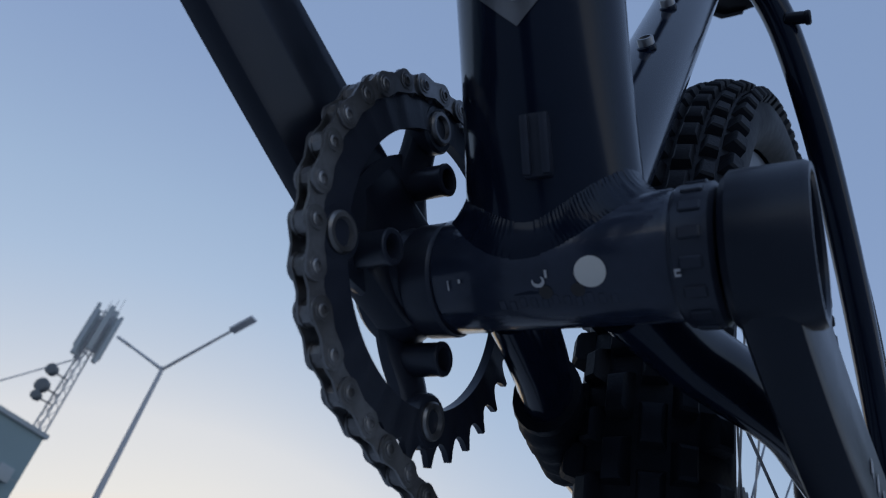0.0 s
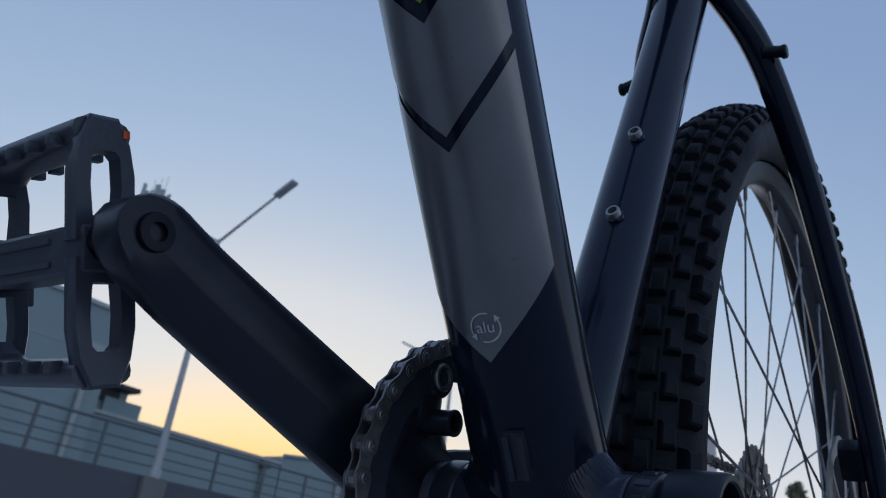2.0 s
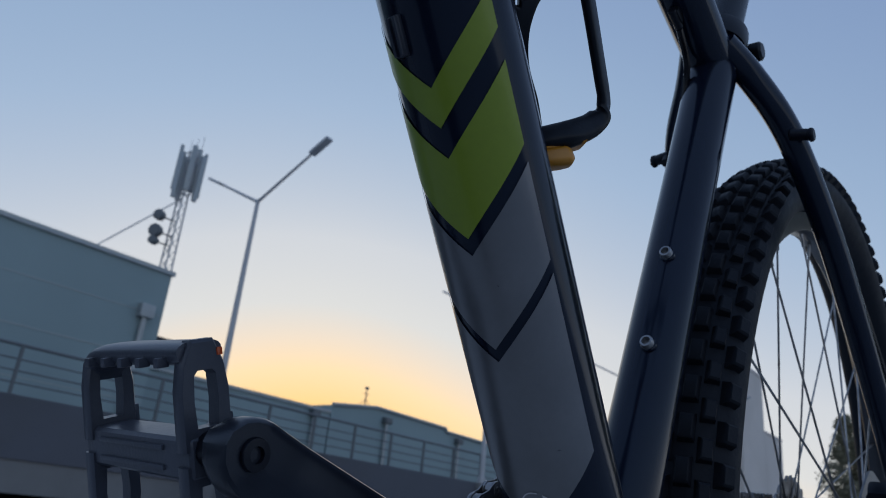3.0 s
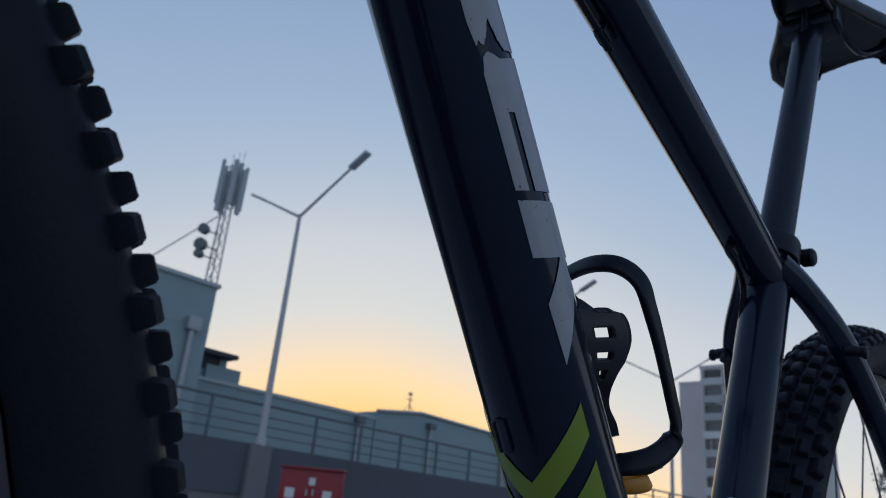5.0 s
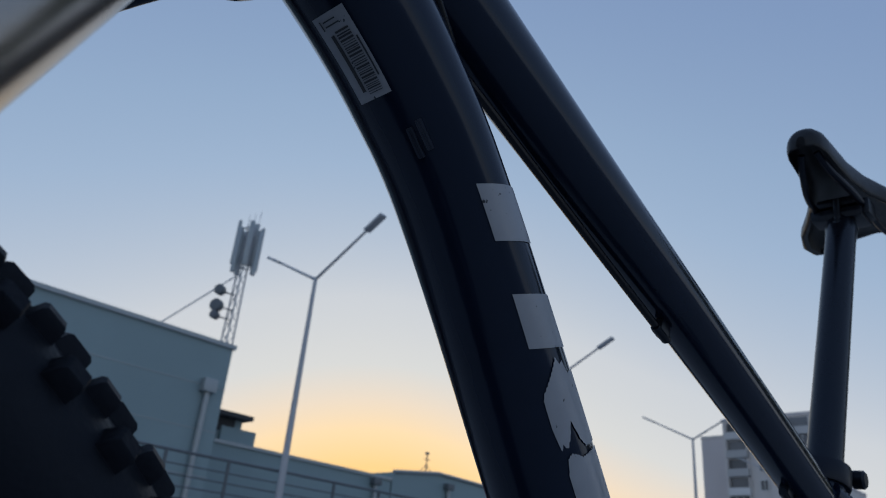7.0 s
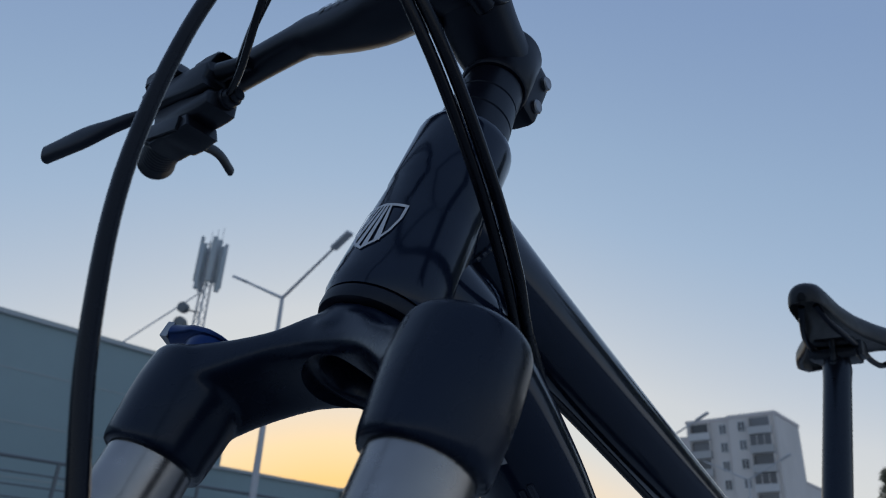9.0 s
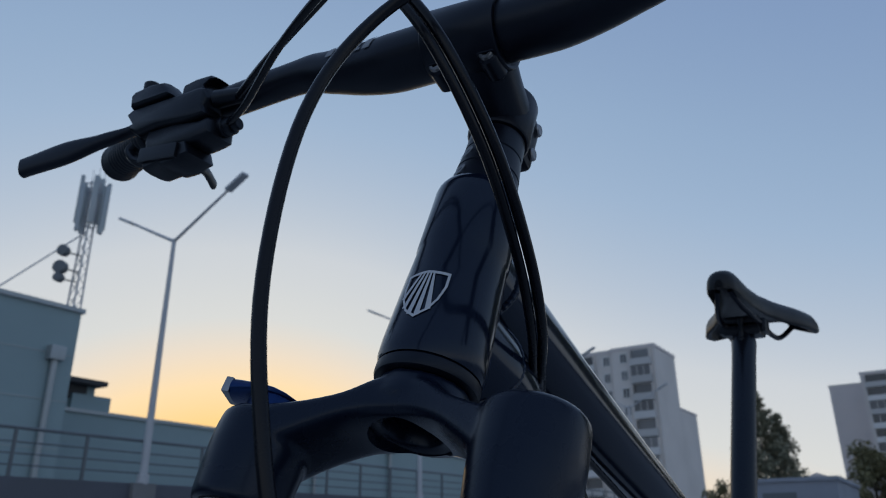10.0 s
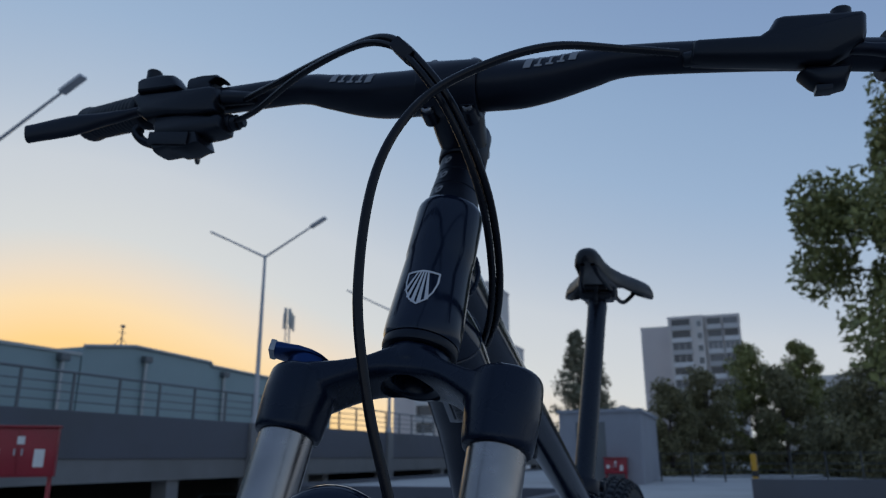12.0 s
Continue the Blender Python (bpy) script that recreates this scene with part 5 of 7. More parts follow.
def spacer_mark(k):
    """Two leaf shapes side by side, slanted, printed on a ring."""
    bm = bmesh.new()
    mid = RING_H * (k + 0.5)
    base = zs + HEAD_DIR * mid
    r = spacer_r(mid) + 0.0006

    def sp(u, v):
        a = u / 0.0168 - 0.42
        q = r - 0.10 * v
        return base + HEAD_DIR * v + X * math.sin(a) * q + V(0, -HEAD_DIR.z, HEAD_DIR.y) * math.cos(a) * q
    for cx, wide, first, last in ((-0.0030, 0.0012, 0, 16), (0.0012, 0.0024, 0, 16)):
        ring = [(wide * math.cos(2 * math.pi * i / 16), 0.0034 * math.sin(2 * math.pi * i / 16)) for i in range(16)]
        outer = [bm.verts.new(sp(cx + u + 0.35 * v, v)) for u, v in ring]
        inner = [bm.verts.new(sp(cx + 0.45 * u + 0.16 * v, 0.45 * v)) for u, v in ring]
        for i in range(16):
            if cx > 0 or not 4 < i < 12:
                bm.faces.new((outer[i], outer[(i + 1) % 16], inner[(i + 1) % 16], inner[i]))
    pieces("printed_mark", steered(bm), M_FADED, spacers)


for k in range(3):
    spacer_mark(k)
BAR_C = V(0.0, -0.4417, 1.0325)
st0 = HEAD_LOW + HEAD_DIR * 0.158
bm = bmesh.new()
lathe(bm, st0, HEAD_DIR, [(0.0143, 0), (0.0178, 0), (0.0188, 0.0015), (0.0188, 0.0315), (0.0178, 0.0340), (0.0150, 0.0352), (0, 0.0352)], 32)
sweep(bm, curve_points([st0 + HEAD_DIR * 0.019, st0 + HEAD_DIR * 0.026 + V(0, -0.026, 0.004), BAR_C + V(0, 0.006, -0.002)], 6), [(0.0178 + 0.0042 * i / 12, 0.0178 + 0.001 * i / 12) for i in range(13)], 24, square=0.2)
lathe(bm, BAR_C - X * 0.0225, X, [(0.0160, 0), (0.0206, 0), (0.0214, 0.0012), (0.0214, 0.0438), (0.0206, 0.045), (0.0160, 0.045)], 32)
stem = part("stem", steered(bm), M_MATTE, bike, "matte black handlebar stem")
bm = bmesh.new()
box(bm, st0 + HEAD_DIR * 0.0165 + V(0, 0.0225, 0), (0.018, 0.022, 0.041), Matrix.Rotation(radians(-21.5), 3, "X"), 0.007, 4)
part("rear_clamp", steered(bm), M_MATTE, stem)
for dz in (0.004, 0.026):
    bm = bmesh.new()
    cyl(bm, st0 + HEAD_DIR * dz + V(-0.010, 0.0275, 0), st0 + HEAD_DIR * dz + V(0.0115, 0.0275, 0), 0.0042, n=14, soft=0.0008)
    part("stem_bolt", steered(bm), M_CHAIN, stem)
face = V(0, -0.93, 0.20).normalized()
fu = face.cross(X).normalized()
rf = rot_from(X, fu, face)
bm = bmesh.new()
for xa, xb, rr in ((-0.0225, -0.0085, 0.0206), (-0.0090, 0.0090, 0.0190), (0.0085, 0.0225, 0.0206)):
    lathe(bm, BAR_C + face * 0.0006 + X * xa, X, [(0.0160, 0), (rr - 0.0012, 0), (rr, 0.0012), (rr, xb - xa - 0.0012), (rr - 0.0012, xb - xa), (0.0160, xb - xa)], 36)
for dx in (-0.0155, 0.0155):
    for dv in (0.0200, -0.0200):
        q = BAR_C + X * dx + fu * dv
        cyl(bm, q - face * 0.012, q + face * 0.0050, 0.0056, n=18, soft=0.0016)
        box(bm, BAR_C + X * dx + fu * dv * 0.8 + face * 0.001, (0.0112, 0.010, 0.014), rf, 0.002)
part("face_plate", steered(bm), M_MATTE, stem, "four-bolt face plate")
for dx in (-0.0155, 0.0155):
    for dv in (0.0200, -0.0200):
        bm = bmesh.new()
        lathe(bm, BAR_C + X * dx + fu * dv + face * 0.0035, face, [(0, 0), (0.0042, 0), (0.0042, 0.0030), (0.0036, 0.0036), (0.0022, 0.0036), (0.0020, 0.0012), (0, 0.0012)], 14)
        part("stem_bolt", steered(bm), M_CHAIN, stem)
bm = bmesh.new()
for i in range(4):
    box(bm, BAR_C + X * (-0.006 + 0.004 * i) + fu * 0.0 + V(0, -0.0090, 0.0187), (0.0022, 0.0016, 0.0005))
box(bm, BAR_C + V(0, -0.0120, 0.0170), (0.014, 0.0006, 0.0005))
pieces("print_bar", steered(bm), M_PRINT, stem, "tiny pale print")

half = [(0.0, -0.4417, 1.0325), (0.045, -0.4405, 1.0325), (0.072, -0.4393, 1.0352), (0.100, -0.4380, 1.0412), (0.127, -0.4370, 1.0458), (0.20, -0.4343, 1.0438), (0.262, -0.4300, 1.0405), (0.330, -0.4180, 1.0385), (0.399, -0.4000, 1.0370)]
right = [(-0.3987, -0.3697, 1.0655), (-0.330, -0.3990, 1.0570), (-0.262, -0.4230, 1.0485)] + [(-x, y, z) for x, y, z in half[::-1][3:]]
line = curve_points(right[:-1] + half, 6)
def bar_r(x):
    x = abs(x)
    if x < 0.052:
        return 0.0176
    if x < 0.130:
        return 0.0176 - 0.0066 * ((x - 0.052) / 0.078) ** 1.05
    return 0.0110
bm = bmesh.new()
sweep(bm, line, [bar_r(p.x) for p in line], 28, V(0, 1, 0))
bar = part("handlebar", turned(bm), M_MATTE, bike, "matte black riser handlebar")


def bar_at(x):
    for a, b in zip(line, line[1:]):
        if a.x <= x <= b.x:
            return a.lerp(b, (x - a.x) / (b.x - a.x))
    return line[-1]


# abstract pale print on the bar: a row of rounded bars, no lettering
for sd in (1, -1):
    bm = bmesh.new()
    x0 = sd * 0.076
    for i in range(5):
        xa = x0 + (i - 2) * 0.0078
        c = bar_at(xa)
        r = bar_r(xa) + 0.0006
        for j in range(6):
            a0, a1 = radians(92 + 38 * j / 6), radians(92 + 38 * (j + 1) / 6)
            sh = [0.0016 * (q - 3) * -0.25 for q in (j, j + 1)]
            w0 = 0.0026 if i in (0, 4) or j in (0, 5) else 0.0009
            def q(a, dx):
                return bm.verts.new(c + V(dx, -math.sin(a - radians(50)) * r, math.cos(a - radians(50)) * r))
            bm.faces.new((q(a0, sh[0] - w0), q(a0, sh[0] + w0), q(a1, sh[1] + w0), q(a1, sh[1] - w0)))
    pieces("print_bar", turned(bm), M_FADED, bar, "pale abstract maker's print")
for sd in (1, -1):
    bm = bmesh.new()
    g0, g1 = bar_at(sd * 0.290), bar_at(sd * 0.397)
    L = (g1 - g0).length
    prof = [(0.0112, 0), (0.0165, 0), (0.0172, 0.002), (0.0172, 0.006)]
    for i in range(13):
        prof += [(0.0153, 0.008 + i * 0.0070), (0.0157, 0.0092 + i * 0.0070), (0.0157, 0.0132 + i * 0.0070), (0.0153, 0.0142 + i * 0.0070)]
    prof += [(0.0172, L - 0.003), (0.0165, L), (0, L + 0.001)]
    lathe(bm, g0, g1 - g0, prof, 28)
    part("grip", turned(bm), M_RUBBER, bar, "ribbed black rubber grip")


def moulded(bm, outline, y, thick, soft):
    """A moulded body: an outline seen from the front, with thickness and rounded edges."""
    tmp = bmesh.new()
    plate(tmp, outline, thick * 0.34, lambda u, v, w: V(u, y + w, v))
    bmesh.ops.recalc_face_normals(tmp, faces=tmp.faces[:])
    for side in (-1, 1):
        f = [q for q in tmp.faces if q.normal.y * side > 0.9]
        for wide, deep in ((0.25, 0.34), (0.35, 0.30), (0.55, 0.22), (0.7, 0.10)):
            bmesh.ops.inset_region(tmp, faces=f, thickness=soft * wide, depth=thick * 0.33 * deep, use_even_offset=False)
    me = bpy.data.meshes.new("tmp")
    tmp.to_mesh(me)
    tmp.free()
    bm.from_mesh(me)
    bpy.data.meshes.remove(me)


def slim(pts, k):
    """The outline drawn in towards its middle by the factor k."""
    cx, cz = sum(p[0] for p in pts) / len(pts), sum(p[1] for p in pts) / len(pts)
    return [(cx + (x - cx) * k, cz + (z - cz) * k) for x, z in pts]


def brake_lever(sd):
    m = lambda x, y, z: V(sd * x, y, z)
    bm = bmesh.new()
    if sd > 0:
        moulded(bm, [(0.169, 1.0335), (0.1705, 1.0470), (0.1745, 1.0484), (0.2118, 1.0469), (0.2176, 1.0508), (0.2217, 1.0581), (0.2264, 1.0595), (0.2724, 1.0575), (0.2750, 1.0547), (0.2743, 1.0431), (0.2725, 1.0357), (0.2524, 1.0245), (0.2346, 1.0255)], -0.4470, 0.021, 0.0028)
        clamp_x, tank = 0.2400, m(0.2615, -0.4470, 1.0490)
    else:
        moulded(bm, slim([(-0.2714, 1.0328), (-0.2790, 1.0425), (-0.2724, 1.0475), (-0.2103, 1.0488), (-0.1996, 1.0494), (-0.1923, 1.0467), (-0.1887, 1.0373), (-0.1916, 1.0316), (-0.1888, 1.0239), (-0.2141, 1.0223), (-0.2418, 1.0244), (-0.2625, 1.0219), (-0.2735, 1.0289)], 0.93), -0.4470, 0.020, 0.0020)
        tank_body = slim([(-0.2730, 1.0440), (-0.2753, 1.0568), (-0.2698, 1.0610), (-0.2486, 1.0632), (-0.2360, 1.0615), (-0.2305, 1.0553), (-0.2250, 1.0470)], 0.88)
        ferrule = bmesh.new()
        for k in range(3):
            lathe(ferrule, (-0.2075 + 0.0040 * k, -0.4470, 1.0400), X, [(0.0040, 0), (0.0082, 0), (0.0084, 0.0006), (0.0084, 0.0024), (0.0082, 0.0030), (0.0040, 0.0030)], 20)
        clamp_x, tank = 0.2060, m(0.2640, -0.4470, 1.0560)
    c0 = bar_at(sd * clamp_x)
    body = part("brake_lever", turned(bm), M_PLASTIC, bar, "black hydraulic brake lever body")
    bm = bmesh.new()
    lathe(bm, c0, X * sd, [(0.0112, 0), (0.0146, 0), (0.0152, 0.0012), (0.0152, 0.0120), (0.0146, 0.0132), (0.0112, 0.0132)], 28)
    part("lever_clamp", turned(bm), M_PLASTIC, body)
    bm = bmesh.new()
    if sd > 0:
        moulded(bm, [(0.2344, 1.0215), (0.2400, 1.0260), (0.2662, 1.0240), (0.2620, 1.0115), (0.2550, 1.0096), (0.2462, 1.0108), (0.2411, 1.0138)], -0.4400, 0.020, 0.0025)
        box(bm, (0.2488, -0.4430, 1.0095), (0.010, 0.010, 0.004), None, 0.001)
        part("lower_housing", turned(bm), M_PLASTIC, body)
    else:
        moulded(bm, tank_body, -0.4480, 0.022, 0.0022)
        part("reservoir", turned(bm), M_PLASTIC, body)
        pieces("ferrule", turned(ferrule), M_PLASTIC, body)
    bm = bmesh.new()
    cyl(bm, tank, tank + V(0, 0, 0.0145), 0.0062, n=16, soft=0.001)
    part("cap_screw", turned(bm), M_PLASTIC, bar)
    bm = bmesh.new()
    bl_pts = curve_points([m(0.266, -0.4480, 1.0350), m(0.2766, -0.4500, 1.0315), m(0.2929, -0.4572, 1.0248), m(0.3236, -0.4664, 1.0158), m(0.3590, -0.4739, 1.0076)], 6)
    hs = [0.0042, 0.0034, 0.0052, 0.0092, 0.0078]
    prof = []
    for i in range(len(bl_pts)):
        u = min(3.999, i / 6)
        k = int(u)
        prof.append((0.0044, hs[k] + (hs[k + 1] - hs[k]) * (3 * (u - k) ** 2 - 2 * (u - k) ** 3)))
    sweep(bm, bl_pts, prof, 18, V(0, 1, 0), square=0.45)
    part("lever_blade", turned(bm), M_MATTE, bar, "two-finger alloy lever blade")
    bm = bmesh.new()
    cyl(bm, m(0.192, -0.4475, 1.0392), m(0.164, -0.4460, 1.0378), 0.0066, 0.0050, n=14, soft=0.001)
    part("hose_nut", turned(bm), M_PLASTIC, bar)


brake_lever(1)
brake_lever(-1)


def shifter():
    bm = bmesh.new()
    moulded(bm, slim([(-0.2551, 1.0271), (-0.2580, 1.0180), (-0.2563, 1.0118), (-0.2540, 1.0060), (-0.2037, 1.0052), (-0.1917, 1.0069), (-0.1840, 1.0098), (-0.1841, 1.0220), (-0.1893, 1.0261), (-0.1971, 1.0247), (-0.2246, 1.0279)], 0.90), -0.4420, 0.024, 0.0020)
    moulded(bm, slim([(-0.2603, 1.0090), (-0.2574, 1.0027), (-0.2518, 0.9933), (-0.2355, 0.9948), (-0.2296, 0.9925), (-0.2162, 0.9932), (-0.2087, 0.9967), (-0.2010, 0.9990), (-0.2060, 1.0120), (-0.2560, 1.0120)], 0.88), -0.4410, 0.026, 0.0014)
    box(bm, (-0.234, -0.4540, 1.0040), (0.038, 0.0040, 0.0110), Matrix.Rotation(radians(4), 3, "Y"), 0.0015)
    box(bm, (-0.238, -0.4380, 1.0270), (0.024, 0.020, 0.016), None, 0.004)
    lathe(bm, (-0.232, -0.4330, 1.0425), -X, [(0.0112, 0), (0.0146, 0), (0.0150, 0.001), (0.0150, 0.009), (0.0146, 0.010), (0.0112, 0.010)], 26)
    body = part("shifter", turned(bm), M_PLASTIC, bar, "black trigger shifter below the bar")
    bm = bmesh.new()
    for k, (x0, x1, r) in enumerate(((-0.1915, -0.1845, 0.0074), (-0.1848, -0.1790, 0.0064), (-0.1793, -0.1735, 0.0044))):
        cyl(bm, (x0, -0.4410, 1.0195), (x1, -0.4412, 1.0200), r, n=18, soft=0.0008)
    part("barrel_adjuster", turned(bm), M_PLASTIC, bar)
    bm = bmesh.new()
    sweep(bm, curve_points(PADDLE, 5), (0.0024, 0.0040), 12, V(1, 0, 0), square=0.3)
    part("paddle", turned(bm), M_PLASTIC, bar)
    bm = bmesh.new()
    sweep(bm, curve_points([(-0.2700, -0.447, 1.0190), (-0.2715, -0.448, 1.0150), (-0.2690, -0.448, 1.0110), (-0.2640, -0.447, 1.0065), (-0.2530, -0.446, 1.0025)], 5), (0.0055, 0.0036), 12, V(0, 1, 0), square=0.3)
    part("trigger", turned(bm), M_PLASTIC, bar)
    bm = bmesh.new()
    moulded(bm, slim([(-0.2321, 1.0480), (-0.2321, 1.0590), (-0.2298, 1.0619), (-0.2174, 1.0639), (-0.2025, 1.0635), (-0.1977, 1.0599), (-0.1948, 1.0586), (-0.2028, 1.0582), (-0.2079, 1.0555), (-0.2047, 1.0490)], 0.94), -0.4400, 0.014, 0.0010)
    part("gear_window", turned(bm), M_PLASTIC, bar)


PADDLE = [(-0.2350, -0.4300, 1.0080), (-0.2470, -0.4020, 1.0165), (-0.2600, -0.3790, 1.0155)]
shifter()

# ---- hoses and cables at the front ----
def hose(name, pts, r, label="", mat=None):
    bm = bmesh.new()
    sweep(bm, curve_points(pts, 8), r, 12)
    return part(name, bm, mat or M_CABLE, bike, label)


hose("front_brake_hose", [(0.1653, -0.4407, 1.0397), (0.1328, -0.4610, 1.0363), (0.0936, -0.4992, 1.0231), (0.0579, -0.5300, 0.9979), (0.0278, -0.5503, 0.9679), (0.0130, -0.5679, 0.9208), (0.0136, -0.5784, 0.8532), (0.0257, -0.5795, 0.7934), (0.0432, -0.5745, 0.7334), (0.055, -0.572, 0.66), (0.074, -0.585, 0.58), (0.082, -0.62, 0.46)], 0.0027, "black brake hose that loops before the stem")
PAIR = [(-0.168, -0.460, 1.0360), (-0.1214, -0.4800, 1.0361), (-0.058, -0.5021, 1.0399), (-0.0110, -0.5223, 1.0323), (0.0190, -0.5275, 1.0050), (0.0411, -0.5201, 0.9719), (0.0545, -0.4963, 0.9287), (0.052, -0.4595, 0.8916), (0.0411, -0.4243, 0.8670), (0.0266, -0.3956, 0.8535), (0.016, -0.374, 0.848), (0.006, -0.352, 0.842)]
hose("rear_brake_hose", PAIR, 0.0026, "black rear brake hose")
hose("gear_cable", [(-0.1789, -0.4567, 1.0190), (-0.1483, -0.4680, 1.0213), (-0.0953, -0.4924, 1.0316), (-0.0390, -0.5150, 1.0340), (-0.0080, -0.5240, 1.0255)] + [(x - 0.004, y - 0.0035, z - 0.0015) for x, y, z in PAIR[4:9]] + [(0.0225, -0.397, 0.8505), (0.012, -0.376, 0.845), (0.002, -0.356, 0.839)], 0.0024, "black gear cable beside the hose")
bm = bmesh.new()
dclip = V(0.026, 0.006, -0.026).normalized()
box(bm, (0.0042, -0.5270, 1.0175), (0.016, 0.013, 0.0090), rot_from(dclip, dclip.cross(V(0, 1, 0)).cross(dclip).normalized(), dclip.cross(V(0, 1, 0)).normalized()), 0.002)
part("cable_clip", bm, M_PLASTIC, bike, "black clip that joins the two lines")

# ---- bottle cage on the upper side of the down tube ----
def cage_at(s, x, d):
    c, t, up = dt_frame(s)
    under = up if up.z < 0 else -up
    return c - under * (dt_radii(s)[1] + d) + X * x


bm = bmesh.new()
sweep(bm, [cage_at(s, 0, 0.003) for s in (0.235, 0.265, 0.30, 0.335, 0.372, 0.380)], [(0.011, 0.003), (0.010, 0.003), (0.009, 0.003), (0.010, 0.003), (0.008, 0.0025), (0.004, 0.002)], 14, square=0.3)
cage = part("bottle_cage", bm, M_PLASTIC, bike, "black plastic bottle cage with a looped arm")
bm = bmesh.new()
loop = curve_points([(-0.0131, -0.1574, 0.5898), (-0.025, -0.1498, 0.5979), (-0.0264, -0.1395, 0.6123), (-0.0194, -0.1362, 0.6250), (-0.0086, -0.1392, 0.6292), (0.0067, -0.1432, 0.6302), (0.0190, -0.1408, 0.6285), (0.0272, -0.1345, 0.6215), (0.0300, -0.1278, 0.6084), (0.0299, -0.1151, 0.5923), (0.0243, -0.0875, 0.5690), (0.0222, -0.0786, 0.5618), (0.0205, -0.0759, 0.5552), (0.0175, -0.0800, 0.5470), (0.0125, -0.0875, 0.5401), (0.0060, -0.0922, 0.5368), (-0.0010, -0.0953, 0.5349)], 10)
swell = [min(1, max(0, (i - 108) / 34)) for i in range(len(loop))]
sweep(bm, loop, [(0.0048 + 0.0016 * u, 0.0024 + 0.0022 * u) for u in swell], 20, V(0, 0.3, 1), square=0.8)
part("cage_loop", bm, M_PLASTIC, cage)
# the wing: a curved plate from the tube's flank outwards, with three slots
wing = [((0.3393, -0.0060), (0.3394, -0.0040), 0.0184), ((0.3348, -0.0100), (0.3306, 0.0010), 0.0232), ((0.3331, -0.0124), (0.3213, 0.0195), 0.0250), ((0.3220, -0.0131), (0.3082, 0.0221), 0.0250), ((0.3103, -0.0101), (0.2991, 0.0166), 0.0225), ((0.3014, -0.0048), (0.2941, 0.0120), 0.0192), ((0.2888, 0.0044), (0.2849, 0.0131), 0.0127), ((0.2743, 0.0140), (0.2721, 0.0209), 0.0048), ((0.2592, 0.0244), (0.2561, 0.0342), -0.0024), ((0.2463, 0.0325), (0.2430, 0.0432), -0.0084)]
inner = curve_points([cage_at(a[0], x - 0.004, a[1]) for a, b, x in wing], 10)
outer = curve_points([cage_at(b[0], x, b[1]) for a, b, x in wing], 10)
bm = bmesh.new()
rows = [[bm.verts.new(p.lerp(q, u / 16)) for u in range(17)] for p, q in zip(inner, outer)]
for r in range(len(rows) - 1):
    for u in range(16):
        slot = (26 <= r < 30 and 4 <= u < 10) or (36 <= r < 40 and 4 <= u < 10) or (47 <= r < 53 and 5 <= u < 9 - (r - 47) // 3)
        if not slot:
            bm.faces.new((rows[r][u], rows[r][u + 1], rows[r + 1][u + 1], rows[r + 1][u]))
wing_ob = part("cage_wing", bm, M_PLASTIC, cage, "curved plastic wing with three slots")
mod = wing_ob.modifiers.new("thickness", "SOLIDIFY")
mod.thickness, mod.offset = 0.0032, 0.0
nn_ = -dt_frame(0.235)[2] if dt_frame(0.235)[2].z < 0 else dt_frame(0.235)[2]
bm = bmesh.new()
tab = curve_points([(-0.0020, -0.0934, 0.5254), (0.0020, -0.0920, 0.5260), (0.0070, -0.0895, 0.5270), (0.0100, -0.0872, 0.5284), (0.0122, -0.0853, 0.5300)], 5)
sweep(bm, tab, [(0.0046 - 0.0016 * max(0, (i - 15) / 5) ** 2, 0.0050 - 0.002 * max(0, (i - 15) / 5) ** 2) for i in range(len(tab))], 22, V(0, 0, 1), square=0.9)
sweep(bm, [(0.0000, -0.0936, 0.5292), (0.0090, -0.0861, 0.5336), (0.0140, -0.0800, 0.5380)], (0.0011, 0.0058), 16, V(0, 0, 1), square=0.9)
part("cage_tab", bm, M_AMBER, cage, "small amber plastic tab")
for s in (0.278, 0.342):
    bm = bmesh.new()
    lathe(bm, cage_at(s, 0, 0.005), nn_, [(0, 0), (0.0045, 0), (0.0045, 0.003), (0.0035, 0.0042), (0, 0.0042)], 16)
    part("cage_bolt", bm, M_STEEL, cage)

# ---- the setting ----
def at(az, d, z=0.0):
    """A place seen from the bicycle at an azimuth in degrees (to the right of +y) and a distance."""
    return V(0.24 + d * math.sin(radians(az)), -0.8 + d * math.cos(radians(az)), z)


def thing(name, label, category, where, rz=0.0, group="", kind=""):
    ob = new(name)
    ob.matrix_world = Matrix.Translation(Vector(where)) @ Matrix.Rotation(radians(rz), 4, "Z")
    return tagged(ob, label, category, group, kind)


def slab(x0, x1, y0, y1, z0, z1, bm=None, bevel=0.0):
    b = bm or bmesh.new()
    box(b, ((x0 + x1) / 2, (y0 + y1) / 2, (z0 + z1) / 2), (x1 - x0, y1 - y0, z1 - z0), None, bevel)
    return b


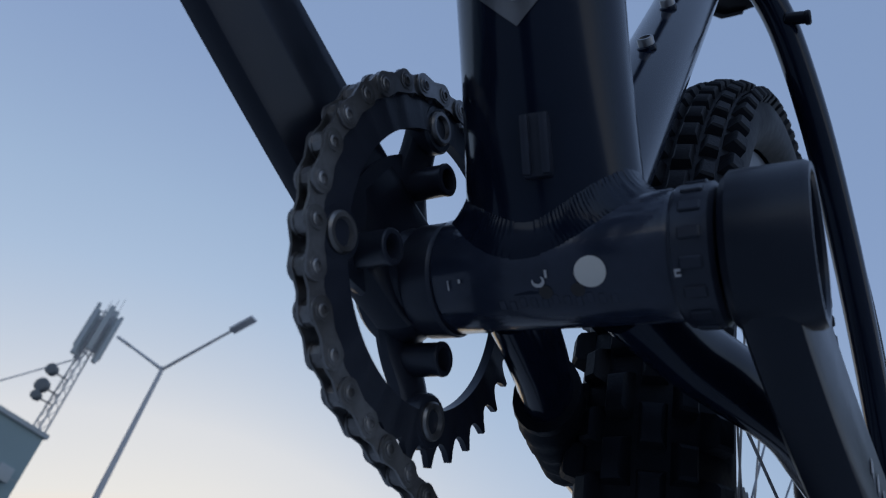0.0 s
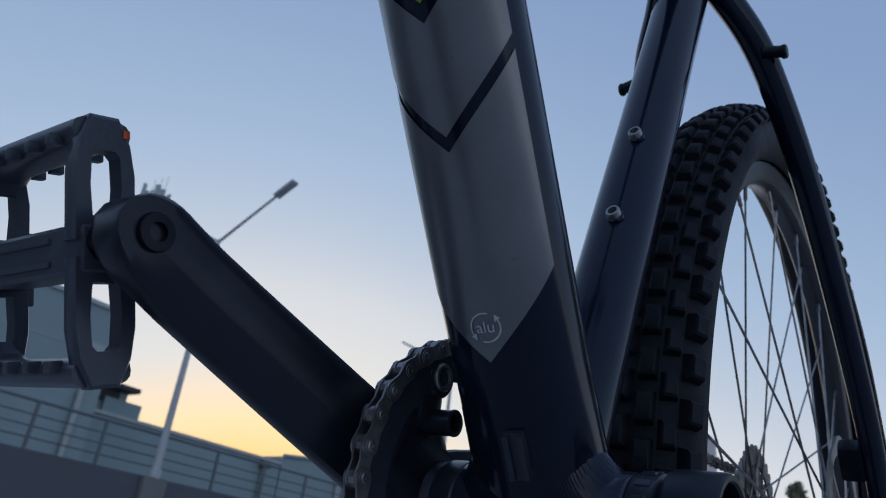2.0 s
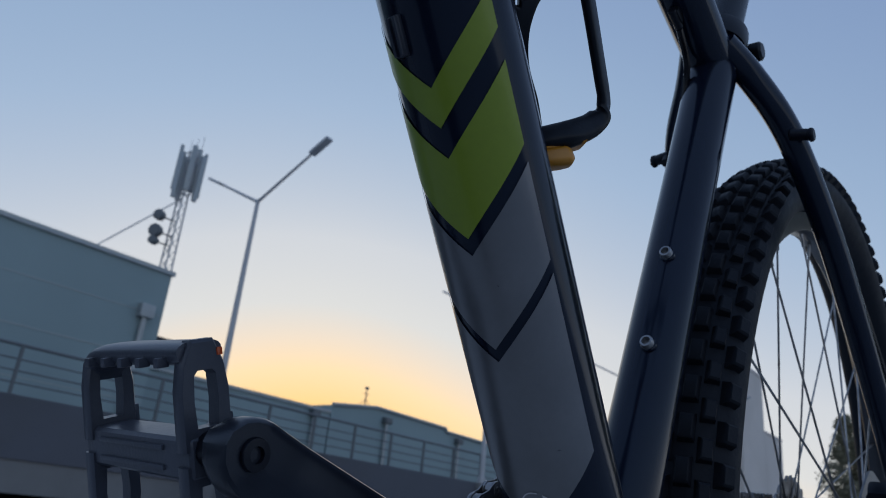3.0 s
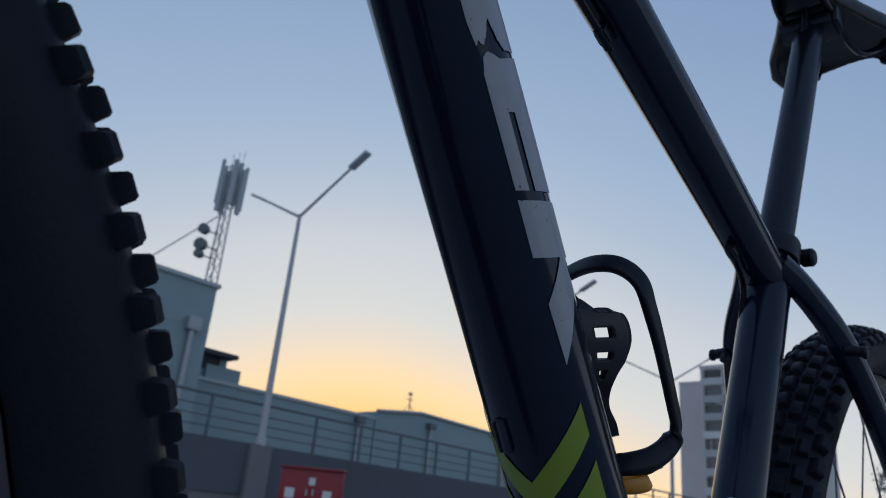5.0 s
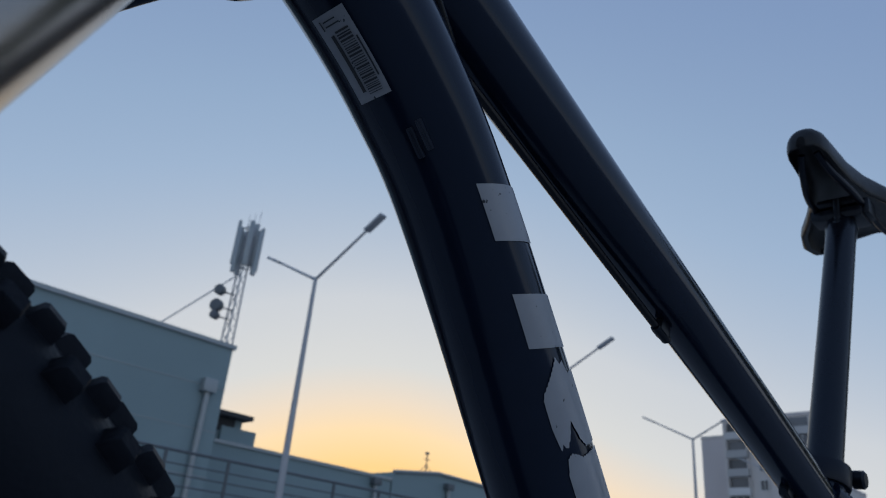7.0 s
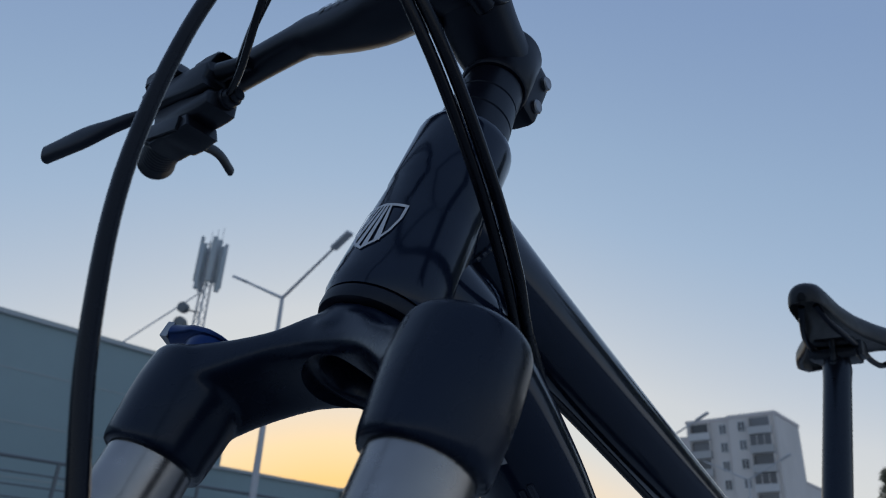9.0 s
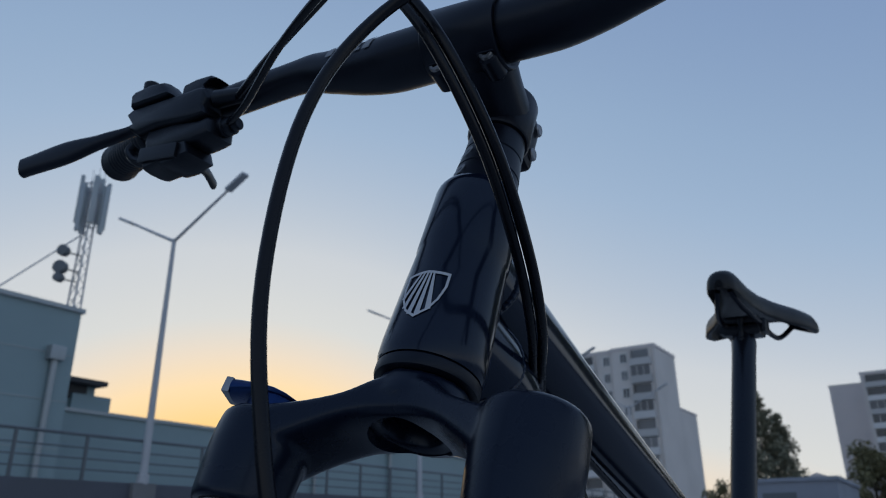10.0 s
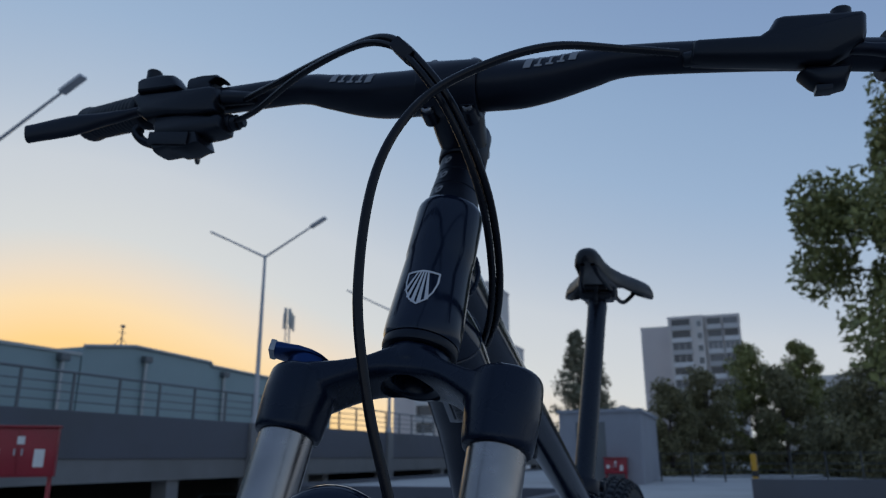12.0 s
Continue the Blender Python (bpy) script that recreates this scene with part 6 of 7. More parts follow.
FAR_STEP, NEAR_STEP, COURT_END, LOW_Z = -11.0, -3.0, 16.0, -1.7
bm = bmesh.new()
xs, ys = [-3000, -60, FAR_STEP, FAR_STEP + 0.001, NEAR_STEP, NEAR_STEP + 0.001, 4, 20, 3000], [-3000, -60, -10, 10, COURT_END, COURT_END + 0.001, 30, 70, 3000]
grid = [[bm.verts.new((x, y, LOW_Z if x <= FAR_STEP or (x <= NEAR_STEP and y <= COURT_END) else 0.0)) for y in ys] for x in xs]
for i in range(len(xs) - 1):
    for j in range(len(ys) - 1):
        bm.faces.new((grid[i][j], grid[i + 1][j], grid[i + 1][j + 1], grid[i][j + 1]))
finish("ground", bm, M_PAVE, None, "pale concrete deck with a lower court beside it", False, "ground", "structure")
for x0, x1, y0, y1 in ((FAR_STEP - 0.12, FAR_STEP + 0.12, COURT_END - 0.12, 70), (FAR_STEP + 0.121, NEAR_STEP - 0.121, COURT_END - 0.12, COURT_END + 0.12), (NEAR_STEP - 0.12, NEAR_STEP + 0.12, -40, COURT_END + 0.12)):
    finish("kerb", slab(x0, x1, y0, y1, LOW_Z - 0.05, 0.10, None, 0.01), M_DARKCON, None, "dark concrete edge kerb above the lower court", False, "kerb", "structure")

# parking deck across the court: parapet, beam, columns, bays darkened by a near-black rear wall
WALL_X = -12.2
deck = thing("parking_deck", "grey concrete parking deck with dark open bays", "parking deck", (0, 0, 0))
part("parapet", slab(WALL_X - 0.25, WALL_X, -25, 70, 0.76, 1.70, None, 0.01), M_DARKCON, deck, "dark grey painted parapet band", False)
part("beam", slab(WALL_X - 0.25, WALL_X - 0.04, -25, 70, 0.27, 0.76), M_CONCRETE, deck, "lighter concrete edge beam", False)
part("deck_slab", slab(WALL_X - 12, WALL_X - 0.26, -25, 70, 0.45, 0.75), M_CONCRETE, deck, "", False)
# the shade deep in the bays is put into this wall's colour
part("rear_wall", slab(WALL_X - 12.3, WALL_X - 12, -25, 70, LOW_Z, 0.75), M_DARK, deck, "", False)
for y in range(-22, 70, 6):
    part("column", slab(WALL_X - 0.55, WALL_X - 0.10, y - 0.2, y + 0.2, LOW_Z, 0.27, None, 0.01), M_CONCRETE, deck, "", False)
part("end_wall", slab(WALL_X - 12, WALL_X - 0.3, 21.5, 21.8, LOW_Z, 0.45), M_CONCRETE, deck, "", False)

railing = thing("railing", "grey steel railing with horizontal bars on the parapet", "railing", (WALL_X - 0.12, 0, 1.70))
RAIL_TOP = 0.77
for z, r in ((RAIL_TOP, 0.028), (0.55, 0.014), (0.37, 0.014), (0.19, 0.014)):
    bm = bmesh.new()
    sweep(bm, [(0, -25, z), (0, 70, z)], r, 10)
    part("rail", bm, M_RAIL, railing)
bm = bmesh.new()
box(bm, (0, 0, RAIL_TOP / 2), (0.05, 0.05, RAIL_TOP), None, 0.004, 1)
box(bm, (0, 0, 0.006), (0.11, 0.11, 0.012), None, 0.002, 1)
rail_post = part("post", bm, M_RAIL, railing)
rail_post.location = (0, -22.0, 0)
for i in range(1, 72):
    ob = new("post", rail_post.data)
    ob.parent = railing
    ob.location = (0, -22.0 + 1.26 * i, 0)



# street lamps with two raised arms
def street_lamp(y):
    lamp = thing("street_lamp", "tall galvanised street lamp with two raised arms", "street lamp", (WALL_X, y, 0), 0, "lamps along the parapet")
    bm = bmesh.new()
    sweep(bm, [(0, 0, 1.70), (0, 0, 3.6), (0, 0, 6.55)], [0.075, 0.062, 0.042], 16)
    cyl(bm, (0, 0, 1.68), (0, 0, 1.86), 0.11, n=18, soft=0.01)
    part("pole", bm, M_GALV, lamp)
    part("pilaster", slab(-0.22, 0.10, -0.24, 0.24, LOW_Z, 1.705, None, 0.015), M_CONCRETE, lamp, "concrete pilaster below the pole", False)
    for sd in (1, -1):
        bm = bmesh.new()
        sweep(bm, [(0, 0, 6.50), (sd * 1.60, 0, 7.30)], [0.034, 0.026], 12, V(0, 1, 0))
        part("arm", bm, M_GALV, lamp)
        bm = bmesh.new()
        d = V(sd * 1.78, 0, 0.86).normalized()
        box(bm, (sd * 1.76, 0, 7.375), (0.54, 0.17, 0.065), rot_from(d, V(0, 1, 0), d.cross(V(0, 1, 0))), 0.02)
        part("lamp_head", bm, M_GALV, lamp, "flat grey lamp head, unlit")
    return lamp


for y in (8.11, 17.0, 25.9, 34.85, -0.9):
    street_lamp(y)

# pale green halls
hall = thing("industrial_hall", "tall pale green industrial hall with flat roof", "building", (0, 0, 0))
part("wall", slab(-46, -25, -45, 13.75, LOW_Z, 8.42), M_GREEN, hall, "pale green sheet cladding", False)
part("roof", slab(-46.1, -24.9, -45.1, 13.85, 8.42, 8.58), M_DOWNPIPE, hall, "", False)
for z in (2.0, 3.6, 5.2, 6.8):
    part("seam", slab(-25.02, -24.985, -45, 13.75, z, z + 0.03), M_DOWNPIPE, hall, "", False)
for y in (13.0, 2.5, -8.0):
    bm = bmesh.new()
    sweep(bm, [(-24.88, y, 0.5), (-24.88, y, 6.6)], 0.11, 14)
    box(bm, (-24.85, y, 6.8), (0.34, 0.55, 0.5), None, 0.04)
    part("downpipe", bm, M_DOWNPIPE, hall, "zinc downpipe with a hopper head")
hall2 = thing("low_hall", "long low pale green hall with stepped roofline", "building", (0, 0, 0))
part("wall", slab(-52, -30, 14.2, 27.4, LOW_Z, 5.75), M_GREEN, hall2, "", False)
part("roof", slab(-52.1, -29.9, 14.1, 27.4, 5.75, 5.9), M_DOWNPIPE, hall2, "", False)
part("roof_house", slab(-40, -30.3, 14.2, 18.0, 5.9, 6.95), M_GREEN, hall2, "", False)
part("roof_house", slab(-40.2, -30.1, 16.9, 18.7, 5.9, 6.55), M_GREEN, hall2, "", False)
part("eave", slab(-40.3, -29.7, 14.2, 18.2, 6.95, 7.15), M_DARK, hall2, "dark overhanging flat roof", False)
part("louvre", slab(-30.35, -30.24, 15.0, 17.6, 6.35, 6.95), M_DARK, hall2, "", False)
hall3 = thing("gabled_hall", "long pale green hall with a low gable", "building", (0, 0, 0))
bm = bmesh.new()
outline = [(27.5, LOW_Z), (53.0, LOW_Z), (53.0, 6.00), (37.6, 6.32), (37.5, 6.52), (31.0, 6.66), (27.5, 6.22)]
plate(bm, outline, 22.0, lambda u, v, w: V(-41 + w, u, v))
part("wall", bm, M_GREEN, hall3, "", False)
bm = bmesh.new()
for (a, b), (c, d) in zip(outline[2:], outline[3:]):
    sweep(bm, [(-29.95, a, b + 0.03), (-29.95, c, d + 0.03)], 0.10, 8)
part("roof_edge", bm, M_DOWNPIPE, hall3)
for y, top in ((26.2, 5.40), (31.8, 5.95), (38.8, 5.80)):
    bm = bmesh.new()
    sweep(bm, [(-29.85, y, 0.5), (-29.85, y, top)], 0.11, 12)
    pipe = part("downpipe", bm, M_DOWNPIPE, hall3 if y > 27 else hall2, "pale zinc downpipe")
    bm = bmesh.new()
    box(bm, (-29.8, y, top + 0.12), (0.36, 0.55, 0.34), None, 0.05)
    part("hopper", bm, M_RAIL, pipe, "dark hopper head")
bm = bmesh.new()
sweep(bm, [(-32, 32.0, 6.5), (-32, 32.0, 8.15)], [0.05, 0.03], 8)
box(bm, (-32, 32.0, 8.1), (0.16, 0.22, 0.16), None, 0.03)
sweep(bm, [(-32, 31.75, 7.75), (-32, 32.25, 7.75)], 0.025, 6)
for k in (-1, 1):
    sweep(bm, [(-32, 32.0, 7.45), (-32, 32.0 + 0.95 * k, 6.6)], 0.02, 6)
sweep(bm, [(-32, 31.4, 6.98), (-32, 32.6, 6.98)], 0.02, 6)
part("roof_mast", bm, M_RAIL, hall3, "slim stayed roof mast")


def antenna_mast(where, h, n_panels, label, dishes, reach=0.50, tall=2.0):
    m = thing("antenna_mast", label, "antenna mast", where)
    bm = bmesh.new()
    for dx, dy in ((-0.22, -0.16), (0.22, -0.16), (0.0, 0.24)):
        sweep(bm, [(dx, dy, 0), (dx * 0.7, dy * 0.7, h)], 0.035, 8)
    k = int(h / 0.5)
    cs = [(-0.22, -0.16), (0.22, -0.16), (0.0, 0.24)]
    for i in range(k):
        for j in range(3):
            a, b = cs[j], cs[(j + 1) % 3]
            f0, f1 = 1 - 0.3 * i / k, 1 - 0.3 * (i + 1) / k
            sweep(bm, [(a[0] * f0, a[1] * f0, h * i / k), (b[0] * f1, b[1] * f1, h * (i + 1) / k)], 0.016, 6)
    part("lattice", bm, M_GALV, m)
    for i in range(n_panels):
        a = 2 * math.pi * i / n_panels + 0.4
        zc = h - tall / 2 + 0.16 * (i * 2 % 5 - 2)
        bm = bmesh.new()
        box(bm, (math.cos(a) * reach, math.sin(a) * reach, zc), (0.13, 0.21, tall), Matrix.Rotation(a, 3, "Z"), 0.04)
        part("panel_antenna", bm, M_DOWNPIPE, m, "slim pale panel antenna")
        for dz in (-0.35 * tall, 0.35 * tall):
            bm = bmesh.new()
            sweep(bm, [(0, 0, zc + dz), (math.cos(a) * (reach - 0.04), math.sin(a) * (reach - 0.04), zc + dz)], 0.025, 6)
            part("bracket", bm, M_GALV, m)
    if dishes:
        for z, r in ((1.5, 0.25), (2.15, 0.21), (1.1, 0.17)):
            bm = bmesh.new()
            lathe(bm, (-0.1, -0.62, z), (0.5, -1, 0), [(0, 0), (r * 0.9, 0.02), (r, 0.1), (r, 0.3), (0, 0.34)], 20)
            sweep(bm, [(0, 0, z), (-0.1, -0.6, z)], 0.03, 6)
            part("drum_antenna", bm, M_RAIL, m)
        bm = bmesh.new()
        sweep(bm, [(0, 0, 3.2), (-0.3, -2.9, 0.0)], 0.03, 6)
        part("brace", bm, M_GALV, m)
        for dx in (-0.3, 0.1, 0.45):
            bm = bmesh.new()
            sweep(bm, [(dx, 0.1 * dx, h), (dx, 0.1 * dx, h + 0.55)], 0.012, 5)
            part("lightning_rod", bm, M_GALV, m)
    return m


antenna_mast((-25.5, 13.72, 8.6), 5.35, 7, "lattice antenna mast with pale panel antennas on the roof", True)
antenna_mast((-30.8, 47.4, 6.45), 5.2, 5, "small antenna mast with panels on the low hall", False, 0.38, 1.25)


# red hydrant cabinet on legs
def red_cabinet(where, rz, w, h, z0, label):
    c = thing("hydrant_cabinet", label, "cabinet", where, rz)
    bm = bmesh.new()
    box(bm, (0, 0, z0 + h / 2), (w, 0.32, h), None, 0.015)
    part("body", bm, M_RED, c, "red painted sheet steel box")
    bm = bmesh.new()
    box(bm, (0, -0.02, z0 + h + 0.015), (w + 0.05, 0.40, 0.03), None, 0.008)
    part("roof", bm, M_RED, c)
    for sx in (-0.25, 0.25):
        bm = bmesh.new()
        box(bm, (sx * w, -0.168, z0 + h / 2), (w * 0.46, 0.018, h * 0.9), None, 0.006)
        d = part("door", bm, M_RED, c, "red sheet door")
        bm = bmesh.new()
        box(bm, (sx * w * 0.2, -0.183, z0 + h * 0.5), (0.02, 0.02, 0.10), None, 0.004)
        part("handle", bm, M_GALV, d)
    for px, pz, sw, sh in ((-0.32, 0.46, 0.15, 0.22), (0.28, 0.38, 0.14, 0.36), (0.02, 0.74, 0.10, 0.16)):
        bm = bmesh.new()
        box(bm, (px * w, -0.1795, z0 + pz * h), (sw * w, 0.003, sh * h))
        part("notice", bm, M_PAPER, c, "white paper notice", False)
    if z0 > 0.2:
        for sx in (-0.44, 0.44):
            bm = bmesh.new()
            box(bm, (sx * w, 0, z0 / 2), (0.06, 0.10, z0 + 0.01), None, 0.006)
            part("leg", bm, M_RED, c)
    return c


red_cabinet(at(-50.1, 13.2, LOW_Z), 42, 1.02, 0.72, 0.50 - LOW_Z, "red steel hydrant cabinet on tall legs with white notices")

# grey stairhead across the deck
shed = thing("stairhead", "low grey rendered stairhead with flat roof", "building", (0, 0, 0))
x0, x1, y0 = at(-12.3, 22.7).x, at(-6.25, 22.7).x, at(-9, 22.7).y
part("wall", slab(x0, x1, y0, y0 + 5, 0, 2.02), M_RENDER, shed, "", False)
part("roof", slab(x0 - 0.06, x1 + 0.06, y0 - 0.06, y0 + 5.06, 2.02, 2.12, None, 0.01), M_RENDER, shed, "", False)
part("door", slab(x0 + 0.5, x0 + 1.35, y0 - 0.03, y0 + 0.02, 0, 1.75, None, 0.005), M_RAIL, shed, "", False)
red_cabinet((at(-8.15, 22.6).x, y0 - 0.20, 0), 0, 0.62, 0.42, 0.30, "small red hydrant box on the stairhead wall")

finish("low_wall", slab(0.46, 16, 12.9, 13.2, 0, 0.40, None, 0.01), M_DARKCON, None, "low dark grey concrete wall on the deck", False, "wall", "structure")
bol = thing("bollard", "yellow steel bollard behind the low wall", "bollard", at(1.19, 14.4))
bm = bmesh.new()
lathe(bm, (0, 0, 0), (0, 0, 1), [(0, 0), (0.050, 0), (0.050, 0.76), (0.042, 0.80), (0, 0.81)], 20)
part("tube", bm, M_YELLOW, bol)
bm = bmesh.new()
lathe(bm, (0, 0, 0.42), (0, 0, 1), [(0.0512, 0), (0.0520, 0.002), (0.0520, 0.10), (0.0512, 0.102)], 20)
part("band", bm, M_INK, bol, "black band")
mesh_fence = thing("fence", "dark mesh fence at the deck's far edge", "fence", (0, 24.5, 0))
for i in range(20):
    bm = bmesh.new()
    cyl(bm, (-2.0 + i * 0.95, 0, 0), (-2.0 + i * 0.95, 0, 0.9), 0.025, n=8)
    part("post", bm, M_FENCE, mesh_fence)
for z in (0.15, 0.35, 0.55, 0.85):
    bm = bmesh.new()
    sweep(bm, [(-2.0, 0, z), (16.05, 0, z)], 0.012, 6)
    part("rail", bm, M_FENCE, mesh_fence)


# apartment blocks: a windowless set-back part, a main front with balcony columns, a lower part behind
def apartment_block(where, rz, storeys, sh, label, sections, back, rear, cols):
    b = thing("apartment_block", label, "building", where, rz)
    h = storeys * sh + 0.8
    for x0, x1, y0, y1, mat in sections:
        part("wall", slab(x0, x1, y0, y1, -2, h), mat, b, "weathered pale plaster wall", False)
        part("parapet", slab(x0 - 0.12, x1 + 0.12, y0 - 0.12, y1 + 0.12, h, h + 0.45), M_GABLE, b, "", False)
    x0, x1, y0, y1, hb = back
    part("set_back_wall", slab(x0, x1, y0, y1, -2, hb), M_GABLE, b, "windowless grey-beige part", False)
    part("parapet", slab(x0 - 0.1, x1 - 0.01, y0 - 0.1, y1 + 0.1, hb, hb + 0.4), M_PLASTER, b, "", False)
    if rear:
        x0, x1, y0, y1, hr = rear
        part("rear_wall", slab(x0, x1, y0, y1, -2, hr), M_PLASTER, b, "lower part behind", False)
        part("parapet", slab(x0 - 0.1, x1 + 0.1, y0, y1 + 0.1, hr, hr + 0.35), M_GABLE, b, "", False)
    rnd = random.Random(storeys)
    wins = {}
    for s in range(storeys):
        z = 0.8 + s * sh + 1.35
        for cx, y, wide, kind in cols:
            if kind == "w":
                if wide not in wins:
                    g = bmesh.new()
                    box(g, (0, 0, 0), (wide, 0.10, 1.35))
                    win = part("window", g, M_GLASS, b, "dark window", False)
                    f = bmesh.new()
                    for q in ((0, 0.74, wide + 0.16, 0.08), (0, -0.74, wide + 0.16, 0.08), (-wide / 2 - 0.04, 0, 0.08, 1.5), (wide / 2 + 0.04, 0, 0.08, 1.5), (0, 0, 0.06, 1.4)):
                        box(f, (q[0], -0.04, q[1]), (q[2], 0.10, q[3]))
                    wins[wide] = (win, part("frame", f, M_PAPER, win, "", False))
                    win.location = (cx, y - 0.02, z)
                else:
                    ob = new("window", wins[wide][0].data)
                    ob.parent = b
                    ob.location = (cx, y - 0.02, z)
                    f2 = new("frame", wins[wide][1].data)
                    f2.parent = ob
            else:
                up = sh - 1.25
                glazed = rnd.random() < 0.35
                g = bmesh.new()
                if glazed:
                    box(g, (cx, y - 0.72, z + up / 2 - 0.35), (wide - 0.1, 0.05, up))
                else:
                    box(g, (cx, y - 0.01, z + up / 2 - 0.35), (wide - 0.3, 0.06, up))
                part("loggia_window", g, M_GLASS, b, "", False)
                g = bmesh.new()
                n = 3 if glazed else 1
                for q in range(n + 1):
                    box(g, (cx - wide / 2 + 0.08 + (wide - 0.16) * q / n, y - 0.4 if q in (0, n) else y - 0.74, z + up / 2 - 0.35), (0.09, 0.72 if q in (0, n) else 0.06, up))
                pieces("loggia_frame", g, M_PLASTER, b)
                g = bmesh.new()
                box(g, (cx, y - 0.75, z - 0.87), (wide, 0.10, 1.05))
                for q in (-0.5, 0.5):
                    box(g, (cx + q * (wide - 0.1), y - 0.37, z - 0.87), (0.10, 0.70, 1.05))
                box(g, (cx, y - 0.38, z - 1.38), (wide, 0.78, 0.14))
                part("balcony", g, M_BALCONY, b, "", False)
    return b


apartment_block((-41.2, 112.6, 0), 0, 10, 2.73, "ten-storey pale apartment block with balcony columns",
                [(-6.9, -0.1, 0, 10, M_PLASTER), (0, 6.9, -0.7, 10, M_PLASTER)], (-14.2, -6.95, 8.2, 15, 27.6), (-3, 6.85, 10.2, 19.5, 19.6),
                [(-4.7, 0, 3.2, "b"), (-1.2, 0, 1.0, "w"), (1.9, -0.7, 1.0, "w"), (4.7, -0.7, 3.3, "b")])
apartment_block((-3.6, 179.8, 0), -1.5, 11, 2.85, "eleven-storey white apartment block with a blank set-back part",
                [(-7.9, -0.05, 0, 11, M_PLASTER), (0.05, 7.9, 0.9, 11, M_PLASTER)], (-15.6, -7.95, 10.5, 19, 31.8), None,
                [(-5.0, 0, 4.4, "b"), (-0.95, 0, 1.0, "w"), (2.3, 0.9, 3.3, "b"), (5.9, 0.9, 3.3, "b")])
house = thing("far_house", "far low pale house with a pitched roof", "house", at(-7.4, 75))
part("wall", slab(-3.5, 3.5, 0, 6, -1, 4.2), M_PLASTER, house, "", False)
bm = bmesh.new()
plate(bm, [(-3.8, 4.1), (3.8, 4.1), (0, 5.6)], 6.6, lambda u, v, w: V(u, 3 + w, v))
part("roof", bm, M_GABLE, house, "", False)
house2 = thing("far_block", "far pale block seen over the trees", "building", at(6.6, 110), -8)
part("wall", slab(-6, 6, 0, 8, -1, 11), M_PLASTER, house2, "", False)
for i in range(5):
    for k in range(3):
        part("window", slab(-5 + i * 2.3, -4 + i * 2.3, -0.05, 0.1, 2.2 + k * 2.9, 3.6 + k * 2.9), M_GLASS, house2, "", False)


# ---- trees ----
def tree(where, height, spread, trunk_r, crown_base, leaf, leaves, mat, label, seed, conifer=False, drop=0.0, clumps=26):
    rnd = random.Random(seed)
    t = thing("tree", label, "tree", where)
    bm = bmesh.new()
    lean = V(rnd.uniform(-0.03, 0.03), rnd.uniform(-0.03, 0.03), 1)
    trunk = [lean * (height * 0.92 * i / 8) + V(rnd.uniform(-1, 1), rnd.uniform(-1, 1), 0) * 0.02 * i * spread * 0.3 for i in range(9)]
    sweep(bm, trunk, [trunk_r * (1 - 0.85 * i / 8) for i in range(9)], 10)
    centres = []
    for k in range(clumps):
        f = (k + 0.5) / clumps
        hgt = crown_base + (height - crown_base) * f
        if conifer:
            rad = spread * (1 - f) ** 0.62 + 0.06 * spread
        else:
            rad = spread * math.sqrt(max(0.05, 1 - (2 * f - 0.85) ** 2 * 0.9))
        a = k * 2.4 + rnd.uniform(-0.5, 0.5)
        q = rnd.uniform(0.45, 1.0) * rad
        tip = V(math.cos(a) * q, math.sin(a) * q, hgt - drop * q)
        base = lean * max(crown_base * 0.8, hgt - 0.45 * q)
        mid = base.lerp(tip, 0.5) + V(0, 0, 0.08 * q)
        sweep(bm, [base, mid, tip], [trunk_r * 0.32, trunk_r * 0.18, trunk_r * 0.05], 6)
        size = 0.75 * (rad + 0.12 * spread) if conifer else spread
        centres.append((tip, 0.34 * size * rnd.uniform(0.6, 1.15) + (0.12 if conifer else 0)))
        centres.append((base.lerp(tip, 0.55), 0.30 * size * rnd.uniform(0.5, 1.0) + (0.12 if conifer else 0)))
    part("trunk", bm, M_BARK, t, "rough bark trunk with limbs")
    vs, fs = [], []
    for i in range(leaves):
        c, r = centres[rnd.randrange(len(centres))]
        d = V(rnd.gauss(0, 1), rnd.gauss(0, 1), rnd.gauss(0, 0.8)).normalized() * r * rnd.random() ** 0.45
        p = c + d
        n = V(rnd.gauss(0, 1), rnd.gauss(0, 1), rnd.gauss(0.3, 1)).normalized()
        u = n.orthogonal().normalized()
        u = (Matrix.Rotation(rnd.uniform(0, 6.28), 3, n) @ u)
        w = n.cross(u)
        s = leaf * rnd.uniform(0.6, 1.3)
        k = len(vs)
        vs += [p - u * s, p + w * s * 0.45 + n * s * 0.12, p + u * s, p - w * s * 0.45 + n * s * 0.12]
        fs += [(k, k + 1, k + 2), (k, k + 2, k + 3)]
    me = bpy.data.meshes.new("crown")
    me.from_pydata([tuple(v) for v in vs], [], fs)
    me.materials.append(mat)
    ob = new("crown", me)
    ob.parent = t
    tagged(ob, "uneven leafy crown with gaps", kind="stuff")
    return t


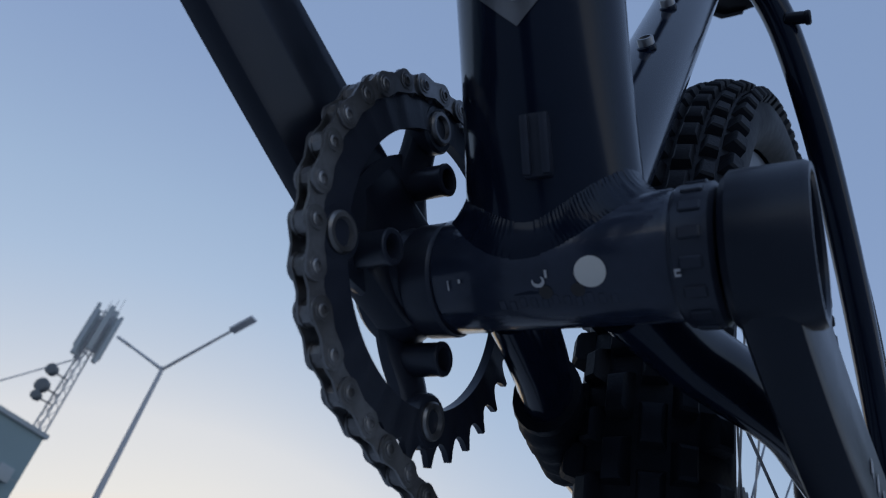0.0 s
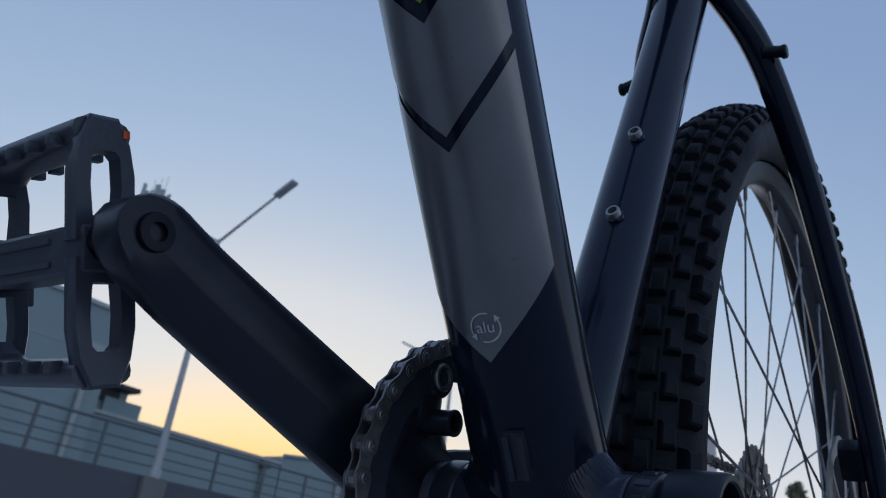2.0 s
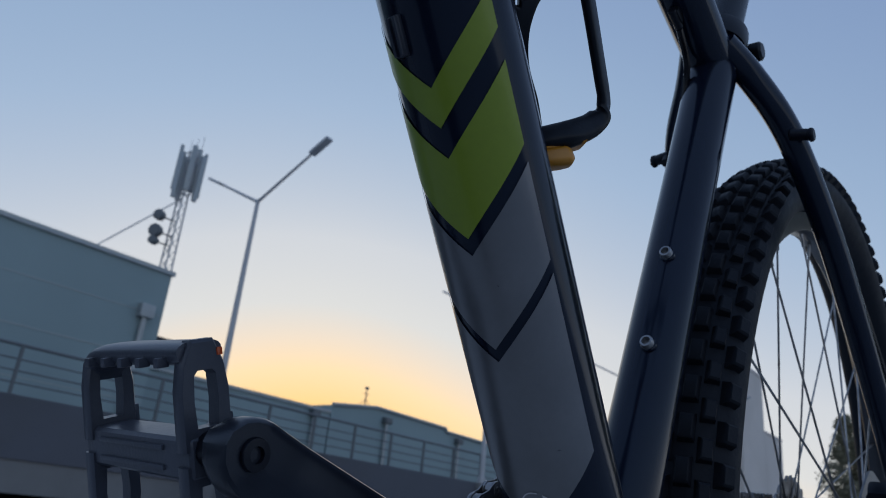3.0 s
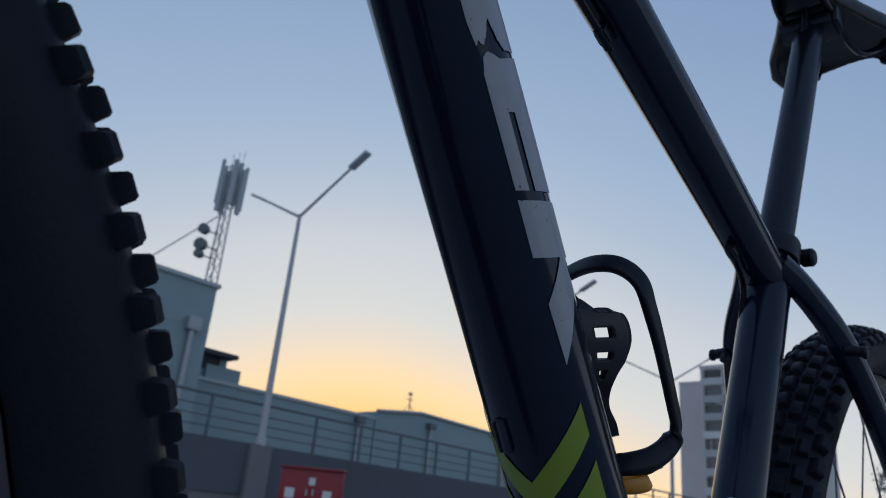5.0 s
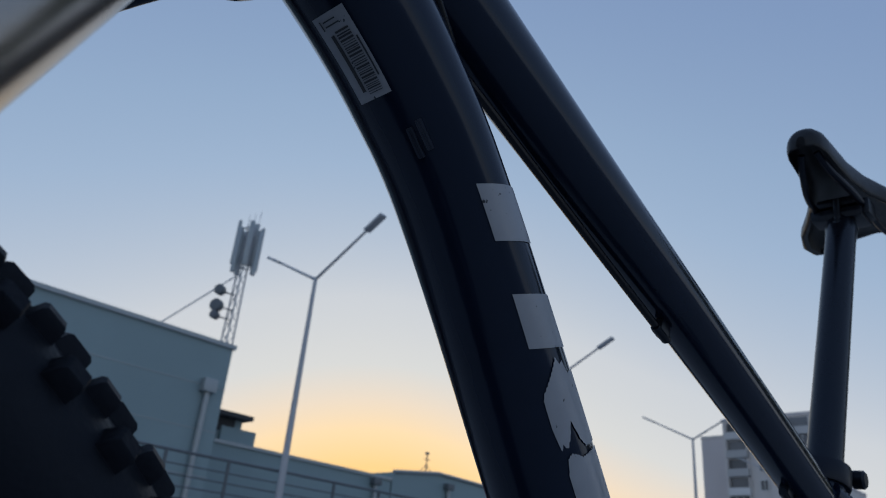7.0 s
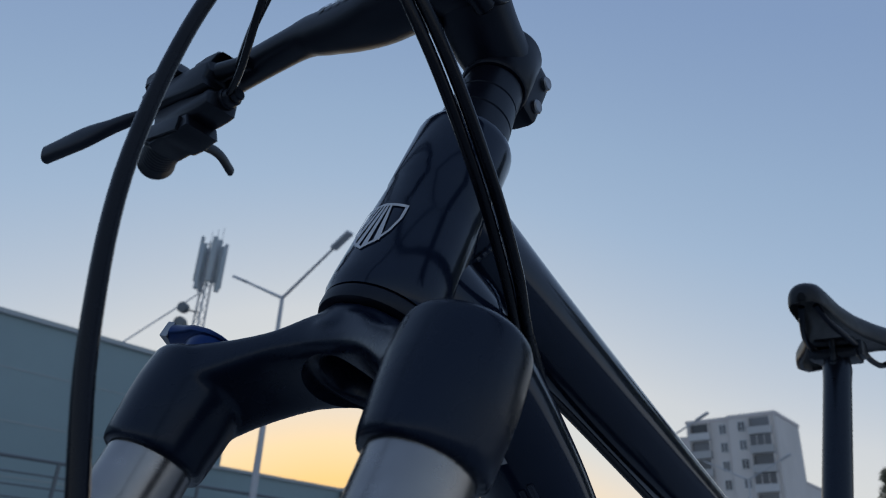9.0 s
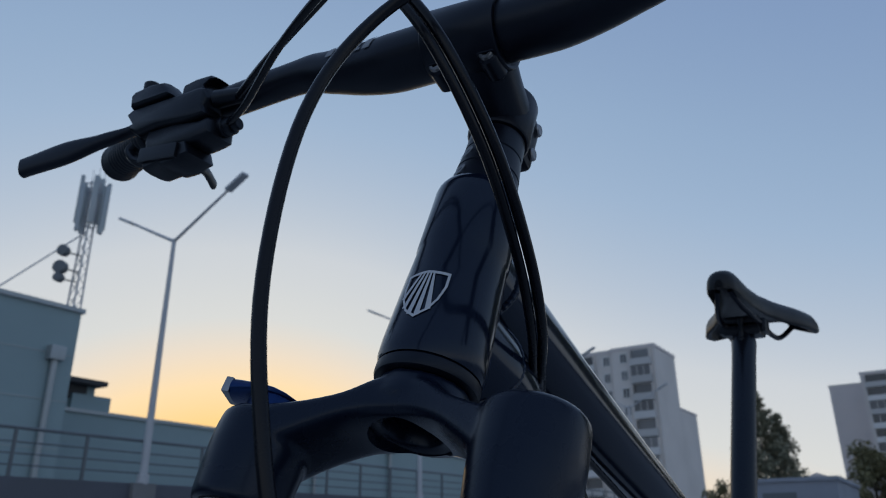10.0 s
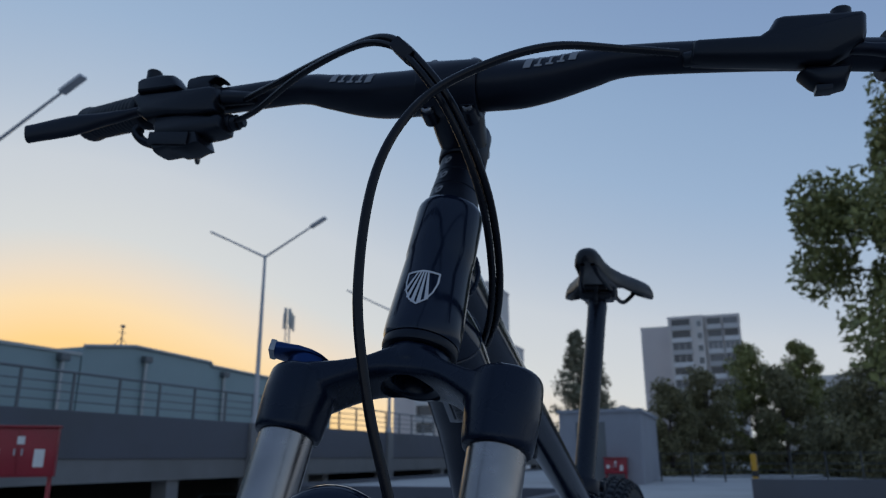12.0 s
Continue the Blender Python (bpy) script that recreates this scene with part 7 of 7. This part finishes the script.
tree(at(17.3, 14.5), 7.4, 2.65, 0.20, 2.2, 0.08, 80000, M_LEAF, "broad-leaved tree with a ragged green crown", 11, drop=0.15, clumps=40)
tree(at(-10.65, 46), 8.2, 2.0, 0.16, 0.9, 0.12, 9500, M_NEEDLE, "dark conifer with a pointed crown", 5, True, 0.2, 64)
tree(at(-9.35, 47.5), 7.1, 1.6, 0.14, 0.9, 0.12, 6000, M_NEEDLE, "dark conifer close beside a taller one", 8, True, 0.2, 48)
for az, d, hh, sp, sd, mt in ((-4.1, 34, 4.3, 1.5, 21, M_LEAF2), (-1.6, 36, 5.0, 1.6, 22, M_LEAF2), (1.6, 38, 6.4, 1.7, 23, M_LEAF), (3.4, 37, 5.1, 1.6, 27, M_LEAF2), (5.0, 39, 6.5, 1.6, 24, M_LEAF), (7.4, 33, 3.8, 1.7, 25, M_LEAF2), (9.9, 30, 4.9, 1.8, 26, M_LEAF2), (12.3, 32, 5.6, 2.2, 28, M_LEAF)):
    tree(at(az, d, -0.6), hh, sp, 0.14, 0.4, 0.085, 17000, mt, "leafy tree in a dense dark row", sd, False, 0.1, 26)
for az, d, hh in ((-13.6, 60, 4.6), (-6.0, 58, 4.2)):
    tree(at(az, d, -0.6), hh, 2.0, 0.14, 0.6, 0.17, 2400, M_LEAF2, "small leafy tree behind the stairhead", int(d), False, 0.1, 20)


# a parked car in the lower bay
def parked_car(where, rz):
    c = thing("car", "pale parked hatchback in the lower parking bay", "car", where, rz)
    bm = bmesh.new()
    secs = [(-2.0, 0.30, 0.62, 0.70), (-1.85, 0.25, 0.80, 0.80), (-1.0, 0.2, 0.90, 0.86), (-0.6, 0.2, 0.95, 0.87), (1.4, 0.2, 0.98, 0.87), (1.95, 0.25, 0.92, 0.82), (2.05, 0.35, 0.7, 0.74)]
    rings = []
    for y, z0, z1, w in secs:
        rings.append([bm.verts.new((sx * w, y, z)) for sx, z in ((-1, z0), (-1.02, (z0 + z1) / 2), (-0.96, z1), (0.96, z1), (1.02, (z0 + z1) / 2), (1, z0))])
    for a, b in zip(rings, rings[1:]):
        for j in range(6):
            bm.faces.new((a[j], a[(j + 1) % 6], b[(j + 1) % 6], b[j]))
    bm.faces.new(rings[0][::-1])
    bm.faces.new(rings[-1])
    part("body", bm, M_CARPAINT, c)
    bm = bmesh.new()
    low = [(-0.82, -0.75), (0.82, -0.75), (0.84, 1.75), (-0.84, 1.75)]
    top = [(-0.62, 0.05), (0.62, 0.05), (0.66, 1.3), (-0.66, 1.3)]
    lo = [bm.verts.new((x, y, 0.93)) for x, y in low]
    hi = [bm.verts.new((x, y, 1.42)) for x, y in top]
    for j in range(4):
        bm.faces.new((lo[j], lo[(j + 1) % 4], hi[(j + 1) % 4], hi[j]))
    part("glasshouse", bm, M_CARGLASS, c, "", False)
    bm = bmesh.new()
    box(bm, (0, 0.68, 1.435), (1.34, 1.32, 0.05), None, 0.02)
    for sx in (-1, 1):
        sweep(bm, [(sx * 0.81, -0.74, 0.94), (sx * 0.63, 0.04, 1.42)], 0.035, 8)
        sweep(bm, [(sx * 0.84, 1.74, 0.94), (sx * 0.66, 1.3, 1.42)], 0.045, 8)
    part("roof", bm, M_CARPAINT, c)
    for sx in (-1, 1):
        for y in (-1.25, 1.25):
            bm = bmesh.new()
            lathe(bm, (sx * 0.70, y, 0.31), (sx, 0, 0), [(0, 0), (0.31, 0), (0.31, 0.18), (0.20, 0.19), (0, 0.17)], 24)
            part("wheel", bm, M_RUBBER, c)


parked_car((WALL_X - 2.6, 13.6, LOW_Z), -90)
parked_car((WALL_X - 2.8, 19.2, LOW_Z), -90)
